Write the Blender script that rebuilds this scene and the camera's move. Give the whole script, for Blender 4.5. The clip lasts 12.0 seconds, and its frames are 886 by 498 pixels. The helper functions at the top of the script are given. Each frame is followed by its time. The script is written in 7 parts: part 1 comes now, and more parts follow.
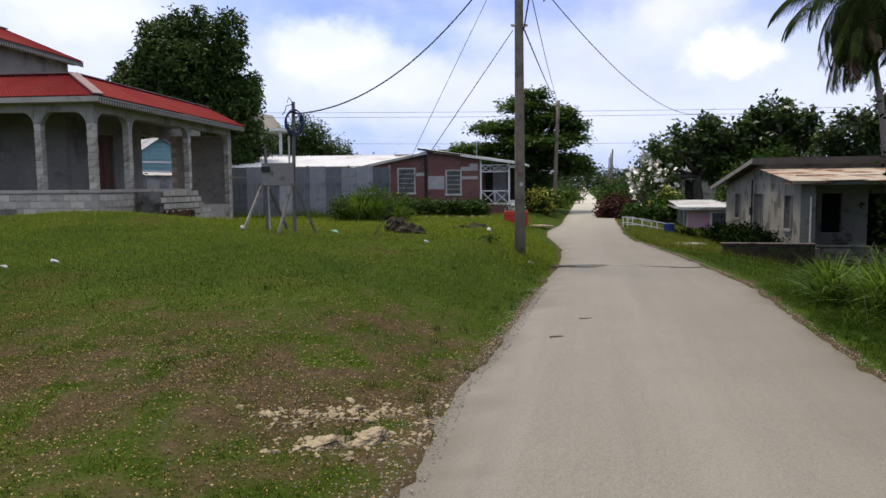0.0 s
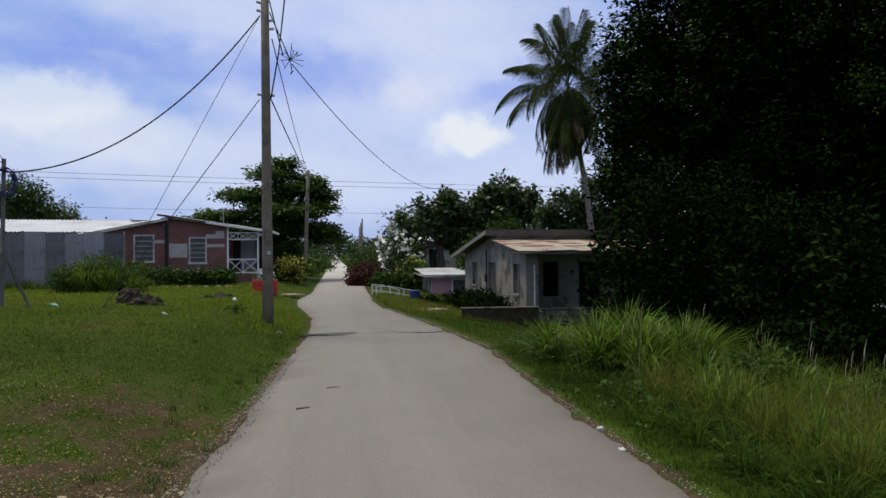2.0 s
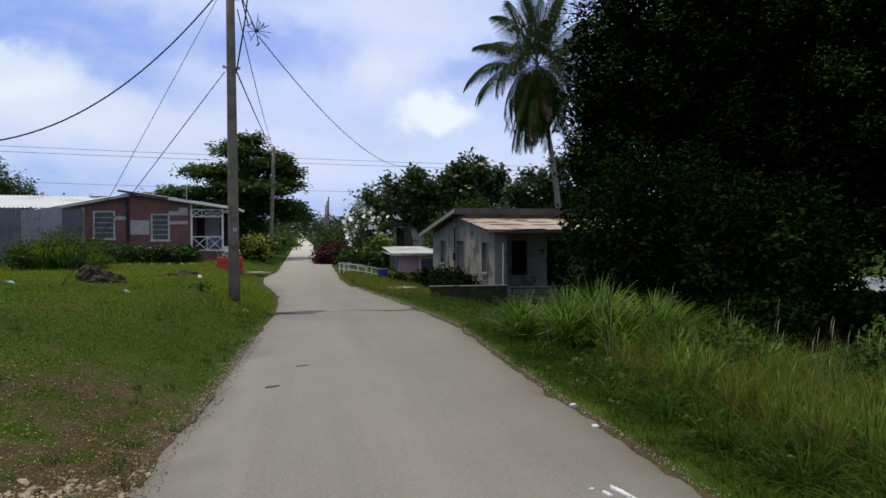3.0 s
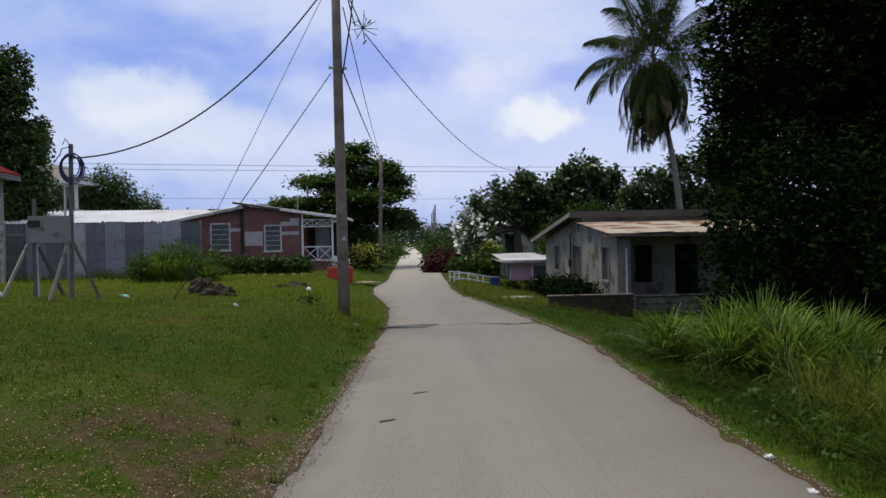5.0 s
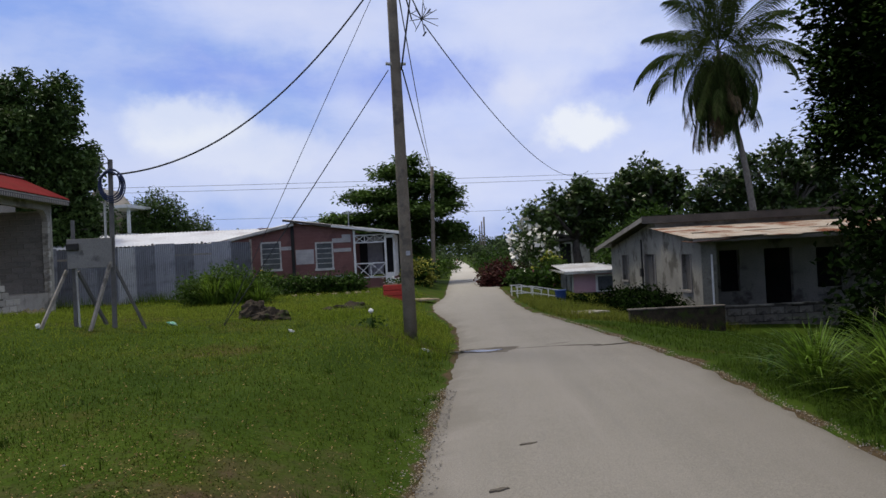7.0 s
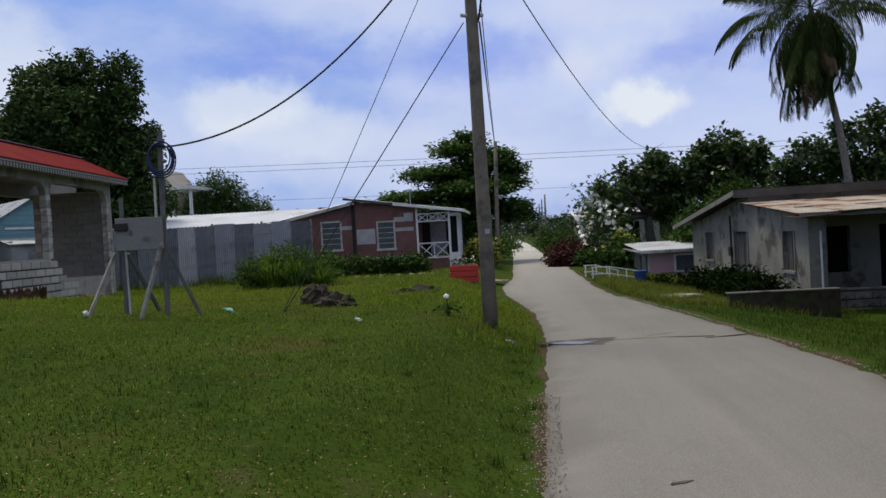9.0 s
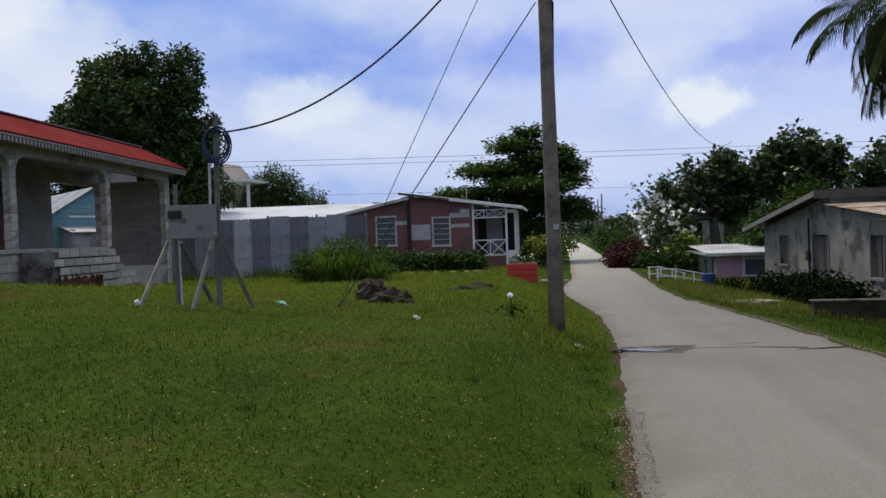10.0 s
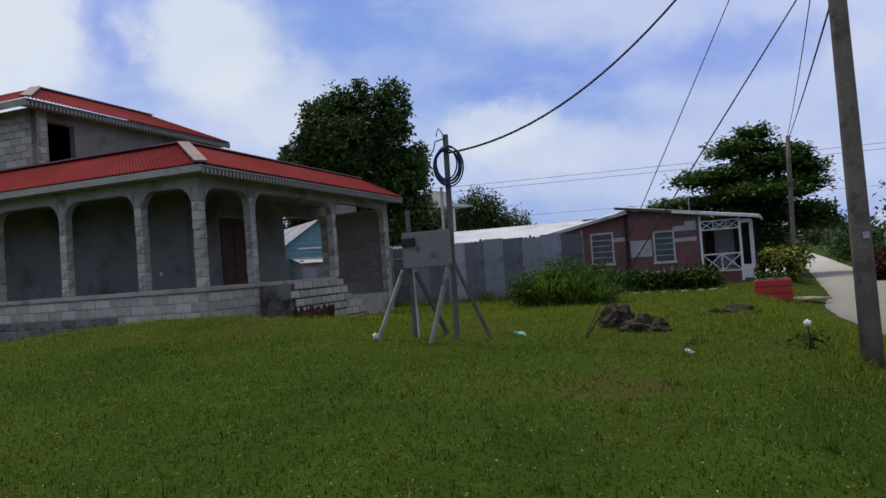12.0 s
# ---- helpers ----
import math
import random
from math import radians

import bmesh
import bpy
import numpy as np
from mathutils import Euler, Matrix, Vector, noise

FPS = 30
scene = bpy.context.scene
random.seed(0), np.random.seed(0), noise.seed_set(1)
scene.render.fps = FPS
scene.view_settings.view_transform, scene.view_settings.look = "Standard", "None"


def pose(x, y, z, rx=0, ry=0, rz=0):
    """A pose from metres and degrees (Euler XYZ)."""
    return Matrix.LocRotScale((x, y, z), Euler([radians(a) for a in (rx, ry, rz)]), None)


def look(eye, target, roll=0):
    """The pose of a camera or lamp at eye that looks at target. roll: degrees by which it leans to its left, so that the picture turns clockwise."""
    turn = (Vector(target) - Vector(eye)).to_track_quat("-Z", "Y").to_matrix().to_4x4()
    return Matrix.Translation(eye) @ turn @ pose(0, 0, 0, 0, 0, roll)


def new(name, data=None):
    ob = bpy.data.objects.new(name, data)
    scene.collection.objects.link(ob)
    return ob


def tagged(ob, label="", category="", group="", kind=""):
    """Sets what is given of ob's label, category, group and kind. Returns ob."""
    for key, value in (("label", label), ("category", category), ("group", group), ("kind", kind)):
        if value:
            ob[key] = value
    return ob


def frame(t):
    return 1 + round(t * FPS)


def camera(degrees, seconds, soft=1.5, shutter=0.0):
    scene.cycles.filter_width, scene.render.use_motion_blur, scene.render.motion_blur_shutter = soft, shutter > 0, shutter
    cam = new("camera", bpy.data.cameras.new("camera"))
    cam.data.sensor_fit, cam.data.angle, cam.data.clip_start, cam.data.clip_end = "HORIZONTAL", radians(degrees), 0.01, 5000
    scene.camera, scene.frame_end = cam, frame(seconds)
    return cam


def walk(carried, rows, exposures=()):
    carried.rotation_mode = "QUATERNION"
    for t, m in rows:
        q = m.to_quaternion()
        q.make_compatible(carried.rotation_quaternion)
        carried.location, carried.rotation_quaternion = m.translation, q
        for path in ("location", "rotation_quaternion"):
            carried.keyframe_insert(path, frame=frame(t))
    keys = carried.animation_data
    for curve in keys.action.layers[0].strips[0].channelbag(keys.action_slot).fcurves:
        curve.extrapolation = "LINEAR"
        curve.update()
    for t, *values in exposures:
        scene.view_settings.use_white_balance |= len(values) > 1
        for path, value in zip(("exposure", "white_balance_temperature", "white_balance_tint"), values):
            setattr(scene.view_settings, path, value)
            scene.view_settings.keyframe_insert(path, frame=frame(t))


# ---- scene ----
cam = camera(64.5, 12.0)
PATH = [
    (0, (0.427, 0.741, 1.75), (0.51, 2.732, 1.572), -0.5),
    (0.5, (0.47, 0.755, 1.736), (0.801, 2.723, 1.615), -1.6),
    (1, (0.472, 0.699, 1.789), (1.115, 2.593, 1.755), -0.5),
    (1.5, (0.456, 0.705, 1.778), (1.151, 2.58, 1.816), 0.1),
    (2, (0.491, 0.692, 1.76), (1.254, 2.54, 1.771), -0.3),
    (2.5, (0.503, 0.718, 1.761), (1.424, 2.493, 1.749), -0.3),
    (3, (0.468, 0.816, 1.734), (1.318, 2.626, 1.685), -0.0),
    (3.5, (0.582, 1.037, 1.727), (1.315, 2.897, 1.746), 0.8),
    (3.7, (0.562, 1.123, 1.723), (1.196, 3.02, 1.714), 0.6),
    (5.3, (0.703, 2.368, 1.724), (1.273, 4.285, 1.695), -1.1),
    (5.5, (0.676, 2.533, 1.72), (1.322, 4.425, 1.667), -2.1),
    (6, (0.713, 2.954, 1.694), (1.27, 4.874, 1.662), -0.1),
    (6.5, (0.659, 3.348, 1.71), (1.021, 5.315, 1.701), -2.5),
    (7, (0.619, 3.77, 1.722), (1.064, 5.72, 1.738), -2.9),
    (7.5, (0.618, 4.198, 1.702), (0.906, 6.177, 1.702), -2.5),
    (7.7, (0.586, 4.344, 1.678), (0.841, 6.327, 1.709), -1.9),
    (9.3, (0.518, 5.505, 1.736), (0.805, 7.484, 1.695), -3.4),
    (9.5, (0.523, 5.629, 1.72), (0.783, 7.612, 1.757), -2.6),
    (10, (0.421, 6.015, 1.68), (0.559, 8.01, 1.647), -2.0),
    (10.5, (0.24, 6.298, 1.712), (0.311, 8.296, 1.656), -3.2),
    (11, (0.118, 6.628, 1.687), (0.018, 8.624, 1.756), -2.4),
    (11.5, (-0.057, 6.869, 1.719), (-0.255, 8.859, 1.754), -5.1),
    (12, (-0.336, 7.186, 1.77), (-0.749, 9.142, 1.823), -4.3),
]
EXPOSURES = ((0.0, 0.44, 7000, 9), (1.0, 0.16, 6700, 8), (1.5, -0.05, 6600, 7), (2.5, 0.06, 6600, 6), (3.5, 0.12, 6550, 5), (5.5, 0.03, 6650, 9), (6.5, 0.04, 6650, 9), (7.0, 0.03, 6620, 9), (7.5, -0.17, 6600, 8), (9.5, -0.02, 6500, 7), (10.5, 0.0, 6500, 7), (11.0, -0.23, 6450, 7), (11.5, -0.26, 6450, 7), (12.0, -0.14, 6400, 7))
walk(cam, [(t, look(eye, target, roll)) for t, eye, target, roll in PATH], EXPOSURES)

# ---- world, sun, exposure ----
SUN_EL, SUN_AZ = 66.0, -38.0
world = bpy.data.worlds.new("sky")
scene.world = world
world.use_nodes = True
wn, wl = world.node_tree.nodes, world.node_tree.links
wn.clear()


def sky_world():
    out = wn.new("ShaderNodeOutputWorld")
    bg = wn.new("ShaderNodeBackground")
    sky = wn.new("ShaderNodeTexSky")
    sky.sky_type = "NISHITA"
    sky.sun_disc = False
    sky.sun_elevation = radians(SUN_EL)
    sky.sun_rotation = radians(SUN_AZ)
    tc = wn.new("ShaderNodeTexCoord")

    def math_node(op, a, b=None):
        n = wn.new("ShaderNodeMath")
        n.operation = op
        for i, v in enumerate((a, b)):
            if v is None:
                continue
            if isinstance(v, (int, float)):
                n.inputs[i].default_value = v
            else:
                wl.new(v, n.inputs[i])
        return n.outputs[0]

    def cloud(scale, detail, rough, off, lo, hi, squeeze=1.0):
        mp = wn.new("ShaderNodeMapping")
        mp.inputs["Location"].default_value = off
        mp.inputs["Scale"].default_value = (scale, scale, scale * squeeze)
        wl.new(tc.outputs["Generated"], mp.inputs[0])
        nz = wn.new("ShaderNodeTexNoise")
        nz.inputs["Scale"].default_value = 1.0
        nz.inputs["Detail"].default_value = detail
        nz.inputs["Roughness"].default_value = rough
        wl.new(mp.outputs[0], nz.inputs["Vector"])
        r = wn.new("ShaderNodeMapRange")
        r.interpolation_type = "SMOOTHSTEP"
        r.inputs["From Min"].default_value, r.inputs["From Max"].default_value = lo, hi
        wl.new(nz.outputs["Fac"], r.inputs["Value"])
        return r.outputs[0]

    veil = cloud(1.6, 8, 0.55, (3.1, 1.3, 0.4), 0.36, 0.62, 2.6)
    wisp = cloud(7.0, 9, 0.6, (7.7, 4.2, 0.3), 0.40, 0.68, 2.4)
    grey = cloud(3.1, 8, 0.6, (1.7, 9.2, 2.3), 0.45, 0.7, 2.0)

    # billowing edges: the direction is pushed about by a fine noise before each cloud is cut out of it
    edge = wn.new("ShaderNodeTexNoise")
    edge.inputs["Scale"].default_value, edge.inputs["Detail"].default_value, edge.inputs["Roughness"].default_value = 13.0, 7, 0.58
    wl.new(tc.outputs["Generated"], edge.inputs["Vector"])
    centred = wn.new("ShaderNodeVectorMath")
    centred.operation = "SUBTRACT"
    wl.new(edge.outputs["Color"], centred.inputs[0])
    centred.inputs[1].default_value = (0.5, 0.5, 0.5)
    pushed = wn.new("ShaderNodeVectorMath")
    pushed.operation = "MULTIPLY_ADD"
    wl.new(centred.outputs[0], pushed.inputs[0])
    pushed.inputs[1].default_value = (0.11, 0.11, 0.085)
    wl.new(tc.outputs["Generated"], pushed.inputs[2])

    def bank(azimuth, elevation, wide, high, hard=0.55):
        """A cloud (or a gap) round one direction; its half widths are in degrees."""
        a, e = radians(azimuth), radians(elevation)
        sub = wn.new("ShaderNodeVectorMath")
        sub.operation = "SUBTRACT"
        wl.new(pushed.outputs[0], sub.inputs[0])
        sub.inputs[1].default_value = (math.sin(a) * math.cos(e), math.cos(a) * math.cos(e), math.sin(e))
        mp = wn.new("ShaderNodeVectorRotate")
        mp.rotation_type = "Z_AXIS"
        mp.inputs["Angle"].default_value = a
        wl.new(sub.outputs[0], mp.inputs[0])
        sc = wn.new("ShaderNodeVectorMath")
        sc.operation = "MULTIPLY"
        wl.new(mp.outputs[0], sc.inputs[0])
        sc.inputs[1].default_value = (1 / radians(wide), 2.0, 1 / radians(high))
        ln = wn.new("ShaderNodeVectorMath")
        ln.operation = "LENGTH"
        wl.new(sc.outputs[0], ln.inputs[0])
        r = wn.new("ShaderNodeMapRange")
        r.interpolation_type = "SMOOTHSTEP"
        r.inputs["From Min"].default_value, r.inputs["From Max"].default_value = 1.25, hard
        wl.new(ln.outputs["Value"], r.inputs["Value"])
        return r.outputs[0]

    def mix(fac, a, b):
        m = wn.new("ShaderNodeMix")
        m.data_type = "RGBA"
        for sock, v in ((m.inputs[0], fac), (m.inputs[6], a), (m.inputs[7], b)):
            if isinstance(v, (int, float)):
                sock.default_value = v
            elif isinstance(v, tuple):
                sock.default_value = v
            else:
                wl.new(v, sock)
        return m.outputs[2]

    blue = wn.new("ShaderNodeMix")
    blue.data_type, blue.blend_type = "RGBA", "MULTIPLY"
    blue.inputs[0].default_value = 1.0
    wl.new(sky.outputs[0], blue.inputs[6])
    blue.inputs[7].default_value = (0.12, 0.12, 0.12, 1)
    haze = mix(0.7, blue.outputs[2], (0.27, 0.41, 0.95, 1))
    c = mix(math_node("MULTIPLY", veil, 0.9), haze, (0.66, 0.72, 1.0, 1))
    # blue gaps, then grey-lavender bodies, then bright heads of cloud
    for azimuth, elevation, wide, high, amount in ((11, 14.2, 9, 2.4, 0.65), (-4, 14.6, 9, 1.9, 0.6), (-36.5, 20, 3.2, 5.5, 0.8), (-17, 22, 8, 2.2, 0.3), (33, 13.5, 7, 2.5, 0.6), (27, 12.6, 5, 1.3, 0.5)):
        c = mix(math_node("MULTIPLY", bank(azimuth, elevation, wide, high, 0.2), amount), c, (0.25, 0.36, 0.90, 1))
    c = mix(math_node("MULTIPLY", grey, 0.35), c, (0.56, 0.60, 0.86, 1))
    for azimuth, elevation, wide, high, amount in ((-5, 7.5, 14, 3.6, 0.6), (10, 6, 14, 4.5, 0.5), (-18, 10, 10, 6.5, 0.4), (23, 18, 10, 3.0, 0.6), (4, 19, 9, 3.0, 0.5), (20, 12.8, 3.6, 2.4, 0.85), (-27, 12, 9, 5.0, 0.45), (30, 5, 10, 3, 0.4)):
        c = mix(math_node("MULTIPLY", bank(azimuth, elevation, wide, high, 0.25), amount), c, (0.78, 0.80, 0.97, 1))
    for azimuth, elevation, wide, high, amount in ((24.4, 9.3, 3.1, 1.7, 0.85), (-7, 10.9, 4.6, 2.3, 0.6), (-3, 9, 7, 2.0, 0.35), (-29.5, 18.0, 5.0, 5.0, 0.75), (-25, 14, 6, 3.6, 0.45), (-42.5, 18, 5.5, 5.5, 0.8)):
        c = mix(math_node("MULTIPLY", bank(azimuth, elevation, wide, high), amount), c, (0.98, 0.98, 1.0, 1))
    c = mix(math_node("MULTIPLY", wisp, 0.22), c, (0.86, 0.87, 1.0, 1))
    cool = wn.new("ShaderNodeMix")
    cool.data_type, cool.blend_type = "RGBA", "MULTIPLY"
    cool.inputs[0].default_value = 1.0
    wl.new(c, cool.inputs[6])
    cool.inputs[7].default_value = (0.945, 0.985, 1.03, 1)
    c = cool.outputs[2]
    up = wn.new("ShaderNodeSeparateXYZ")
    wl.new(tc.outputs["Generated"], up.inputs[0])
    high = wn.new("ShaderNodeMapRange")
    high.interpolation_type = "SMOOTHSTEP"
    high.inputs["From Min"].default_value, high.inputs["From Max"].default_value = 0.46, 0.75
    wl.new(up.outputs[2], high.inputs["Value"])
    c = mix(math_node("MULTIPLY", high.outputs[0], 0.85), c, (0.76, 0.75, 0.74, 1))
    wl.new(c, bg.inputs[0])
    bg.inputs[1].default_value = 0.92
    wl.new(bg.outputs[0], out.inputs[0])


sky_world()
sun = new("sun", bpy.data.lights.new("sun", "SUN"))
sun.data.energy, sun.data.angle, sun.data.color = 2.2, radians(12), (1.0, 0.93, 0.82)
az, el = radians(SUN_AZ), radians(SUN_EL)
sun.matrix_world = look((30 * math.sin(az) * math.cos(el), 30 * math.cos(az) * math.cos(el), 30 * math.sin(el)), (0, 0, 0))


# ---- materials ----
def mat(name, c1, c2, scale=3.0, rough=0.85, bump=0.25, fine=40.0, metal=0.0, vary=0.0, island=0.0, stain=None, stain_scale=0.8, stain_lo=0.52, bump_dist=0.02, spec=0.3, lines=None, trans=0.0):
    """Two-scale noise colour with bump; vary: by object, island: by loose piece, lines: (axis, scale, depth) of boards."""
    m = bpy.data.materials.new(name)
    m.use_nodes = True
    nt = m.node_tree
    b = nt.nodes["Principled BSDF"]
    N, L = nt.nodes.new, nt.links.new
    tc = N("ShaderNodeTexCoord")

    def noise_tex(s, d=4, r=0.6):
        n = N("ShaderNodeTexNoise")
        n.inputs["Scale"].default_value, n.inputs["Detail"].default_value, n.inputs["Roughness"].default_value = s, d, r
        L(tc.outputs["Object"], n.inputs["Vector"])
        return n.outputs["Fac"]

    def ramp(v, lo, hi):
        r = N("ShaderNodeMapRange")
        r.inputs["From Min"].default_value, r.inputs["From Max"].default_value = lo, hi
        L(v, r.inputs["Value"])
        return r.outputs[0]

    def mix(f, a, c, blend="MIX"):
        x = N("ShaderNodeMix")
        x.data_type, x.blend_type = "RGBA", blend
        for s, v in ((x.inputs[0], f), (x.inputs[6], a), (x.inputs[7], c)):
            if isinstance(v, (int, float)):
                s.default_value = v
            elif isinstance(v, tuple):
                s.default_value = (*v, 1)
            else:
                L(v, s)
        return x.outputs[2]

    big, small = noise_tex(scale), noise_tex(fine, 3)
    col = mix(ramp(big, 0.35, 0.65), c1, c2)
    col = mix(ramp(small, 0.3, 0.7), mix(1.0, col, (0.78, 0.78, 0.78), "MULTIPLY"), mix(1.0, col, (1.16, 1.16, 1.16), "MULTIPLY"))
    if stain:
        col = mix(ramp(noise_tex(stain_scale, 6, 0.65), stain_lo, stain_lo + 0.1), col, stain)
    for amount, node, out in ((vary, "ShaderNodeObjectInfo", "Random"), (island, "ShaderNodeNewGeometry", "Random Per Island")):
        if amount:
            g = N(node)
            r = N("ShaderNodeMapRange")
            r.inputs["To Min"].default_value, r.inputs["To Max"].default_value = 1 - amount, 1 + amount
            L(g.outputs[out], r.inputs["Value"])
            h = N("ShaderNodeHueSaturation")
            L(r.outputs[0], h.inputs["Value"])
            L(col, h.inputs["Color"])
            col = h.outputs[0]
    L(col, b.inputs["Base Color"])
    b.inputs["Roughness"].default_value = rough
    b.inputs["Metallic"].default_value = metal
    b.inputs["Specular IOR Level"].default_value = spec
    if trans:
        tl = N("ShaderNodeBsdfTranslucent")
        L(col, tl.inputs[0])
        ms = N("ShaderNodeMixShader")
        ms.inputs[0].default_value = trans
        L(b.outputs[0], ms.inputs[1])
        L(tl.outputs[0], ms.inputs[2])
        L(ms.outputs[0], nt.nodes["Material Output"].inputs[0])
    height = small
    if lines:
        axis, ls, depth = lines
        w = N("ShaderNodeTexWave")
        w.wave_type, w.bands_direction, w.wave_profile = "BANDS", axis, "SAW"
        w.inputs["Scale"].default_value = ls
        w.inputs["Distortion"].default_value = 0.15
        L(tc.outputs["Object"], w.inputs["Vector"])
        a = N("ShaderNodeMath")
        a.operation = "MULTIPLY_ADD"
        L(w.outputs["Fac"], a.inputs[0])
        a.inputs[1].default_value = depth
        L(small, a.inputs[2])
        height = a.outputs[0]
    if bump:
        bp = N("ShaderNodeBump")
        bp.inputs["Strength"].default_value, bp.inputs["Distance"].default_value = bump, bump_dist
        L(height, bp.inputs["Height"])
        L(bp.outputs[0], b.inputs["Normal"])
    return m


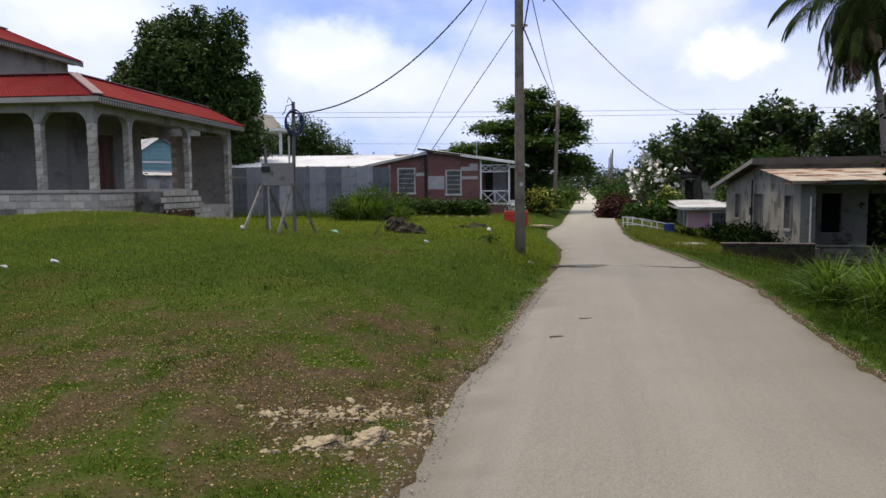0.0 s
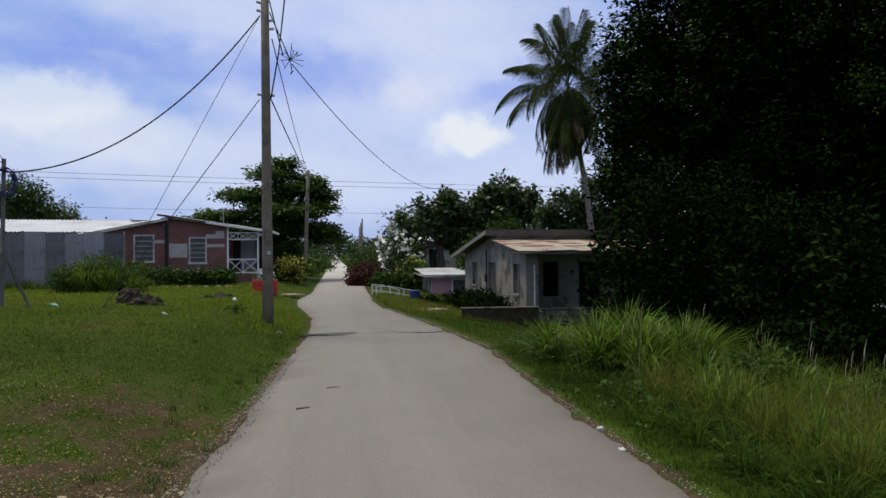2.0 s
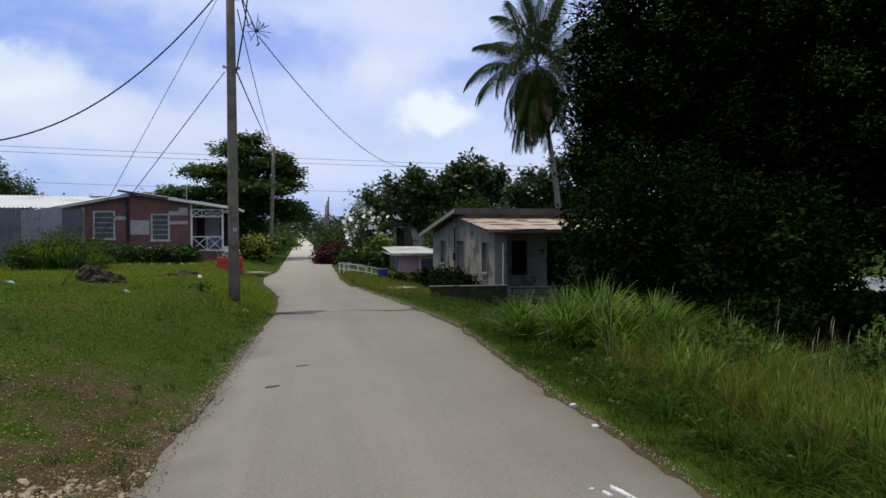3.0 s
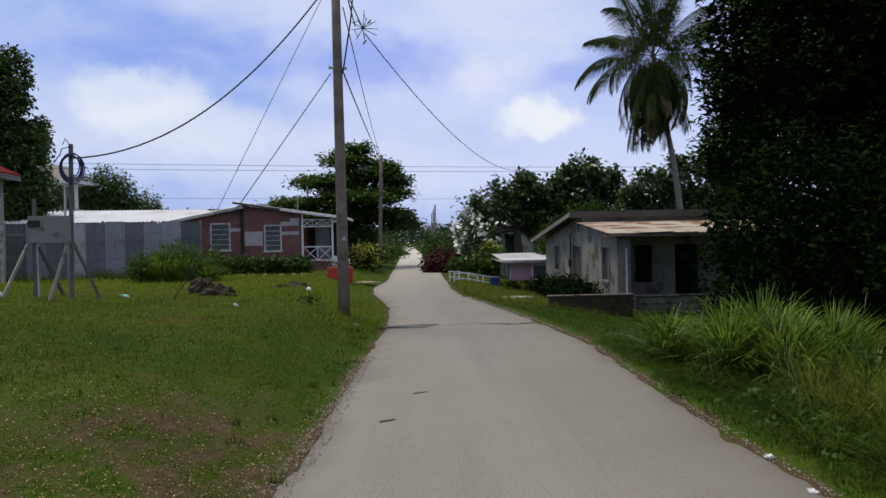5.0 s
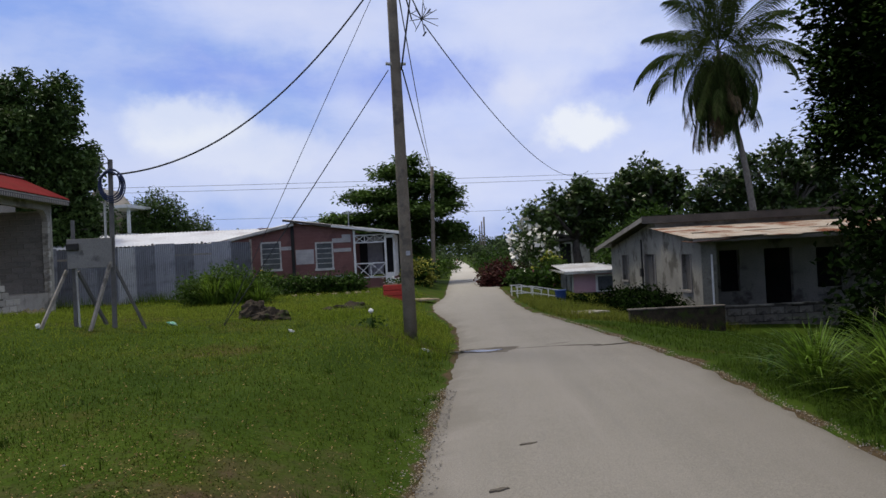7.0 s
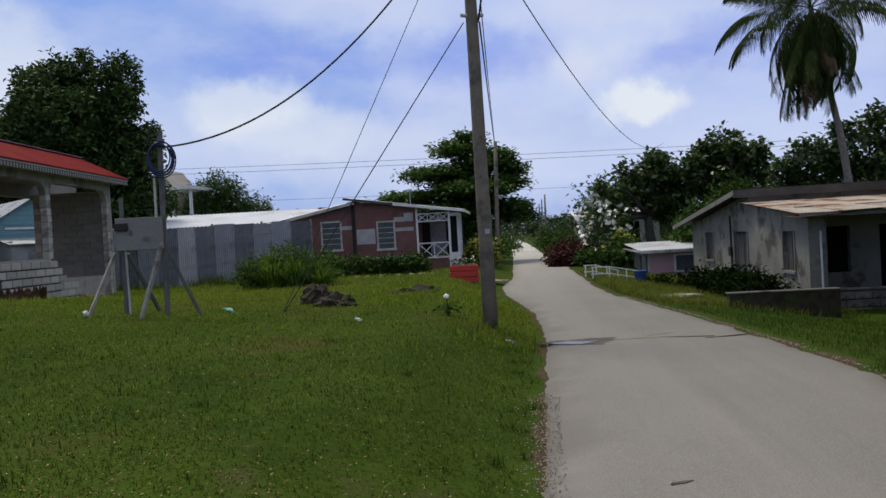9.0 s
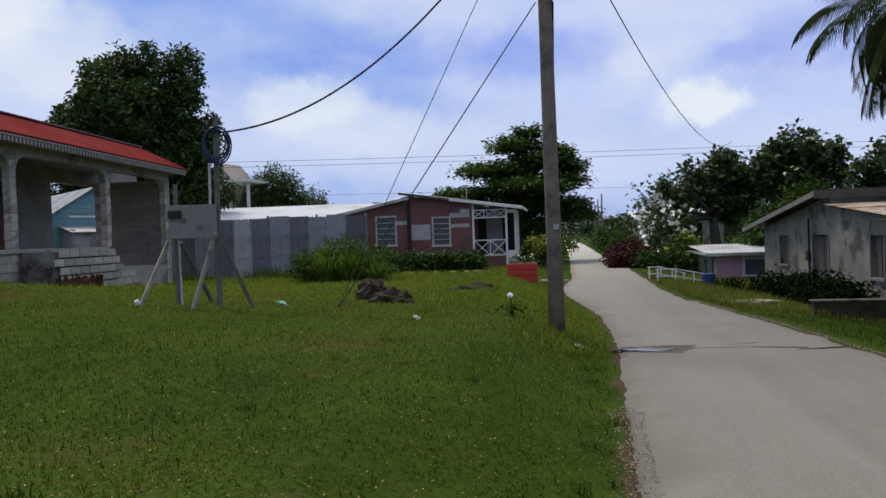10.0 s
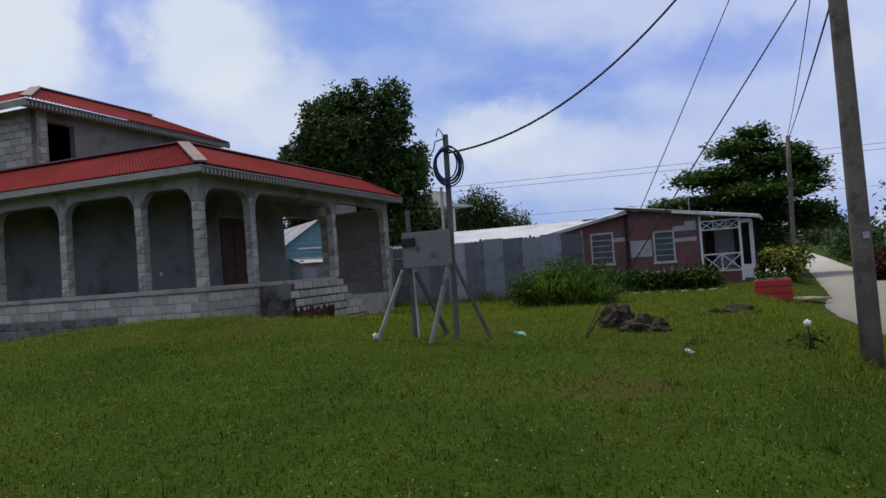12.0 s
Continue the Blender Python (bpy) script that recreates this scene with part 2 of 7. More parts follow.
M = {
    "patch": mat("dark_patch", (0.075, 0.064, 0.05), (0.13, 0.112, 0.09), 3, 0.9, 0.5, 60),
    "grit": mat("grey_grit", (0.20, 0.182, 0.16), (0.30, 0.275, 0.24), 9, 0.95, 0.3, 60, island=0.35, spec=0.1),
    "soil": mat("pale_soil", (0.30, 0.24, 0.17), (0.20, 0.155, 0.105), 2, 0.95, 0.6, 60),
    "lime": mat("limestone", (0.40, 0.33, 0.22), (0.27, 0.22, 0.15), 6, 0.95, 0.8, 40, spec=0.1, stain=(0.12, 0.10, 0.07), stain_scale=4),
    "rock": mat("mossy_rock", (0.075, 0.058, 0.042), (0.035, 0.03, 0.022), 5, 0.95, 0.9, 30, spec=0.1, stain=(0.05, 0.065, 0.02), stain_scale=4),
    "block": mat("concrete_block", (0.42, 0.385, 0.32), (0.52, 0.475, 0.40), 2, 0.95, 0.6, 50, vary=0.22, spec=0.1, stain=(0.17, 0.148, 0.115), stain_scale=1.6, stain_lo=0.55),
    "mortar": mat("mortar", (0.33, 0.305, 0.255), (0.41, 0.38, 0.32), 3, 0.95, 0.5, 60, spec=0.1, stain=(0.16, 0.14, 0.115), stain_scale=1.2, stain_lo=0.56),
    "render": mat("raw_plaster", (0.205, 0.188, 0.160), (0.28, 0.256, 0.22), 0.9, 0.92, 0.3, 35, vary=0.12, spec=0.1, stain=(0.14, 0.128, 0.11), stain_scale=0.6),
    "beam": mat("cast_concrete", (0.33, 0.30, 0.255), (0.42, 0.385, 0.33), 1.5, 0.92, 0.3, 40, spec=0.1, stain=(0.20, 0.18, 0.15), stain_scale=1.1, stain_lo=0.55),
    "redroof": mat("red_metal_sheet", (0.185, 0.020, 0.021), (0.235, 0.031, 0.030), 0.8, 0.75, 0.1, 30, spec=0.03, stain=(0.20, 0.032, 0.028), stain_scale=0.9),
    "flash": mat("ridge_flashing", (0.19, 0.11, 0.115), (0.24, 0.15, 0.155), 1.5, 0.6, 0.1, 30),
    "fretwork": mat("cream_fretwork", (0.40, 0.365, 0.315), (0.30, 0.27, 0.23), 3, 0.8, 0.2, 40),
    "door": mat("brown_door", (0.13, 0.055, 0.03), (0.09, 0.035, 0.02), 3, 0.6, 0.2, 40),
    # near-black: paints the darkness of unlit rooms; dark fittings use it too
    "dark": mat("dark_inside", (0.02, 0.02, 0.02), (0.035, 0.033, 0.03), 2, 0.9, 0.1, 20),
    "wood": mat("weathered_timber", (0.36, 0.325, 0.275), (0.24, 0.215, 0.18), 5, 0.9, 0.5, 60, stain=(0.13, 0.115, 0.095), stain_scale=3),
    "post": mat("dark_post", (0.10, 0.095, 0.09), (0.15, 0.14, 0.13), 5, 0.8, 0.4, 60),
    "pole": mat("utility_pole_timber", (0.215, 0.182, 0.14), (0.15, 0.125, 0.095), 3, 0.9, 0.6, 50, stain=(0.09, 0.08, 0.068), stain_scale=2.0),
    "board": mat("grey_plywood", (0.24, 0.23, 0.21), (0.18, 0.17, 0.16), 2.5, 0.9, 0.3, 40, stain=(0.10, 0.095, 0.09), stain_scale=3, stain_lo=0.6),
    "cable": mat("black_cable", (0.02, 0.02, 0.024), (0.035, 0.035, 0.04), 5, 0.5, 0.05, 30),
    "bluecable": mat("dark_blue_conduit", (0.02, 0.03, 0.07), (0.03, 0.04, 0.09), 5, 0.45, 0.05, 30),
    "metal": mat("galvanised", (0.42, 0.43, 0.45), (0.32, 0.33, 0.35), 4, 0.45, 0.1, 40, metal=0.6),
    "brick": mat("brick_red_boards", (0.185, 0.086, 0.078), (0.225, 0.110, 0.098), 1.2, 0.85, 0.5, 30, stain=(0.15, 0.075, 0.07), stain_scale=1.5, lines=("Z", 2.2, 2.5)),
    "pale": mat("bare_grey_boards", (0.48, 0.46, 0.45), (0.38, 0.36, 0.36), 3, 0.85, 0.4, 40, lines=("Z", 2.2, 2.0)),
    "white": mat("white_paint", (0.76, 0.75, 0.73), (0.66, 0.65, 0.63), 2, 0.6, 0.15, 40),
    "oldwhite": mat("weathered_white", (0.55, 0.54, 0.51), (0.42, 0.41, 0.385), 1.5, 0.8, 0.25, 40, stain=(0.27, 0.255, 0.23), stain_scale=1.2),
    "greywall": mat("grey_washed_wall", (0.205, 0.195, 0.165), (0.285, 0.272, 0.235), 0.9, 0.9, 0.3, 30, spec=0.1, stain=(0.105, 0.097, 0.08), stain_scale=1.3, stain_lo=0.51),
    "galv": mat("galvanised_sheet", (0.50, 0.51, 0.53), (0.62, 0.63, 0.65), 0.7, 0.45, 0.15, 25, metal=0.25, stain=(0.42, 0.40, 0.39), stain_scale=0.5),
    "whiteroof": mat("white_metal_roof", (0.66, 0.66, 0.66), (0.75, 0.75, 0.75), 0.6, 0.5, 0.1, 20, stain=(0.55, 0.53, 0.52), stain_scale=0.4),
    "fence": mat("weathered_zinc", (0.27, 0.278, 0.31), (0.35, 0.358, 0.395), 1.1, 0.6, 0.2, 30, metal=0.2, vary=0.2, stain=(0.19, 0.195, 0.22), stain_scale=0.9),
    "rust": mat("rusty_sheet", (0.44, 0.39, 0.33), (0.33, 0.25, 0.18), 0.9, 0.75, 0.3, 30, spec=0.1, stain=(0.17, 0.06, 0.03), stain_scale=0.9, stain_lo=0.49),
    "darkroof": mat("dark_roof_edge", (0.075, 0.07, 0.065), (0.12, 0.11, 0.10), 1.5, 0.85, 0.3, 30),
    "fascia": mat("grey_fascia", (0.24, 0.225, 0.205), (0.17, 0.155, 0.14), 1.5, 0.85, 0.3, 30),
    "red": mat("red_painted_block", (0.50, 0.05, 0.035), (0.42, 0.04, 0.03), 2, 0.6, 0.2, 30),
    "pink": mat("pink_wall", (0.58, 0.36, 0.39), (0.52, 0.31, 0.34), 1.2, 0.85, 0.2, 30),
    "bluewall": mat("turquoise_boards", (0.15, 0.30, 0.34), (0.19, 0.35, 0.385), 1.5, 0.8, 0.4, 30, lines=("Z", 2.2, 2.0)),
    "cream": mat("cream_wall", (0.42, 0.38, 0.32), (0.36, 0.32, 0.27), 0.5, 0.9, 0.2, 20),
    "blue": mat("blue_plastic", (0.02, 0.05, 0.18), (0.025, 0.065, 0.22), 3, 0.5, 0.05, 30),
    "glass": mat("dusty_louvre_glass", (0.10, 0.11, 0.12), (0.15, 0.16, 0.17), 2, 0.15, 0.0, 20, spec=0.6),
    "curtain": mat("net_curtain", (0.45, 0.44, 0.44), (0.34, 0.33, 0.34), 6, 0.9, 0.3, 60),
    "water": mat("puddle_water", (0.05, 0.042, 0.032), (0.065, 0.055, 0.042), 2, 0.14, 0.0, 20, spec=0.4),
    # near-black green: the shade inside and under the crown is put into the colour
    "leaf_big": mat("shaded_leaf", (0.007, 0.015, 0.003), (0.011, 0.023, 0.004), 1.5, 0.9, 0.0, 12, island=0.4, spec=0.02, trans=0.03),
    # paler copy of the same leaf, for clumps that catch the light
    "leaf_sunlit": mat("sunlit_clump_leaf", (0.034, 0.074, 0.014), (0.064, 0.112, 0.020), 1.0, 0.6, 0.0, 12, island=0.45, spec=0.08, trans=0.15),
    "leaf_round": mat("dark_round_tree_leaf", (0.042, 0.078, 0.019), (0.068, 0.112, 0.027), 1.2, 0.55, 0.0, 12, island=0.55, spec=0.18, trans=0.15),
    "leaf_almond": mat("almond_tree_leaf", (0.056, 0.108, 0.021), (0.086, 0.148, 0.031), 1.0, 0.55, 0.0, 12, island=0.5, spec=0.18, trans=0.25),
    "leaf_bread": mat("broad_glossy_leaf", (0.042, 0.075, 0.018), (0.072, 0.116, 0.030), 1.0, 0.35, 0.0, 12, island=0.7, spec=0.45, trans=0.2),
    "leaf_bush": mat("bush_leaf", (0.05, 0.095, 0.014), (0.075, 0.13, 0.02), 1.0, 0.6, 0.0, 12, island=0.45, spec=0.12, trans=0.3),
    "leaf_hedge": mat("hedge_leaf", (0.026, 0.058, 0.008), (0.044, 0.09, 0.011), 1.5, 0.6, 0.0, 12, island=0.6, spec=0.12, trans=0.22),
    "leaf_yellow": mat("variegated_leaf", (0.45, 0.42, 0.08), (0.30, 0.32, 0.06), 3, 0.6, 0.0, 12, island=0.4, spec=0.1, trans=0.25),
    "leaf_crimson": mat("crimson_leaf", (0.065, 0.014, 0.016), (0.04, 0.02, 0.012), 3, 0.6, 0.0, 12, island=0.5, spec=0.1, trans=0.2),
    # greyer, bluer green: the haze of distance is put into the leaf colour
    "leaf_far": mat("hazed_foliage", (0.055, 0.085, 0.035), (0.075, 0.11, 0.045), 0.3, 0.8, 0.0, 6, island=0.35, spec=0.08, trans=0.2),
    "frond": mat("palm_leaflet", (0.034, 0.056, 0.012), (0.055, 0.074, 0.020), 1.0, 0.7, 0.0, 12, island=0.45, spec=0.05, trans=0.15),
    "deadfrond": mat("dry_palm_fibre", (0.12, 0.085, 0.04), (0.07, 0.05, 0.025), 2, 0.85, 0.0, 12, island=0.3),
    "bark": mat("grey_bark", (0.12, 0.105, 0.085), (0.07, 0.06, 0.05), 4, 0.95, 0.7, 40),
    "palmbark": mat("palm_bark", (0.22, 0.195, 0.165), (0.15, 0.13, 0.11), 6, 0.95, 0.5, 40),
    "blade": mat("lawn_blade", (0.038, 0.068, 0.006), (0.068, 0.100, 0.010), 0.5, 0.75, 0.0, 8, island=0.65, spec=0.06, trans=0.42, stain=(0.10, 0.098, 0.018), stain_scale=0.8, stain_lo=0.57),
    "tall": mat("tall_grass_blade", (0.065, 0.13, 0.013), (0.145, 0.225, 0.03), 0.8, 0.45, 0.0, 8, island=0.75, spec=0.22, trans=0.4),
    "verge": mat("verge_grass_blade", (0.036, 0.072, 0.007), (0.062, 0.100, 0.011), 0.8, 0.7, 0.0, 8, island=0.6, spec=0.08, trans=0.4),
    "verge_dry": mat("sunny_verge_blade", (0.100, 0.130, 0.016), (0.155, 0.165, 0.030), 0.7, 0.7, 0.0, 8, island=0.5, spec=0.08, trans=0.45),
    "blade_dry": mat("dry_lawn_blade", (0.135, 0.190, 0.018), (0.19, 0.228, 0.030), 0.5, 0.75, 0.0, 8, island=0.5, spec=0.06, trans=0.45, stain=(0.18, 0.16, 0.035), stain_scale=0.6, stain_lo=0.58),
    "turf": mat("worn_turf_blade", (0.125, 0.105, 0.028), (0.062, 0.078, 0.012), 3, 0.8, 0.0, 8, island=0.75, spec=0.05, trans=0.3),
    "seed": mat("seed_head", (0.30, 0.26, 0.17), (0.22, 0.19, 0.12), 2, 0.8, 0.0, 12, island=0.3),
    "petal_white": mat("white_petal", (0.80, 0.78, 0.72), (0.70, 0.68, 0.62), 3, 0.6, 0.0, 12, island=0.1),
    "petal_yellow": mat("yellow_petal", (0.75, 0.55, 0.06), (0.70, 0.45, 0.04), 3, 0.6, 0.0, 12, island=0.2),
    "petal_pink": mat("pink_petal", (0.55, 0.14, 0.18), (0.60, 0.25, 0.26), 3, 0.6, 0.0, 12, island=0.2),
    "chip": mat("dry_leaf_chip", (0.36, 0.25, 0.12), (0.16, 0.10, 0.045), 9, 0.8, 0.0, 12, island=0.7, spec=0.05),
    "sooty": mat("stained_concrete", (0.09, 0.08, 0.07), (0.15, 0.135, 0.12), 2, 0.95, 0.4, 40, stain=(0.04, 0.035, 0.03), stain_scale=2),
    "moldy": mat("mould_stained_block", (0.12, 0.11, 0.095), (0.24, 0.225, 0.20), 3, 0.95, 0.5, 50, vary=0.3, stain=(0.05, 0.046, 0.04), stain_scale=2.5),
    "rusted": mat("rusted_iron", (0.075, 0.035, 0.02), (0.035, 0.02, 0.014), 6, 0.9, 0.6, 40, stain=(0.14, 0.06, 0.03), stain_scale=5),
    "fence_dark": mat("dark_weathered_zinc", (0.15, 0.157, 0.18), (0.21, 0.218, 0.245), 1.1, 0.65, 0.2, 30, metal=0.2, vary=0.25, stain=(0.11, 0.11, 0.125), stain_scale=0.9),
    "fence_pale": mat("pale_weathered_zinc", (0.40, 0.405, 0.42), (0.48, 0.485, 0.50), 1.1, 0.55, 0.2, 30, metal=0.2, vary=0.15, stain=(0.28, 0.28, 0.29), stain_scale=0.9),
    "litter": mat("white_litter", (0.75, 0.75, 0.74), (0.62, 0.62, 0.60), 5, 0.6, 0.1, 30),
    "green_litter": mat("green_plastic_litter", (0.10, 0.45, 0.25), (0.5, 0.62, 0.55), 12, 0.5, 0.1, 30),
}


# ---- mesh helpers ----
def part(name, bm, material, parent=None, label="", smooth=False):
    """One bmesh as one mesh object, under a thing or a part."""
    me = bpy.data.meshes.new(name)
    bm.to_mesh(me)
    bm.free()
    me.materials.append(material)
    if smooth:
        for p in me.polygons:
            p.use_smooth = True
    ob = new(name, me)
    ob.parent = parent
    if label:
        tagged(ob, label)
    return ob


def raw(name, verts, faces, material, parent=None, label="", smooth=False):
    me = bpy.data.meshes.new(name)
    me.from_pydata(verts, [], faces)
    me.materials.append(material)
    if smooth:
        me.polygons.foreach_set("use_smooth", [True] * len(me.polygons))
    ob = new(name, me)
    ob.parent = parent
    if label:
        tagged(ob, label)
    return ob


def thing(name, at, rz, label, category, group="", kind=""):
    ob = new(name)
    ob.empty_display_size = 0.2
    ob.matrix_world = pose(*at, 0, 0, rz)
    return tagged(ob, label, category, group, kind)


def box(bm, x0, x1, y0, y1, z0, z1, bevel=0.0):
    m = Matrix.LocRotScale(((x0 + x1) / 2, (y0 + y1) / 2, (z0 + z1) / 2), None, (abs(x1 - x0), abs(y1 - y0), abs(z1 - z0)))
    r = bmesh.ops.create_cube(bm, size=1, matrix=m)
    if bevel:
        edges = list({e for v in r["verts"] for e in v.link_edges})
        bmesh.ops.bevel(bm, geom=edges, offset=bevel, segments=1, affect="EDGES")
    return bm


def boxes(*rows, bevel=0.0):
    bm = bmesh.new()
    for r in rows:
        box(bm, *r, bevel=bevel)
    return bm


def bar(bm, a, b, w, d=None, sides=4):
    """A straight bar from a to b; four-sided w by d, or round of radius w."""
    a, b = Vector(a), Vector(b)
    d = d or w
    q = (b - a).to_track_quat("Z", "Y")
    ring = [(w / 2, d / 2), (-w / 2, d / 2), (-w / 2, -d / 2), (w / 2, -d / 2)] if sides == 4 else [(w * math.cos(2 * math.pi * i / sides), w * math.sin(2 * math.pi * i / sides)) for i in range(sides)]
    lo = [bm.verts.new(a + q @ Vector((*p, 0))) for p in ring]
    hi = [bm.verts.new(b + q @ Vector((*p, 0))) for p in ring]
    n = len(ring)
    for i in range(n):
        bm.faces.new((lo[i], lo[(i + 1) % n], hi[(i + 1) % n], hi[i]))
    bm.faces.new(lo[::-1])
    bm.faces.new(hi)
    return bm


def tube(bm, pts, radii, sides=8):
    """A tapered tube along points."""
    pts = [Vector(p) for p in pts]
    rings = []
    for i, p in enumerate(pts):
        d = (pts[min(i + 1, len(pts) - 1)] - pts[max(i - 1, 0)]).normalized()
        side = d.cross(Vector((0.31, 0.95, 0.05)))
        side = side.normalized() if side.length > 1e-4 else Vector((1, 0, 0))
        other = d.cross(side).normalized()
        r = radii[i] if isinstance(radii, (list, tuple)) else radii
        rings.append([bm.verts.new(p + (side * math.cos(k * 2 * math.pi / sides) + other * math.sin(k * 2 * math.pi / sides)) * r) for k in range(sides)])
    for a, b in zip(rings, rings[1:]):
        for k in range(sides):
            bm.faces.new((a[k], a[(k + 1) % sides], b[(k + 1) % sides], b[k]))
    bm.faces.new(rings[0][::-1])
    bm.faces.new(rings[-1])
    return bm


def wall(x0, x1, z0, z1, th, openings=(), top=None, breaks=()):
    """A wall along local x, from y 0 back to th, with rectangular openings (xa, xb, za, zb); top(x) may slant its upper edge."""
    bm = bmesh.new()
    xs = sorted({x0, x1, *breaks, *(o[0] for o in openings), *(o[1] for o in openings)})
    zs = sorted({z0, z1, *(o[2] for o in openings), *(o[3] for o in openings)})
    solid = [[not any(o[0] <= (a + b) / 2 <= o[1] and o[2] <= (c + d) / 2 <= o[3] for o in openings) for c, d in zip(zs, zs[1:])] for a, b in zip(xs, xs[1:])]
    verts = {}

    def v(i, j, y):
        if (i, j, y) not in verts:
            z = top(xs[i]) if top and zs[j] == z1 else zs[j]
            verts[i, j, y] = bm.verts.new((xs[i], y, z))
        return verts[i, j, y]

    nx, nz = len(solid), len(solid[0])
    for i in range(nx):
        for j in range(nz):
            if not solid[i][j]:
                continue
            bm.faces.new((v(i, j, 0), v(i + 1, j, 0), v(i + 1, j + 1, 0), v(i, j + 1, 0)))
            bm.faces.new((v(i, j, th), v(i, j + 1, th), v(i + 1, j + 1, th), v(i + 1, j, th)))
            if i == 0 or not solid[i - 1][j]:
                bm.faces.new((v(i, j, 0), v(i, j + 1, 0), v(i, j + 1, th), v(i, j, th)))
            if i == nx - 1 or not solid[i + 1][j]:
                bm.faces.new((v(i + 1, j, 0), v(i + 1, j, th), v(i + 1, j + 1, th), v(i + 1, j + 1, 0)))
            if j == 0 or not solid[i][j - 1]:
                bm.faces.new((v(i, j, 0), v(i, j, th), v(i + 1, j, th), v(i + 1, j, 0)))
            if j == nz - 1 or not solid[i][j + 1]:
                bm.faces.new((v(i, j + 1, 0), v(i + 1, j + 1, 0), v(i + 1, j + 1, th), v(i, j + 1, th)))
    return bm


def turned(bm, m):
    bm.transform(m)
    return bm


def corrugated(p00, p10, p11, p01, pitch=0.09, depth=0.018, thick=0.006):
    """A corrugated sheet over four corners; the ribs run from the p00-p10 edge to the p01-p11 edge."""
    p00, p10, p11, p01 = (Vector(p) for p in (p00, p10, p11, p01))
    n = (p10 - p00).cross(p01 - p00).normalized()
    if n.z < 0:
        n = -n
    steps = max(2, int(((p10 - p00).length + (p11 - p01).length) / 2 / pitch * 4))
    vs, fs = [], []
    for i in range(steps + 1):
        f = i / steps
        h = n * depth * math.sin(i * math.pi / 2)
        a, b = p00.lerp(p10, f), p01.lerp(p11, f)
        vs += [a + h, b + h, a + h - n * thick, b + h - n * thick]
        if i:
            k = 4 * i
            fs += [(k - 4, k, k + 1, k - 3), (k - 2, k - 1, k + 3, k + 2), (k - 4, k - 2, k + 2, k), (k - 3, k + 1, k + 3, k - 1)]
    return [tuple(v) for v in vs], fs


rng = np.random.default_rng(7)


def leaf_mesh(name, centres, size, material, parent=None, label="", aspect=0.5, up=0.4, droop=0.25, kind=""):
    """Many small folded leaves, one at each centre."""
    n = len(centres)
    nrm = rng.normal(size=(n, 3))
    nrm[:, 2] = np.abs(nrm[:, 2]) + up
    nrm /= np.linalg.norm(nrm, axis=1)[:, None]
    d = rng.normal(size=(n, 3))
    d[:, 2] -= droop
    d -= nrm * (d * nrm).sum(1)[:, None]
    d /= np.linalg.norm(d, axis=1)[:, None] + 1e-9
    s = np.cross(nrm, d)
    L = (size * rng.uniform(0.6, 1.3, n))[:, None]
    W = L * aspect
    fold = nrm * L * 0.12
    v = np.stack([centres, centres + d * L * 0.5 + s * W * 0.5 + fold, centres + d * L, centres + d * L * 0.5 - s * W * 0.5 + fold], 1).reshape(-1, 3)
    return quads(name, v, material, parent, label)


def quads(name, v, material, parent=None, label=""):
    """A mesh of loose quads out of an (n * 4, 3) array."""
    n = len(v) // 4
    me = bpy.data.meshes.new(name)
    me.vertices.add(n * 4)
    me.vertices.foreach_set("co", np.ascontiguousarray(v, dtype=np.float32).ravel())
    me.loops.add(n * 4)
    me.loops.foreach_set("vertex_index", np.arange(n * 4, dtype=np.int32))
    me.polygons.add(n)
    me.polygons.foreach_set("loop_start", np.arange(0, n * 4, 4, dtype=np.int32))
    me.update(calc_edges=True)
    me.materials.append(material)
    ob = new(name, me)
    ob.parent = parent
    if label:
        tagged(ob, label)
    return ob


def blades(name, bases, height, width, lean, material, parent=None, segments=2):
    """Grass blades: bent tapering ribbons standing on their bases."""
    n = len(bases)
    a = rng.uniform(0, 2 * np.pi, n)
    d = np.stack([np.cos(a), np.sin(a), np.zeros(n)], 1)
    s = np.stack([-np.sin(a), np.cos(a), np.zeros(n)], 1)
    h = (np.asarray(height) * rng.uniform(0.55, 1.2, n))[:, None]
    w = (np.asarray(width) * rng.uniform(0.7, 1.3, n))[:, None]
    k = (lean * rng.uniform(0.2, 1.3, n))[:, None]
    up = np.array([[0, 0, 1.0]])
    rows = []
    for i in range(segments + 1):
        f = i / segments
        c = bases + up * h * (f - 0.35 * k * f * f) + d * h * k * f * f
        ww = w * (1 - 0.92 * f) * 0.5
        rows.append((c - s * ww, c + s * ww))
    v = np.concatenate([np.stack([rows[i][0], rows[i][1], rows[i + 1][1], rows[i + 1][0]], 1) for i in range(segments)], 0).reshape(-1, 3)
    return quads(name, v, material, parent)


def foliage_points(lobes, n, cluster=10, spread=0.3, shell=0.45):
    """Points for leaves in clumps through the outer part of ball-like lobes (x, y, z, rx, ry, rz)."""
    vol = np.array([l[3] * l[4] + l[4] * l[5] + l[3] * l[5] for l in lobes])
    pick = rng.choice(len(lobes), size=max(1, n // cluster), p=vol / vol.sum())
    L = np.array(lobes)[pick]
    d = rng.normal(size=(len(pick), 3))
    d /= np.linalg.norm(d, axis=1)[:, None]
    r = rng.uniform(shell ** 2, 1, len(pick)) ** 0.5 * rng.uniform(0.84, 1.07, len(pick))
    c = L[:, :3] + d * L[:, 3:6] * r[:, None]
    c = np.repeat(c, cluster, 0)
    return c + rng.normal(size=c.shape) * spread


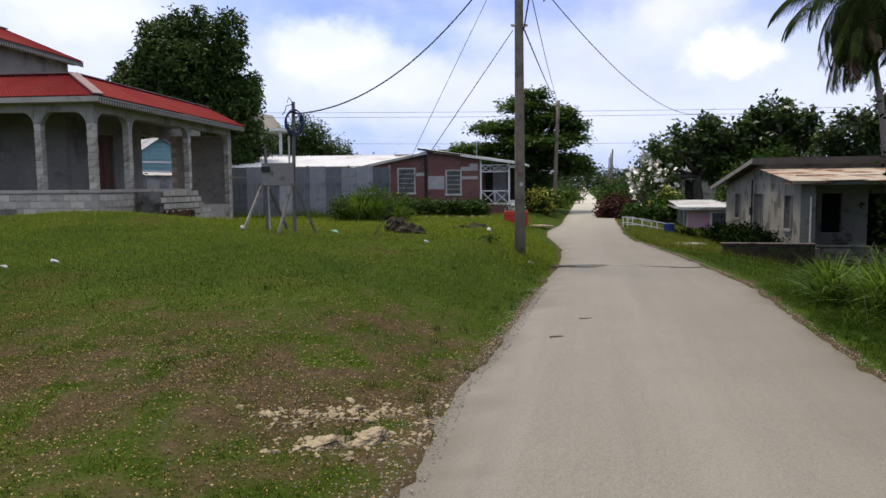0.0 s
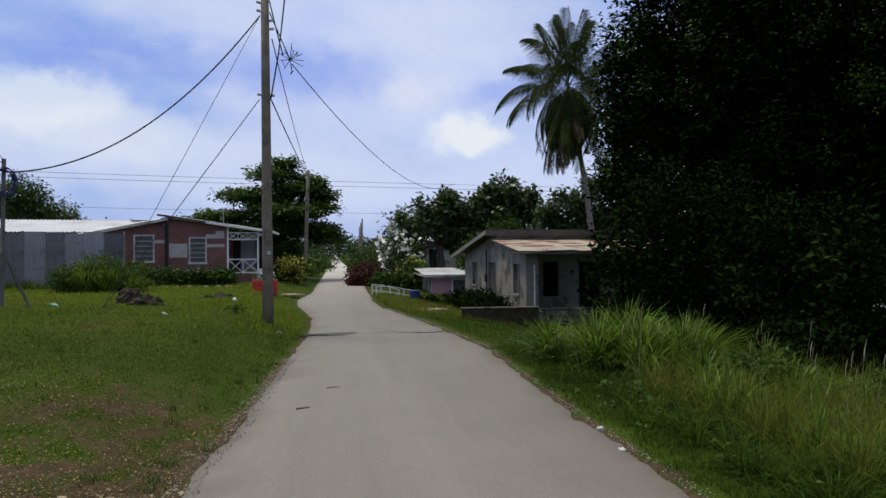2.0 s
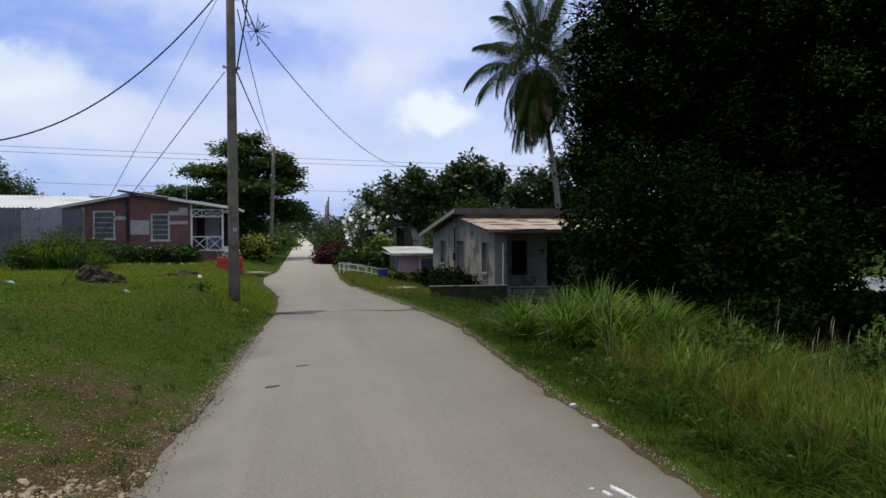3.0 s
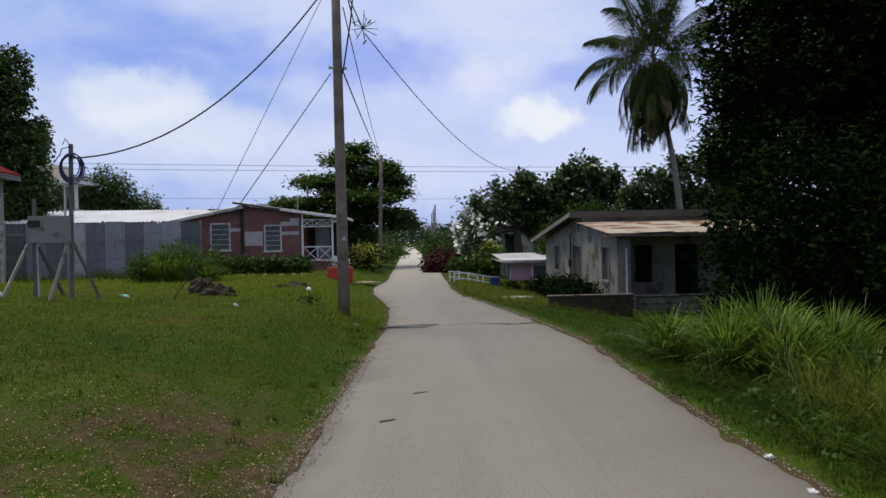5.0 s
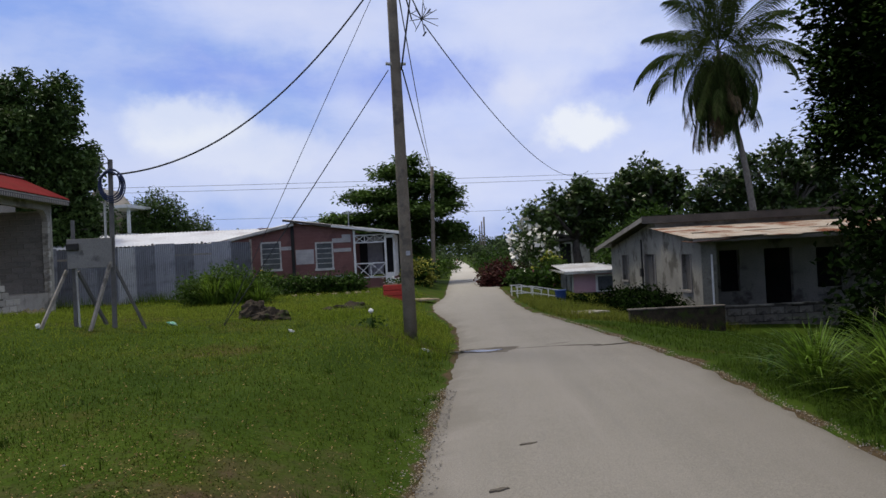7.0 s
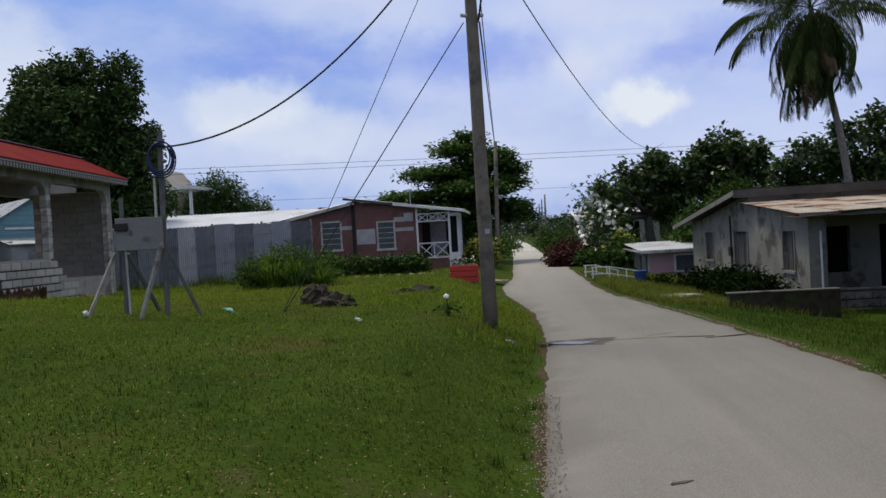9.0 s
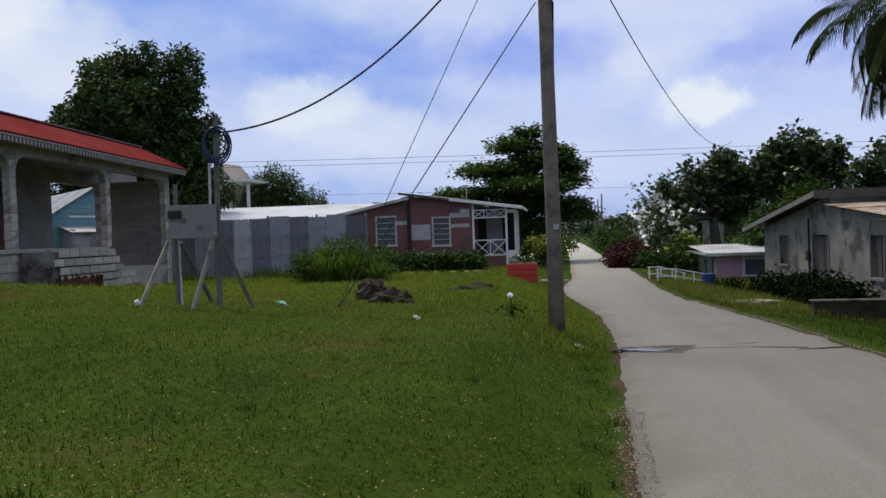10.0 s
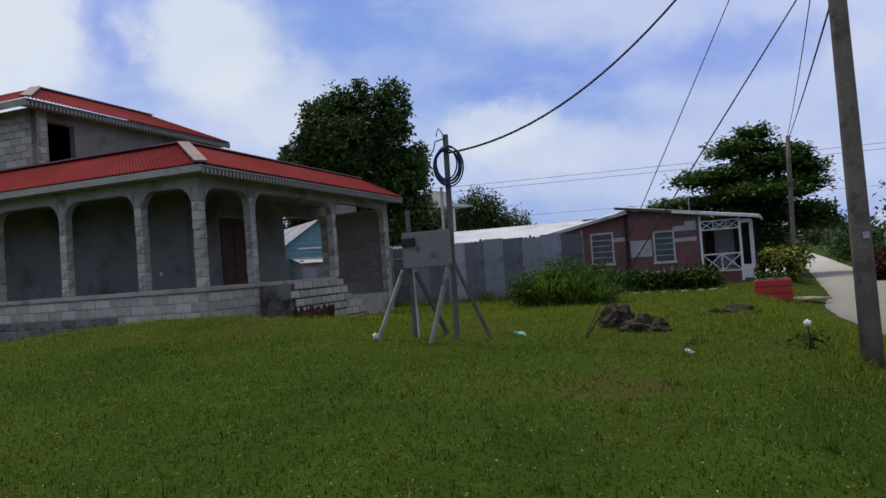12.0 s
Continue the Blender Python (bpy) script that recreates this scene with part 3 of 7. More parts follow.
def broken(lobes, k, size):
    """Breaks each lobe of a crown into k smaller ones about its surface, so that the outline is lumpy and sky shows between."""
    out = []
    for x, y, z, rx, ry, rz in lobes:
        out.append((x, y, z, rx * 0.7, ry * 0.7, rz * 0.7))
        for _ in range(k):
            d = rng.normal(size=3)
            d /= np.linalg.norm(d)
            q = size * rng.uniform(0.7, 1.25)
            out.append((x + d[0] * rx * 0.72, y + d[1] * ry * 0.72, z + d[2] * rz * 0.72, rx * q, ry * q, rz * q))
    return out


def tree(name, base, trunk_top, trunk_r, lobes, n, leaf, material, label, category="tree", cluster=10, spread=0.3, shell=0.45, aspect=0.5, bark="bark", up=0.4, droop=0.25, group=""):
    """A tapered trunk with limbs into each lobe, and a crown of clumped leaves; lobes are relative to the base."""
    t = thing(name, base, 0, label, category, group)
    bm = bmesh.new()
    hx, hy, hz = trunk_top
    tube(bm, [(0, 0, -0.3), (hx * 0.2 + 0.05, hy * 0.2, hz * 0.35), (hx * 0.6 - 0.04, hy * 0.6 + 0.05, hz * 0.7), (hx, hy, hz)], [trunk_r * 1.35, trunk_r, trunk_r * 0.85, trunk_r * 0.7], 10)
    for x, y, z, rx, ry, rz in lobes[:: max(1, len(lobes) // 16)]:
        mid = ((hx + x) / 2 + rng.normal() * 0.15, (hy + y) / 2 + rng.normal() * 0.15, hz + (z - hz) * 0.4)
        tube(bm, [(hx, hy, hz - 0.15), mid, (x, y, z)], [trunk_r * 0.55, trunk_r * 0.35, trunk_r * 0.12], 6)
        for _ in range(3):
            e = Vector((x, y, z)) + Vector(rng.normal(size=3)) * 0.45 * min(rx, rz)
            tube(bm, [mid, (Vector(mid) + e) / 2 + Vector((0, 0, 0.15)), e], [trunk_r * 0.22, trunk_r * 0.14, trunk_r * 0.05], 5)
    part("trunk", bm, M[bark], t, smooth=True)
    leaf_mesh("crown", foliage_points(lobes, n, cluster, spread, shell), leaf, M[material], t, aspect=aspect, up=up, droop=droop)
    return t


# ---- ground and road ----
LEFT = ((-20, -2.6), (-5, -1.6), (0, -0.9), (3.0, -0.1), (4.66, 0.3), (6.6, 0.7), (8.0, 1.2), (10.8, 2.0), (12.8, 2.6), (15.8, 3.5), (17.3, 3.9), (20.1, 4.5), (24.8, 5.0), (27.4, 5.5), (31.2, 6.8), (54, 12.5), (82, 19.3), (108, 25.4), (182, 43.4), (400, 96), (1500, 362))
RIGHT = ((-20, 0.0), (-5, 1.9), (0, 3.0), (5.3, 4.3), (6.6, 4.62), (8.8, 5.2), (12.3, 6.22), (15, 6.62), (18, 7.0), (22.7, 7.4), (26.5, 8.2), (28.4, 8.75), (39.5, 11.6), (47, 13.2), (62, 16.9), (82, 21.9), (108, 28.2), (146, 37.2), (400, 99), (1500, 365))
BANK = ((-20, 0.10), (5, 0.14), (7.5, 0.34), (9.5, 0.5), (18, 0.52), (24, 0.45), (30, 0.4), (36, 0.38), (60, 0.1), (200, 0.0))


def left_edge(y):
    return np.interp(y, *zip(*LEFT))


def right_edge(y):
    return np.interp(y, *zip(*RIGHT))


def smooth(t):
    t = np.clip(t, 0, 1)
    return t * t * (3 - 2 * t)


def ground_z(x, y):
    """Height of the ground: lawn bank on one side of the road, falling land on the other."""
    x, y = np.asarray(x, float), np.asarray(y, float)
    dl, dr = left_edge(y) - x, x - right_edge(y)
    z = np.where(dl > 0, np.interp(y, *zip(*BANK)) * smooth(dl / 1.9), 0.0)
    z = z + np.where(dl > 0, 0.56 * np.exp(-(((x + 8.5) / 6) ** 2) - ((y - 18.5) / 5.5) ** 2) * smooth(dl / 3), 0)
    z = z + np.where(dl > 0, 0.17 * np.exp(-(((x + 7.2) / 1.7) ** 2) - ((y - 18.4) / 0.9) ** 2), 0)
    fall = np.interp(y, (-20, 30, 42, 80), (1, 1, 0.45, 0.0))
    z = z - np.where(dr > 0, (0.3 * smooth(dr / 3) + 0.35 * smooth((dr - 1.5) / 4) + 0.9 * smooth((dr - 6) / 9)) * fall, 0)
    bumps = 0.025 * np.sin(x * 1.7 + 0.6 * y) * np.sin(y * 1.3 - 0.4 * x) + 0.012 * np.sin(x * 4.1) * np.sin(y * 3.7)
    near = np.clip(np.minimum(np.abs(dl), np.abs(dr)) / 1.0, 0, 1)
    inside = (dl < 0) & (dr < 0)
    return np.where(inside, -0.05 * smooth(np.minimum(-dl, -dr) / 0.15), z + bumps * near)


def gz(x, y):
    return float(ground_z(x, y))


def noise_at(x, y, s, seed=0):
    return noise.fractal(Vector((x * s, y * s, seed)), 1.0, 2.0, 4)


def dirt_at(x, y):
    """How bare the soil lies: along the road's edge and in the worn corner of the lawn."""
    dl, dr = float(left_edge(y)) - x, x - float(right_edge(y))
    d = 0.0
    if dl > -0.1:
        d = max(d, 1.0 - (dl + 0.12 * noise_at(x, y, 1.5)) / (0.025 + 0.25 * max(0.0, noise_at(x, y, 0.4, 3)) + (0.12 if y < 9 else 0.0)))
    if dr > -0.1:
        d = max(d, 1.0 - (dr + 0.25 * noise_at(x, y, 1.5)) / 0.10)
    worn = 0.56 * math.exp(-(((x + 1.4) / 4.0) ** 2) - ((y - 6.1) / 2.6) ** 2) + 0.35 * math.exp(-(((x - 0.6) / 0.8) ** 2) - ((y - 7.0) / 2.2) ** 2)
    if dl > 0:
        d = max(d, worn * 1.1 + (0.45 * noise_at(x, y, 0.9, 5) + 0.8 * noise_at(x, y, 3.2, 9)) * (0.3 + worn))
    return min(1.0, max(0.0, d))


def axis_steps(spans):
    vals = []
    for a, b, step in spans:
        vals += list(np.arange(a, b, step))
    return np.array(vals + [spans[-1][1]])


def ground_material():
    m = mat("ground_soil_and_turf", (0.030, 0.054, 0.006), (0.05, 0.08, 0.009), 0.7, 0.95, 0.9, 25, spec=0.04, stain=(0.06, 0.055, 0.014), stain_scale=0.35, stain_lo=0.55)
    nt = m.node_tree
    b = nt.nodes["Principled BSDF"]
    old = b.inputs["Base Color"].links[0].from_socket
    at = nt.nodes.new("ShaderNodeAttribute")
    at.attribute_name = "bare"
    nz = nt.nodes.new("ShaderNodeTexNoise")
    nz.inputs["Scale"].default_value, nz.inputs["Detail"].default_value, nz.inputs["Roughness"].default_value = 9.0, 9, 0.75
    tc = nt.nodes.new("ShaderNodeTexCoord")
    nt.links.new(tc.outputs["Object"], nz.inputs["Vector"])
    soil = nt.nodes.new("ShaderNodeMix")
    soil.data_type = "RGBA"
    soil.inputs[6].default_value, soil.inputs[7].default_value = (0.0, 0.0, 0.0, 1), (0.15, 0.108, 0.062, 1)
    nt.links.new(nz.outputs["Fac"], soil.inputs[0])
    add = nt.nodes.new("ShaderNodeMath")
    add.operation = "MULTIPLY_ADD"
    add.inputs[1].default_value = 1.6
    nt.links.new(at.outputs["Fac"], add.inputs[0])
    sub = nt.nodes.new("ShaderNodeMath")
    sub.operation = "SUBTRACT"
    nt.links.new(nz.outputs["Fac"], sub.inputs[0])
    sub.inputs[1].default_value = 0.85
    nt.links.new(sub.outputs[0], add.inputs[2])
    add.use_clamp = True
    mx = nt.nodes.new("ShaderNodeMix")
    mx.data_type = "RGBA"
    nt.links.new(add.outputs[0], mx.inputs[0])
    nt.links.new(old, mx.inputs[6])
    nt.links.new(soil.outputs[2], mx.inputs[7])
    nt.links.new(mx.outputs[2], b.inputs["Base Color"])
    return m


def build_ground():
    xs = axis_steps(((-1500, -100, 200), (-100, -30, 7), (-30, -10, 1.0), (-10, -4, 0.2), (-4, 7, 0.1), (7, 12, 0.2), (12, 40, 0.8), (40, 120, 6), (120, 1500, 150)))
    ys = axis_steps(((-1500, -100, 200), (-100, -20, 8), (-20, -1, 1.0), (-1, 3, 0.2), (3, 12, 0.1), (12, 26, 0.2), (26, 50, 0.8), (50, 130, 4), (130, 1600, 60)))
    X, Y = np.meshgrid(xs, ys)
    Z = ground_z(X, Y)
    nx, ny = len(xs), len(ys)
    verts = np.stack([X, Y, Z], 2).reshape(-1, 3)
    idx = np.arange(nx * ny).reshape(ny, nx)
    f = np.stack([idx[:-1, :-1], idx[:-1, 1:], idx[1:, 1:], idx[1:, :-1]], 2).reshape(-1, 4)
    ob = raw("ground", verts.tolist(), f.tolist(), ground_material(), smooth=True)
    bare = [dirt_at(x, y) if -12 < x < 13 and -2 < y < 45 else 0.0 for x, y, z in verts]
    a = ob.data.attributes.new("bare", "FLOAT", "POINT")
    a.data.foreach_set("value", bare)
    tagged(ob, "green lawn and verge with worn bare earth patches", "ground", kind="structure")


def road_material():
    """Worn asphalt: fine stone grain, long pale tracks polished by wheels, earth over the edges, a darker right side;
    far sun glare is put into the colour.
    """
    m = mat("worn_asphalt", (0.204, 0.187, 0.157), (0.224, 0.205, 0.174), 0.5, 0.78, 0.9, 55, spec=0.35, bump_dist=0.012)
    nt = m.node_tree
    N, L = nt.nodes.new, nt.links.new
    b = nt.nodes["Principled BSDF"]
    col = b.inputs["Base Color"].links[0].from_socket
    tc = N("ShaderNodeTexCoord")

    def streak(scale, rot, lo, hi, detail=4):
        turn = N("ShaderNodeMapping")
        turn.inputs["Rotation"].default_value = (0, 0, radians(rot))
        L(tc.outputs["Object"], turn.inputs[0])
        mp = N("ShaderNodeMapping")
        mp.inputs["Scale"].default_value = scale
        L(turn.outputs[0], mp.inputs[0])
        nz = N("ShaderNodeTexNoise")
        nz.inputs["Scale"].default_value, nz.inputs["Detail"].default_value, nz.inputs["Roughness"].default_value = 1.0, detail, 0.6
        L(mp.outputs[0], nz.inputs["Vector"])
        r = N("ShaderNodeMapRange")
        r.inputs["From Min"].default_value, r.inputs["From Max"].default_value = lo, hi
        L(nz.outputs["Fac"], r.inputs["Value"])
        return r.outputs[0]

    def layer(f, amount, under, over, blend="MIX"):
        k = N("ShaderNodeMath")
        k.operation = "MULTIPLY"
        L(f, k.inputs[0])
        k.inputs[1].default_value = amount
        x = N("ShaderNodeMix")
        x.data_type, x.blend_type = "RGBA", blend
        L(k.outputs[0], x.inputs[0])
        L(under, x.inputs[6])
        x.inputs[7].default_value = (*over, 1)
        return x.outputs[2]

    col = layer(streak((1.5, 0.06, 1), 14.6, 0.42, 0.68), 0.55, col, (0.262, 0.238, 0.210))
    col = layer(streak((2.3, 0.12, 1), 14.6, 0.50, 0.72), 0.4, col, (0.165, 0.152, 0.135))
    col = layer(streak((0.9, 0.9, 1), 0, 0.56, 0.72, 7), 0.35, col, (0.17, 0.155, 0.135))
    col = layer(streak((150, 150, 150), 0, 0.56, 0.70, 2), 0.55, col, (0.36, 0.335, 0.30))
    col = layer(streak((95, 95, 95), 0, 0.58, 0.72, 2), 0.6, col, (0.085, 0.078, 0.07))
    at = N("ShaderNodeAttribute")
    at.attribute_name = "edge"
    col = layer(at.outputs["Fac"], 0.75, col, (0.132, 0.117, 0.092))
    # paler with distance: sun glare on the far road, painted into the colour
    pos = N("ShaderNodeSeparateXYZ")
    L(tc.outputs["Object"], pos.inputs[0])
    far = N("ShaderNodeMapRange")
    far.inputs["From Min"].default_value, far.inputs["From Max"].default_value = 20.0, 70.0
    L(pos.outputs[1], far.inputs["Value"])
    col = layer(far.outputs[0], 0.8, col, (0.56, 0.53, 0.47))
    L(col, b.inputs["Base Color"])
    return m


def build_road():
    ys = axis_steps(((-20, -1, 0.5), (-1, 30, 0.15), (30, 60, 0.6), (60, 140, 3), (140, 1500, 40)))
    vs, fs = [], []
    n = 21
    edge = []
    for j, y in enumerate(ys):
        a, b = float(left_edge(y)), float(right_edge(y))
        rag = 0.13 if y < 40 else 0.0
        a += rag * noise_at(0, y, 1.6, 1) + 0.8 * rag * noise_at(0, y, 4, 2)
        b += rag * noise_at(5, y, 1.6, 1) + 0.8 * rag * noise_at(5, y, 4, 2)
        for i in range(n):
            f = i / (n - 1)
            z = 0.012 + 0.02 * (1 - (2 * f - 1) ** 2) + (0.006 * noise_at(a + (b - a) * f, y, 0.9, 8) if y < 60 else 0)
            if i in (0, n - 1):
                z = -0.03
            vs.append((a + (b - a) * f, y, z))
            side = min(f, 1 - f) * (b - a)
            # the right two metres run darker, unevenly along the road
            right_tone = 0.55 * float(smooth(1.0 - (1 - f) * (b - a) / 2.1)) * (0.7 + 0.6 * noise_at(f * 4, y, 0.5, 12))
            spill = max(0.1, 0.34 + 0.3 * noise_at(a, y, 0.8, 4) + 0.2 * noise_at(f * 9, y, 3, 6))
            edge.append(right_tone if y > 60 else max(right_tone, min(1.0, 1.15 - side / spill)))
        if j:
            for i in range(n - 1):
                k = (j - 1) * n + i
                fs.append((k, k + 1, k + 1 + n, k + n))
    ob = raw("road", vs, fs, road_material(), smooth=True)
    at = ob.data.attributes.new("edge", "FLOAT", "POINT")
    at.data.foreach_set("value", edge)
    tagged(ob, "narrow pale grey asphalt road with ragged edges", "road", kind="structure")


build_ground()
build_road()


# ---- unfinished house with the red roof ----
def block_courses(parent, x0, x1, z0, z1, y, gaps=(), depth=0.15, shift=0.0, along="x", skip=None, course=0.2, material="block", shrink=0.0):
    """Concrete blocks in courses on a wall's face, as pieces that share one mesh; the mortar wall stands behind them."""
    bm = boxes((-0.193 + shrink, 0.193 - shrink, -depth / 2, depth / 2, -course / 2 + 0.007 + shrink, course / 2 - 0.007 - shrink), bevel=0.008)
    me = bpy.data.meshes.new("block")
    bm.to_mesh(me)
    bm.free()
    me.materials.append(M[material])
    rows = int(round((z1 - z0) / course))
    for r in range(rows):
        z = z0 + (r + 0.5) * course
        x = x0 + (0.2 if r % 2 else 0.0) + shift
        while x < x1:
            c = x + 0.2
            if c + 0.17 < x1 and not (skip and skip(c, r)):
                ob = new("block", me)
                ob.parent = parent
                j = random.uniform(-0.006, 0.006)
                ob.matrix_basis = pose(c, y + j, z, 0, random.uniform(-0.5, 0.5), 0) if along == "x" else pose(y + j, c, z, 0, 0, 90)
            x += 0.4


def house_a():
    h = thing("unfinished_house", (-8.2, 20.4, 0), -8, "unfinished grey concrete block house with red metal roofs", "house")
    zf, zw, zl, ze = 1.12, 1.74, 3.86, 4.12
    xs_front = [-0.13, -1.65, -3.84, -6.0, -8.2]
    ys_right = [1.88, 5.75, 9.25]
    # porch slab
    part("porch_floor", boxes((-11, -0.1, 0.1, 9.4, 0.2, zf)), M["beam"], h)
    # low parapet walls, mortar cores with blocks proud of them
    lw1 = part("low_wall", boxes((-11, -0.02, 0.02, 0.17, 0.3, zw - 0.1)), M["mortar"], h)
    lw2 = part("low_wall", boxes((-0.17, -0.02, 0.17, 5.6, 0.2, zw - 0.1)), M["mortar"], h)
    part("coping", boxes((-11, 0.03, -0.03, 0.2, zw - 0.1, zw), bevel=0.012), M["beam"], h)
    part("coping", boxes((-0.2, 0.03, 0.2, 5.6, zw - 0.1, zw), bevel=0.012), M["beam"], h)
    block_courses(lw1, -8.8, 0.0, 1.22, 1.62, 0.03, depth=0.05)
    block_courses(lw1, -8.8, -2.2, 0.62, 1.22, 0.03, depth=0.05, material="moldy")
    block_courses(lw1, -2.2, 0.0, 0.62, 1.22, 0.03, depth=0.05)
    block_courses(lw2, 0.1, 5.6, 0.62, 1.62, -0.03, depth=0.05, along="y")
    # columns of half blocks with flared heads
    bm = boxes((-0.1, 0.1, -0.1, 0.1, -0.093, 0.093), bevel=0.012)
    me = bpy.data.meshes.new("column_block")
    bm.to_mesh(me)
    bm.free()
    me.materials.append(M["block"])
    places = [(x, 0.1) for x in xs_front] + [(-0.13, y) for y in ys_right]
    for x, y in places:
        z0 = 0.3 if y == 9.25 else zw
        col = part("column", boxes((x - 0.088, x + 0.088, y - 0.088, y + 0.088, z0, zl + 0.02)), M["mortar"], h)
        z = z0 + 0.1
        while z < zl - 0.1:
            ob = new("column_block", me)
            ob.parent = col
            ob.matrix_basis = pose(x + random.uniform(-0.008, 0.008), y + random.uniform(-0.008, 0.008), z, 0, 0, random.choice((0, 90, 180)))
            z += 0.2
    # lintel beams with rounded haunches at the column heads
    part("lintel", boxes((-11, -0.01, 0.0, 0.2, zl, ze + 0.05)), M["beam"], h)
    part("lintel", boxes((-0.23, -0.01, 0.2, 9.4, zl, ze + 0.05)), M["beam"], h)

    def haunch(x, y, sx, sy):
        bm = bmesh.new()
        w, n = 0.36, 6
        prof = [(0, 0)] + [(w * (1 - math.sin(a)), -w * (1 - math.cos(a))) for a in [math.pi / 2 * i / n for i in range(n + 1)]]
        sides = []
        for k in (-0.09, 0.09):
            sides.append([bm.verts.new((x + sx * p + (k if sy else 0), y + sy * p + (k if sx else 0), zl + q)) for p, q in prof])
        bm.faces.new(sides[0])
        bm.faces.new(sides[1][::-1])
        for i in range(len(prof)):
            j = (i + 1) % len(prof)
            bm.faces.new((sides[0][i], sides[0][j], sides[1][j], sides[1][i]))
        bmesh.ops.recalc_face_normals(bm, faces=bm.faces)
        part("haunch", bm, M["beam"], h)

    for i, x in enumerate(xs_front):
        haunch(x - 0.11, 0.1, -1, 0)
        if i:
            haunch(x + 0.11, 0.1, 1, 0)
    haunch(-0.13, 0.22, 0, 1)
    for y in ys_right:
        haunch(-0.13, y - 0.11, 0, -1)
        if y < 9:
            haunch(-0.13, y + 0.11, 0, 1)
    # main walls behind the porch: front, side with door and opening
    part("main_wall", turned(wall(-11, -2.5, 0.3, 4.9, 0.2), pose(0, 2.5, 0)), M["render"], h)
    side = wall(0, 9.4, 0.3, 4.9, 0.2, [(3.85 - 2.7, 5.15 - 2.7, zf, 3.62), (7.0 - 2.7, 10.2 - 2.7, 1.5, 3.75)])
    part("main_wall", turned(side, pose(-2.5, 2.7, 0, 0, 0, 90)), M["render"], h)
    part("door", boxes((-2.62, -2.57, 3.87, 5.13, zf, 3.6), (-2.565, -2.55, 3.97, 4.45, zf + 0.15, 2.1), (-2.565, -2.55, 4.55, 5.03, zf + 0.15, 2.1), (-2.565, -2.55, 3.97, 4.45, 2.25, 3.45), (-2.565, -2.55, 4.55, 5.03, 2.25, 3.45)), M["door"], h, "closed brown panelled wooden door")
    # back part, seen through the opening only from its open side
    part("side_wall", boxes((-11.2, -11, 0, 12, 0.3, 4.9)), M["render"], h)
    part("back_wall", turned(wall(-11, -7.4, 0.3, 4.9, 0.2), pose(0, 11.9, 0)), M["render"], h)
    # end wall of the porch
    ew = part("end_wall", boxes((-2.5, -0.02, 9.28, 9.42, 0.1, zl)), M["mortar"], h)
    block_courses(ew, -2.48, -0.05, 0.2, 3.8, 9.272, depth=0.02, material="render")
    part("plaster", boxes((-2.5, -0.95, 9.245, 9.26, 0.15, 1.5)), M["render"], h)
    # ceiling of the porch
    part("porch_ceiling", boxes((-11, -0.25, 0.21, 2.5, ze + 0.06, ze + 0.1), (-2.5, -0.25, 2.5, 9.4, ze + 0.06, ze + 0.1)), M["fascia"], h)
    part("outlet", boxes((-2.28 - 1.1, -2.2 - 1.1, 2.47, 2.5, 2.1, 2.2), bevel=0.005), M["white"], h, "white outlet plate")
    # lower hipped roof in two slopes with ridge
    o, zr, k, zee = 0.45, 5.02, -1.12, 4.24
    for name, a in (("roof", corrugated((-11.4, -o, zee), (o, -o, zee), (k, 0.95, zr), (-11.4, 0.95, zr))), ("roof", corrugated((o, -o, zee), (o, 9.75, zee), (k, 9.75, zr), (k, 0.95, zr))), ("roof", corrugated((-11.4, 0.95, zr), (k, 0.95, zr), (-2.6, 2.5, 4.75), (-11.4, 2.5, 4.75))), ("roof", corrugated((k, 0.95, zr), (k, 9.75, zr), (-2.6, 9.75, 4.75), (-2.6, 2.5, 4.75)))):
        raw(name, *a, M["redroof"], h)
    bm = bmesh.new()
    bar(bm, (o, -o, zee + 0.02), (k, 0.95, zr + 0.03), 0.26, 0.04)
    bar(bm, (k, 0.95, zr + 0.03), (-11.4, 0.95, zr + 0.03), 0.2, 0.03)
    bar(bm, (k, 0.95, zr + 0.03), (k, 9.75, zr + 0.03), 0.2, 0.03)
    part("ridge_cap", bm, M["flash"], h)
    # fascia and fretwork
    part("fascia", boxes((-11.4, o - 0.02, -o, -o + 0.03, zee - 0.17, zee - 0.03)), M["beam"], h)
    # darker than the front board: the eave's shadow is put into the colour
    part("fascia", boxes((o - 0.05, o - 0.02, -o + 0.03, 9.75, zee - 0.2, zee - 0.03)), M["darkroof"], h)
    part("soffit", boxes((-11.4, o - 0.05, -o + 0.03, 0.0, zee - 0.16, zee - 0.14), (0.0, o - 0.05, 0.0, 9.75, zee - 0.16, zee - 0.14)), M["beam"], h)
    def dentils(x, y, y_end, z):
        bm = boxes((-0.007, 0.007, 0, 0.042, -0.055, 0.055))
        me = bpy.data.meshes.new("dentil")
        bm.to_mesh(me)
        bm.free()
        me.materials.append(M["fretwork"])
        while y < y_end:
            ob = new("dentil", me)
            ob.parent = h
            ob.matrix_basis = pose(x, y, z)
            y += 0.125

    dentils(o - 0.011, -o + 0.05, 9.7, zee - 0.155)
    part("fretwork", boxes((o - 0.018, o - 0.008, -o, 9.75, zee - 0.075, zee - 0.045)), M["fretwork"], h, "cream trim along the eave")
    # upper storey
    ux, uy, uz = -7.0, 2.2, 7.0
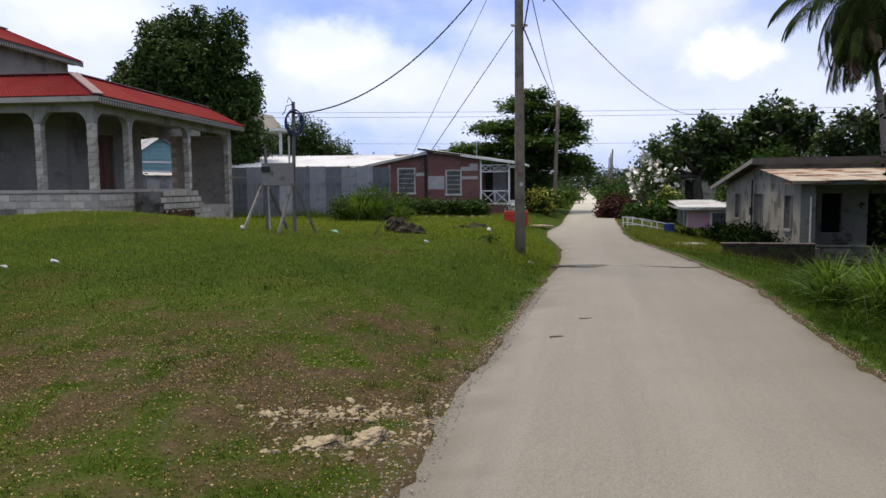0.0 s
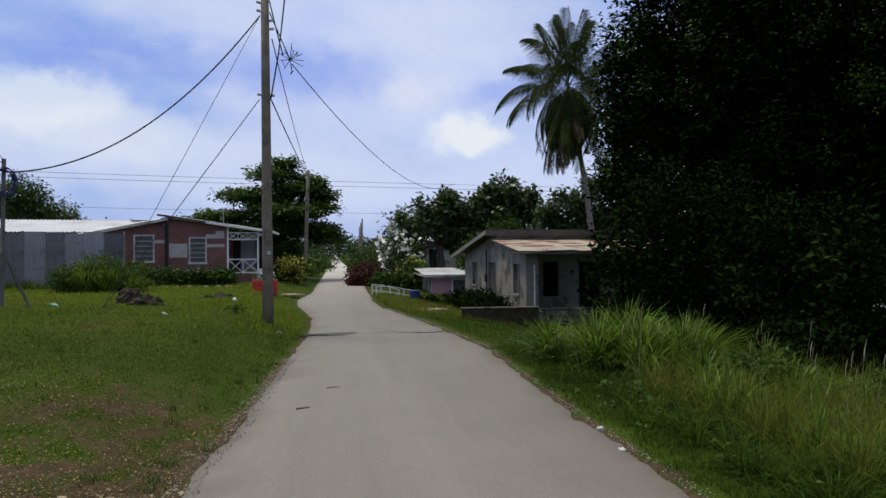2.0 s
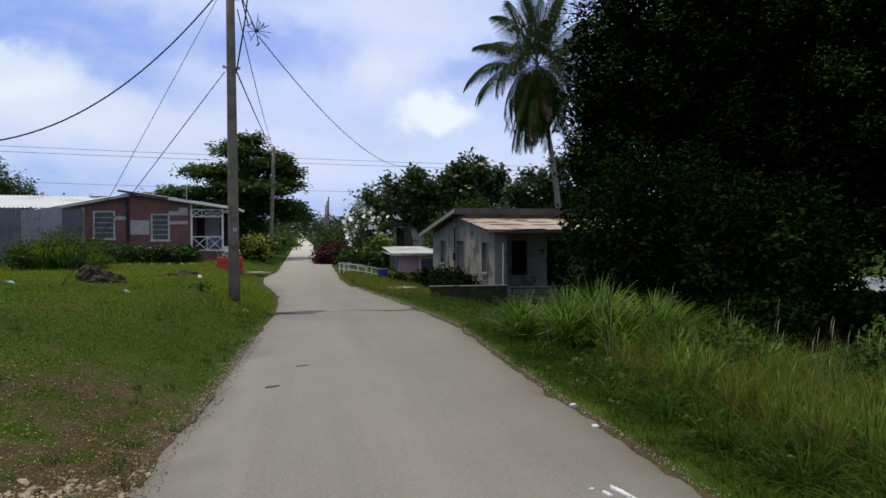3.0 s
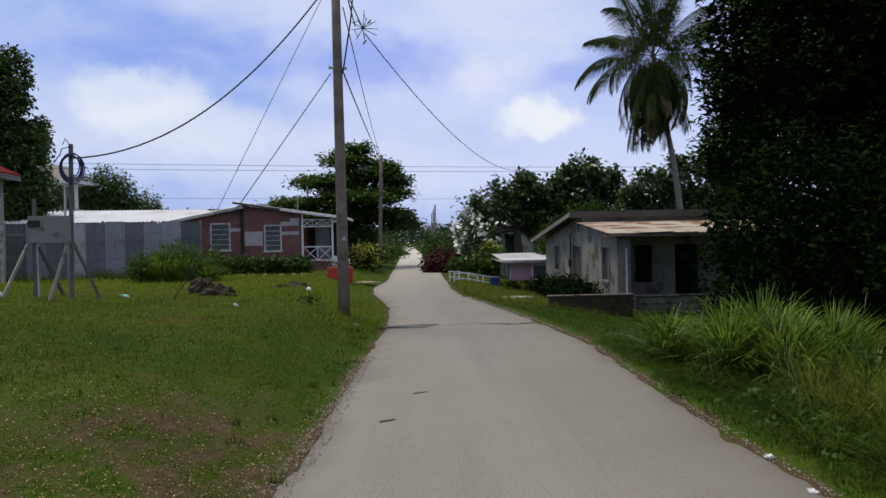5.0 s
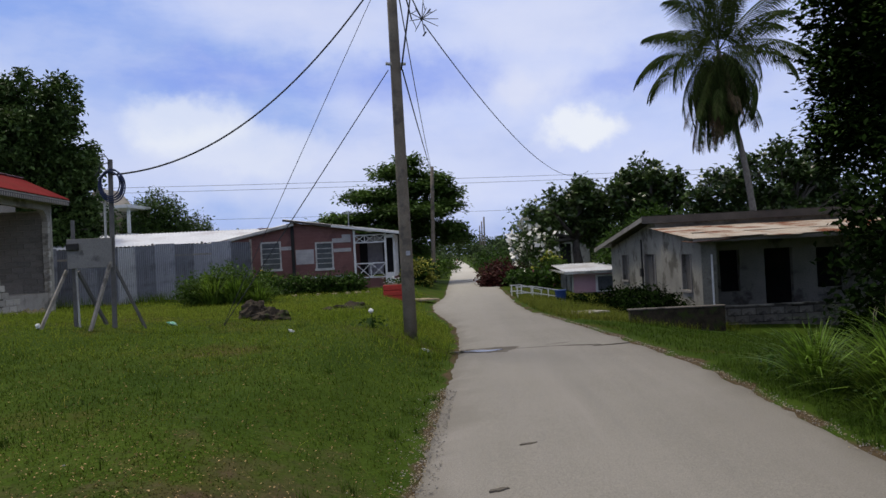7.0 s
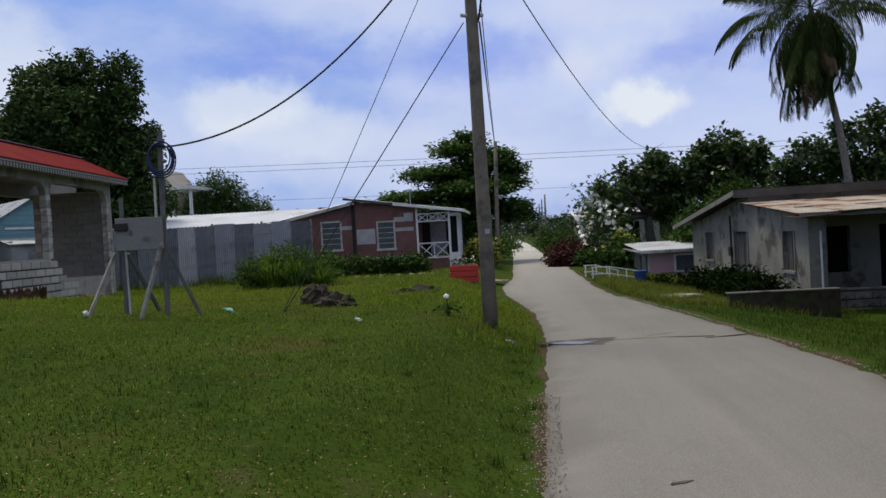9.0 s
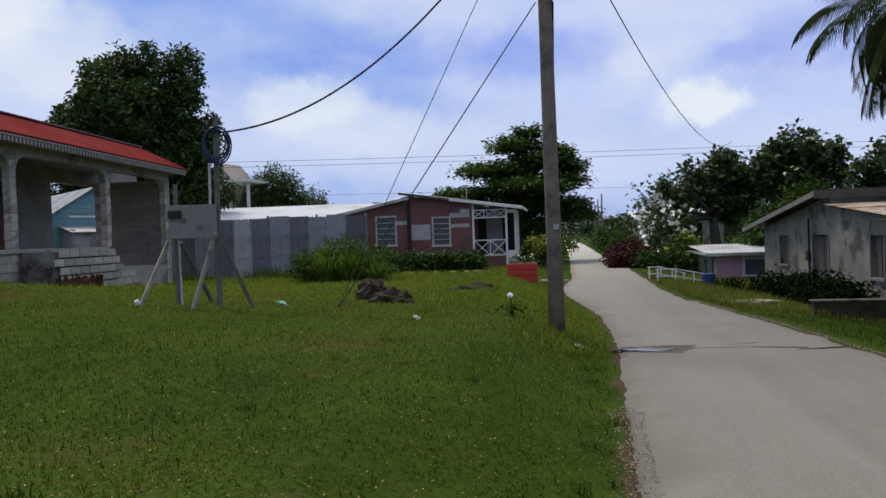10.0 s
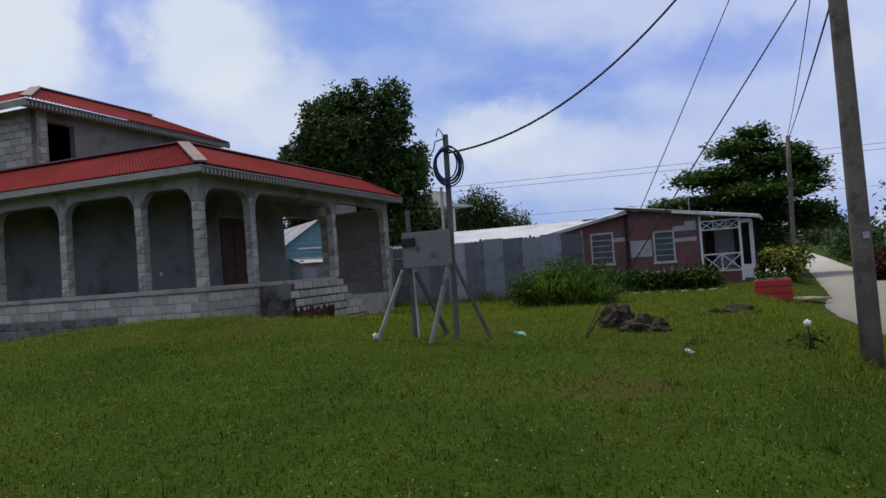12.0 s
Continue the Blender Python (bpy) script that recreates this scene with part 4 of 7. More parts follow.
    part("upper_wall", turned(wall(0, 7.5, 4.6, uz, 0.2, [(0.35, 1.25, 5.35, 6.62)]), pose(ux, uy, 0, 0, 0, 90)), M["render"], h)
    ub = part("upper_wall", turned(wall(-6, 0, 4.6, uz, 0.2), pose(ux - 0.2, uy, 0)), M["mortar"], h)
    part("quoin", boxes((ux, ux + 0.02, uy, uy + 0.33, 4.7, 6.9)), M["mortar"], h)
    block_courses(ub, ux - 5.8, ux - 0.2, 4.8, 6.8, uy - 0.005, depth=0.03)
    bm = boxes((-0.01, 0.02, -0.14, 0.14, -0.085, 0.085), bevel=0.005)
    me = bpy.data.meshes.new("quoin_block")
    bm.to_mesh(me)
    bm.free()
    me.materials.append(M["block"])
    for i in range(9):
        ob = new("block", me)
        ob.parent = ub
        ob.matrix_basis = pose(ux + 0.02, uy + (0.16 if i % 2 else 0.12), 5.0 + 0.2 * i)
    # added lining in near-black, so the window opening reads as an unlit room
    part("upper_dark_lining", boxes((ux - 3, ux - 2.9, uy + 0.3, uy + 7, 4.7, uz), (ux - 3, ux - 0.2, uy + 0.25, uy + 7.4, uz - 0.05, uz), (ux - 3, ux - 0.2, uy + 7.3, uy + 7.4, 4.7, uz), (ux - 3, ux - 0.2, uy + 0.3, uy + 7.3, 4.62, 4.7)), M["dark"], h)
    e = 0.45
    x1, y0, y1, z0, z1 = ux + e, uy - e - 0.2, 10.1, 7.06, 8.1
    raw("upper_roof", *corrugated((x1, y0, z0), (x1, y1, z0), (x1 - 2.2, y1 - 1.6, z1), (x1 - 2.2, y0 + 2.2, z1)), M["redroof"], h)
    raw("upper_roof", *corrugated((x1 - 5.5, y0, z0), (x1, y0, z0), (x1 - 2.2, y0 + 2.2, z1), (x1 - 5.5, y0 + 2.2, z1)), M["redroof"], h)
    raw("upper_roof", *corrugated((x1 - 5.5, y1, z0), (x1, y1, z0), (x1 - 2.2, y1 - 1.6, z1), (x1 - 5.5, y1 - 1.6, z1)), M["redroof"], h)
    bm = bmesh.new()
    bar(bm, (x1, y0, z0 + 0.02), (x1 - 2.2, y0 + 2.2, z1 + 0.03), 0.26, 0.04)
    bar(bm, (x1 - 2.2, y0 + 2.2, z1 + 0.03), (x1 - 2.2, y1 - 1.6, z1 + 0.03), 0.22, 0.04)
    part("ridge_cap", bm, M["flash"], h)
    part("upper_fascia", boxes((x1 - 5.5, x1 - 0.02, y0, y0 + 0.03, z0 - 0.22, z0 - 0.03), (x1 - 0.5, x1 - 0.05, y0, y1, z0 - 0.14, z0 - 0.12)), M["beam"], h)
    # right-hand board dark again, its shadow painted in
    part("upper_fascia", boxes((x1 - 0.05, x1 - 0.02, y0 + 0.03, y1, z0 - 0.22, z0 - 0.03)), M["darkroof"], h)
    dentils(x1 - 0.011, y0 + 0.05, y1 - 0.1, z0 - 0.165)


def broken_steps():
    """Ruined block steps in front of the porch."""
    s = thing("block_steps", (-8.2, 20.4, 0), -8, "broken unfinished concrete block steps by the porch", "steps")
    part("core", boxes((0.06, 0.72, 1.95, 4.4, 0.3, 1.64), (0.06, 0.72, 4.4, 4.75, 0.3, 1.26), (0.06, 0.72, 4.75, 5.15, 0.3, 0.86), (0.06, 0.72, 5.15, 5.4, 0.3, 0.66)), M["sooty"], s)
    block_courses(s, 2.0, 5.9, 0.5, 1.7, 0.738, depth=0.035, along="y", skip=lambda c, r: c > 5.85 - 0.22 * r or (r == 0 and c < 3.0), shrink=0.011)
    part("stained_end", boxes((0.06, 0.8, 1.85, 1.95, 0.3, 1.66)), M["moldy"], s, "mould-stained end of the steps")
    bm = bmesh.new()
    for i in range(26):
        r = random.uniform(0.05, 0.16)
        q = bmesh.ops.create_icosphere(bm, subdivisions=1, radius=r, matrix=pose(random.uniform(0.2, 1.2), random.uniform(5.0, 6.6), 0.55 + random.uniform(-0.05, 0.12), 20 * i, 13 * i, 31 * i))
        for v in q["verts"]:
            v.co += Vector((random.uniform(-1, 1), random.uniform(-1, 1), random.uniform(-1, 1))) * r * 0.3
    tagged(part("rubble", bm, M["lime"], s), "heap of broken block rubble", kind="stuff")


def rusted_drum():
    """A torn, half-buried drum, its rim eaten away."""
    d = thing("rusted_drum", (-6.75, 22.55, gz(-6.75, 22.55)), -8, "torn rusty drum half buried before the block steps", "drum")
    for k, (a0, a1, rad, off) in enumerate(((-150, -20, 0.5, 0.0), (20, 95, 0.48, 0.05), (120, 190, 0.5, 0.0))):
        bm = bmesh.new()
        prev = None
        n = 22
        for i in range(n + 1):
            a = radians(a0 + (a1 - a0) * i / n)
            top = 0.3 + 0.14 * noise.noise(Vector((i * 0.55, k * 7, 0))) + random.uniform(-0.05, 0.04)
            ring = [bm.verts.new((q * math.cos(a), q * math.sin(a), z)) for q, z in ((rad, -0.2), (rad, top), (rad - 0.02, top), (rad - 0.02, -0.2))]
            if prev:
                for j in range(4):
                    bm.faces.new((prev[j], ring[j], ring[(j + 1) % 4], prev[(j + 1) % 4]))
            else:
                bm.faces.new(ring[::-1])
            prev = ring
        bm.faces.new(prev)
        part("shell", bm, M["rusted"], d)


house_a()
broken_steps()
rusted_drum()


# ---- meter board on braced posts ----
def meter_board():
    t = thing("meter_board", (-2.36, 17.3, 0), 0, "grey plywood meter board on braced timber posts in the lawn", "meter board")
    g = 0.55
    part("post", bar(bmesh.new(), (0.0, 0, g), (0.05, 0, 3.72), 0.072, 0.07), M["post"], t, "tall dark post")
    part("post", bar(bmesh.new(), (-0.64, 0.03, g), (-0.62, 0.03, 2.66), 0.055, 0.055), M["post"], t)
    part("pipe", bar(bmesh.new(), (-0.55, -0.06, g), (-0.57, -0.06, 1.85), 0.018, sides=8), M["oldwhite"], t, "white pipe")
    part("pipe", bar(bmesh.new(), (-0.07, -0.05, 2.2), (-0.06, -0.05, 2.95), 0.022, sides=8), M["oldwhite"], t)
    part("board", boxes((-0.7, 0.03, -0.1, -0.06, 1.8, 2.32), bevel=0.006), M["board"], t)
    part("meter_box", boxes((-0.7, -0.5, -0.16, -0.1, 2.12, 2.24), bevel=0.01), M["dark"], t)
    part("brace", bar(bmesh.new(), (-0.72, -0.08, 1.78), (-1.14, -0.45, g + 0.08), 0.055, 0.045), M["wood"], t)
    part("brace", bar(bmesh.new(), (-0.58, 0.08, 1.75), (-0.22, 0.75, g), 0.055, 0.045), M["post"], t)
    part("brace", bar(bmesh.new(), (0.0, -0.08, 1.9), (-0.32, -0.5, g + 0.03), 0.058, 0.045), M["wood"], t)
    part("brace", bar(bmesh.new(), (0.02, 0.05, 1.85), (0.5, 0.3, g), 0.05, 0.045), M["post"], t)
    part("foot", bmesh_ball(0.045, (-1.1, -0.45, 0.86)), M["litter"], t, "white rag round the brace's foot")
    coil = part("cable_coil", boxes((-0.02, 0.1, -0.1, -0.04, 3.5, 3.53), bevel=0.004), M["metal"], t, "coil of dark blue cable hung on the post")
    for i in range(6):
        r, off = 0.18 + 0.01 * i, Vector((0.05 + 0.008 * i, -0.06 - 0.012 * i, 3.28 - 0.025 * (i % 3)))
        pts = [off + Vector((r * (0.85 + 0.05 * (i % 3)) * math.cos(a), 0.02 * math.sin(2 * a + i), r * 1.25 * math.sin(a))) for a in [2 * math.pi * j / 28 for j in range(29)]]
        part("loop", tube(bmesh.new(), pts, 0.012, 5), M["bluecable"], coil, smooth=True)
    bm = bmesh.new()
    tube(bm, [(0.04, -0.05, 3.66), (-0.1, -0.06, 3.62), (-0.13, -0.06, 3.5), (-0.2, -0.06, 3.42)], 0.01, 5)
    tube(bm, [(0.04, -0.05, 3.7), (-0.04, -0.05, 3.82), (-0.08, -0.05, 3.7)], 0.01, 5)
    part("bracket", bm, M["cable"], t)


def bmesh_ball(r, at, sub=2, jitter=0.25):
    bm = bmesh.new()
    bmesh.ops.create_icosphere(bm, subdivisions=sub, radius=r)
    for v in bm.verts:
        v.co *= 1 + random.uniform(-jitter, jitter)
        v.co += Vector(at)
    return bm


meter_board()


# ---- utility poles and wires ----
def utility_pole(base, top, r0, r1, label, fittings=True):
    p = thing("utility_pole", base, 0, label, "utility pole", "utility poles along the road")
    dx, dy, dz = (top[i] - base[i] for i in range(3))
    bm = bmesh.new()
    tube(bm, [(dx * f, dy * f, -0.4 + (dz + 0.4) * f) for f in (0, 0.25, 0.5, 0.75, 1)], [r0 + (r1 - r0) * f for f in (0, 0.25, 0.5, 0.75, 1)], 14)
    part("shaft", bm, M["pole"], p, smooth=True)
    if fittings:
        for f, side in ((0.955, -1), (0.93, -1), (0.905, 1), (0.88, 1), (0.68, -1), (0.68, 1)):
            c = Vector((dx * f, dy * f, dz * f))
            part("insulator", bar(bmesh.new(), c + Vector((side * r1 * 0.9, -0.02, 0)), c + Vector((side * (r1 + 0.1), -0.03, 0.01)), 0.03, sides=8), M["oldwhite"], p)
        part("tag", boxes((-r0 * 0.3, r0 * 0.3, -r0 - 0.012, -r0 + 0.01, 1.5, 1.58)), M["metal"], p)
    return p


utility_pole((2.83, 16.44, gz(2.83, 16.44)), (2.78, 16.46, 7.6), 0.125, 0.085, "tall weathered timber utility pole at the roadside")
utility_pole((9.05, 43.6, 0.2), (9.36, 43.9, 6.9), 0.13, 0.1, "leaning timber utility pole before the spreading tree", False)
for px_, py_, hh in ((27.5, 96, 6.6), (33.5, 118, 7.0), (39.4, 140, 7.2)):
    utility_pole((px_, py_, 0), (px_ + 0.1, py_, hh), 0.13, 0.1, "far timber utility pole beside the road", False)


def wire(a, b, sag, r, label):
    a, b = Vector(a), Vector(b)
    n = 24
    bm = tube(bmesh.new(), [a.lerp(b, i / n) - Vector((0, 0, sag * 4 * (i / n) * (1 - i / n))) for i in range(n + 1)], r, 6)
    tagged(part("overhead_wire", bm, M["cable"], smooth=True), label, "wire", "overhead wires")


TOP = Vector((2.78, 16.46, 0))
wire((-2.28, 17.3, 3.45), TOP + Vector((-0.1, 0, 7.0)), 0.85, 0.016, "black service cable sagging to the meter board post")
wire((-0.6, 17.45, 0.45), TOP + Vector((-0.1, 0, 7.0)), 0.0, 0.006, "thin stay wire from the pole head to the lawn")
wire((-0.62, 17.5, 0.45), TOP + Vector((-0.12, 0, 5.15)), 0.0, 0.009, "dark stay wire from the pole to a stake in the lawn")
wire((9.3, 43.8, 6.6), TOP + Vector((0.14, 0, 5.15)), 0.1, 0.016, "black line between the poles")
wire((9.3, 43.8, 6.8), TOP + Vector((0.2, 0.3, 6.6)), 0.25, 0.012, "line between the poles")
wire(TOP + Vector((0.12, 0, 5.15)), TOP + Vector((0.22, -0.5, 6.1)), 0.0, 0.016, "cable rising past the pole head")
wire(TOP + Vector((0.22, -0.5, 6.1)), (0.1, -8, 8.6), 0.0, 0.014, "black line passing over the road")
wire(TOP + Vector((0.1, 0, 7.4)), (0.6, -8, 8.4), 0.0, 0.010, "line passing over the road")
wire(TOP + Vector((0.1, 0, 7.35)), TOP + Vector((0.6, 1.2, 6.5)), 0.02, 0.014, "cable bundle at the pole head")
wire((3.36, 16.4, 5.98), (17.5, 40.2, 6.0), 1.22, 0.011, "black service cable crossing the road into the trees")
wire((3.3, 16.3, 6.05), TOP + Vector((0.1, 0, 7.1)), 0.0, 0.012, "short cable from the pole head to the wire star")
for z in (8.35, 8.75):
    wire((-60, 64, z + 0.1), (60, 57, z - 0.5), 0.6, 0.014, "far power line behind the houses")
wire((-60, 86, 7.9), (60, 84, 6.9), 0.6, 0.016, "far power line behind the houses")


def cable_tangle():
    """A spiky star of stiff wire ends with a few slack pieces."""
    t = thing("cable_tangle", (3.3, 16.3, 6.05), 0, "spiky star of stiff wire ends below the pole head", "cables")
    tips = []
    for i in range(12):
        a = i * 2.4 + rng.normal() * 0.15
        q = rng.uniform(0.17, 0.32)
        tip = Vector((q * math.cos(a), rng.normal() * 0.1, q * math.sin(a)))
        tips.append((a % (2 * math.pi), tip))
        part("strand", tube(bmesh.new(), [-0.1 * tip, tip * 0.5, tip], [0.008, 0.008, 0.006], 5), M["cable"], t)
    tips.sort()
    for i in (1, 3, 5, 7, 9):
        p, q = tips[i][1] * 0.75, tips[i + 1][1] * 0.8
        part("strand", tube(bmesh.new(), [p, (p + q) / 2, q], 0.007, 5), M["cable"], t)
    for i in (2, 9):
        p = tips[i][1]
        part("strand", bar(bmesh.new(), p + Vector((-0.03, 0, -0.04)), p + Vector((0.03, 0, 0.04)), 0.016, sides=6), M["cable"], t)


cable_tangle()


# ---- brick-red house with the white porch ----
def sash_window(parent, x0, x1, z0, z1, y, louvres=5):
    w = part("window", boxes((x0 - 0.07, x0, y - 0.05, y + 0.04, z0 - 0.07, z1 + 0.07), (x1, x1 + 0.07, y - 0.05, y + 0.04, z0 - 0.07, z1 + 0.07), (x0, x1, y - 0.05, y + 0.04, z1, z1 + 0.07), (x0 - 0.1, x1 + 0.1, y - 0.08, y + 0.04, z0 - 0.1, z0)), M["oldwhite"], parent, "white framed louvred window")
    n = louvres
    for i in range(n):
        a = z0 + (z1 - z0) * i / n
        part("pane", turned(boxes((x0, x1, -0.004, 0.004, -0.5 * (z1 - z0) / n, 0.5 * (z1 - z0) / n)), pose(0, y + 0.02, a + 0.5 * (z1 - z0) / n, 14)), M["glass"], w)
        if i:
            part("rail", boxes((x0, x1, y - 0.025, y - 0.005, a - 0.014, a + 0.014)), M["oldwhite"], w)
    bm = bmesh.new()
    for side in (-1, 1):
        top, bot = ((x0 + x1) / 2, x0 if side < 0 else x1)
        q = [bm.verts.new(p) for p in ((top, y + 0.1, z1), (bot, y + 0.1, z1), (bot, y + 0.1, z0), (bot - side * (x1 - x0) * 0.22, y + 0.1, z0 + 0.25))]
        bm.faces.new(q)
    c = part("curtain", bm, M["curtain"], w)
    m = c.modifiers.new("thick", "SOLIDIFY")
    m.thickness = 0.01
    return w


def house_b():
    """Local x runs along the front, y into the house, z is the true height; the origin is the porch's inner corner post."""
    h = thing("brick_red_house", (3.75, 35.7, 0), -13.6, "brick-red board house with pale bare patches and white porch", "house")
    z0 = 0.3
    # two front walls, stepping at the join
    part("front_wall", wall(-6.3, -2.72, z0, 3.0, 0.12, [(-4.16, -3.36, 1.45, 2.62)], top=lambda x: 2.62 + (x + 6.3) * 0.2, breaks=()), M["brick"], h)
    part("front_wall", turned(wall(-2.72, -0.02, 0.95, 3.4, 0.12, [(-1.66, -0.98, 1.38, 2.5)], top=lambda x: 3.5 - (x + 2.72) * 0.16), pose(0, -0.06, 0)), M["brick"], h)
    part("plinth", boxes((-2.72, -0.02, -0.07, 0.06, z0 - 0.2, 0.95)), M["brick"], h)
    part("plinth_band", boxes((-2.0, -0.02, -0.09, -0.07, 0.92, 1.02)), M["white"], h)
    part("side_wall", turned(wall(0, 6.5, z0, 2.95, 0.12), pose(-0.02, 0.05, 0, 0, 0, 90)), M["brick"], h)
    # near-black wall colour stands for the shade deep in the porch
    part("inner_wall", turned(wall(-0.02, 1.9, 0.9, 2.95, 0.1, [(0.35, 1.1, 0.95, 2.75)]), pose(0, 2.3, 0)), M["dark"], h)
    part("porch_door", boxes((0.35, 1.1, 2.38, 2.43, 0.95, 2.75)), M["curtain"], h)
    part("corner_board", boxes((-2.8, -2.66, -0.12, 0.14, z0, 3.45)), M["dark"], h, "dark vertical joint board")
    # bare boards
    for x0, x1, za, zb, y in ((-2.62, -1.8, 1.6, 2.26, -0.075), (-0.95, -0.1, 2.5, 2.7, -0.075), (-0.5, -0.1, 2.7, 2.86, -0.075), (-0.9, -0.1, 2.08, 2.24, -0.075), (-3.3, -2.82, 2.28, 2.44, -0.015)):
        part("bare_board", boxes((x0, x1, y, y + 0.02, za, zb), bevel=0.004), M["pale"], h)
    sash_window(h, -4.16, -3.36, 1.45, 2.62, 0.03)
    sash_window(h, -1.66, -0.98, 1.38, 2.5, -0.03)
    # roofs
    raw("roof", *corrugated((-6.6, -0.25, 2.72), (-6.6, 6.5, 2.72), (-2.62, 6.5, 3.5), (-2.62, -0.25, 3.5)), M["galv"], h)
    part("verge_board", bar(bmesh.new(), (-6.6, -0.28, 2.64), (-2.62, -0.28, 3.42), 0.05, 0.12), M["oldwhite"], h)
    raw("roof", *corrugated((0.1, -0.35, 3.17), (0.1, 6.6, 3.17), (-3.05, 6.6, 3.66), (-3.05, -0.35, 3.66)), M["galv"], h)
    part("verge_board", bar(bmesh.new(), (-3.08, -0.37, 3.61), (0.15, -0.37, 3.12), 0.05, 0.1), M["darkroof"], h)
    raw("porch_roof", *corrugated((2.15, -0.35, 2.86), (2.15, 3.5, 2.86), (-0.9, 3.5, 3.32), (-0.9, -0.35, 3.32)), M["galv"], h)
    part("porch_fascia", bar(bmesh.new(), (2.16, -0.38, 2.8), (-0.9, -0.38, 3.26), 0.05, 0.1), M["white"], h)
    part("porch_fascia", bar(bmesh.new(), (2.17, -0.38, 2.8), (2.17, 3.5, 2.8), 0.05, 0.1), M["white"], h)
    # porch
    part("porch_floor", boxes((-0.02, 1.85, 0.0, 2.3, 0.72, 0.86)), M["brick"], h)
    part("porch_base", boxes((0.0, 1.8, 0.02, 2.3, 0.0, 0.72)), M["brick"], h)
    for x, y in ((0.05, 0.0), (1.45, 0.0), (1.8, 0.4), (1.8, 1.1), (1.8, 2.2)):
        part("post", boxes((x - 0.045, x + 0.045, y - 0.045, y + 0.045, 0.72 if x < 1.4 else 0.45, 3.05 - 0.15 * x), bevel=0.008), M["white"], h)

    def trellis(name, a, b, z_lo, z_hi, n, label=""):
        """A top rail that carries a bottom rail, uprights and crossed slats."""
        a, b = Vector((*a, 0)), Vector((*b, 0))
        lo, hi = Vector((0, 0, z_lo)), Vector((0, 0, z_hi))
        top = part(name, bar(bmesh.new(), a + hi, b + hi, 0.055, 0.05), M["white"], h, label)
        part("rail", bar(bmesh.new(), a + lo, b + lo, 0.055, 0.05), M["white"], top)
        for i in range(n):
            p, q = a.lerp(b, i / n), a.lerp(b, (i + 1) / n)
            part("slat", bar(bmesh.new(), p + lo, q + hi, 0.045, 0.035), M["white"], top)
            part("slat", bar(bmesh.new(), p + hi, q + lo, 0.045, 0.031), M["white"], top)
            if i:
                part("upright", bar(bmesh.new(), p + lo, p + hi, 0.04, 0.028), M["white"], top)

    trellis("railing", (0.05, 0), (1.45, 0), 0.86, 1.5, 2, "white criss-cross porch railing")
    trellis("valance", (0.05, 0), (1.45, 0), 2.45, 2.78, 3, "white criss-cross porch valance")
    trellis("railing", (1.8, 0.4), (1.8, 2.2), 0.86, 1.5, 3)
    part("valance", boxes((1.5, 1.83, -0.03, 0.03, 2.62, 2.76), (1.78, 1.83, 0.0, 2.2, 2.62, 2.76)), M["white"], h)
    part("panel", boxes((1.5, 1.8, -0.02, 0.02, 0.55, 1.05), (1.76, 1.8, 0.02, 1.1, 0.55, 1.05)), M["white"], h)
    # awning to the side
    raw("awning", *corrugated((-6.9, -1.1, 2.28), (-5.0, -1.1, 2.28), (-5.0, 0.0, 2.45), (-6.9, 0.0, 2.45)), M["galv"], h)
    part("awning_edge", boxes((-6.9, -4.98, -1.14, -1.1, 2.2, 2.32)), M["white"], h)
    bm = bmesh.new()
    bar(bm, (-0.6, 3, 3.2), (-0.6, 3, 4.1), 0.03)
    bar(bm, (-0.9, 3, 4.0), (-0.3, 3, 4.0), 0.02)
    part("aerial", bm, M["metal"], h)


house_b()


def long_roof():
    h = thing("long_zinc_building", (-3.5, 42, 0), -8, "long low building with white galvanised roof behind the fence", "house")
    part("wall", boxes((-9, 4, 0.3, 9, 0.2, 2.9)), M["oldwhite"], h)
    raw("roof", *corrugated((-9.4, -0.2, 2.95), (4.2, -0.2, 2.95), (4.2, 5, 3.8), (-9.4, 5, 3.8), pitch=0.2, depth=0.03), M["whiteroof"], h)
    raw("roof", *corrugated((-9.4, 5, 3.8), (4.2, 5, 3.8), (4.2, 9.4, 2.95), (-9.4, 9.4, 2.95), pitch=0.3), M["whiteroof"], h)
    part("red_patch", boxes((2.2, 4.0, 4.2, 4.6, 3.74, 3.79)), M["flash"], h)


long_roof()


def zinc_fence():
    f = thing("zinc_fence", (-10.2, 33.9, 0), -2, "tall fence of weathered corrugated zinc sheets", "fence")
    v, fc = corrugated((0, 0, 0), (0.76, 0, 0), (0.76, 0, 2.25), (0, 0, 2.25), pitch=0.076, depth=0.014)
    tones = []
    for tone in ("fence", "fence_dark", "fence_pale"):
        me = bpy.data.meshes.new("sheet")
        me.from_pydata(v, [], fc)
        me.materials.append(M[tone])
        tones.append(me)
    for i in range(13):
        ob = new("sheet", tones[(0, 2, 0, 1, 0, 1, 2, 1, 0, 1, 0, 0, 1)[i]])
        ob.parent = f
        ob.matrix_basis = pose(i * 0.73, random.uniform(-0.02, 0.02), 0.42 + random.uniform(-0.06, 0.06), random.uniform(-1.5, 1.5), random.uniform(-0.8, 0.8), 0)
    part("rail", boxes((0, 9.6, 0.04, 0.09, 0.9, 0.98), (0, 9.6, 0.04, 0.09, 2.2, 2.28)), M["wood"], f)
    for i in range(6):
        part("post", boxes((i * 1.9, i * 1.9 + 0.08, 0.09, 0.17, 0.2, 2.75)), M["wood"], f)


zinc_fence()


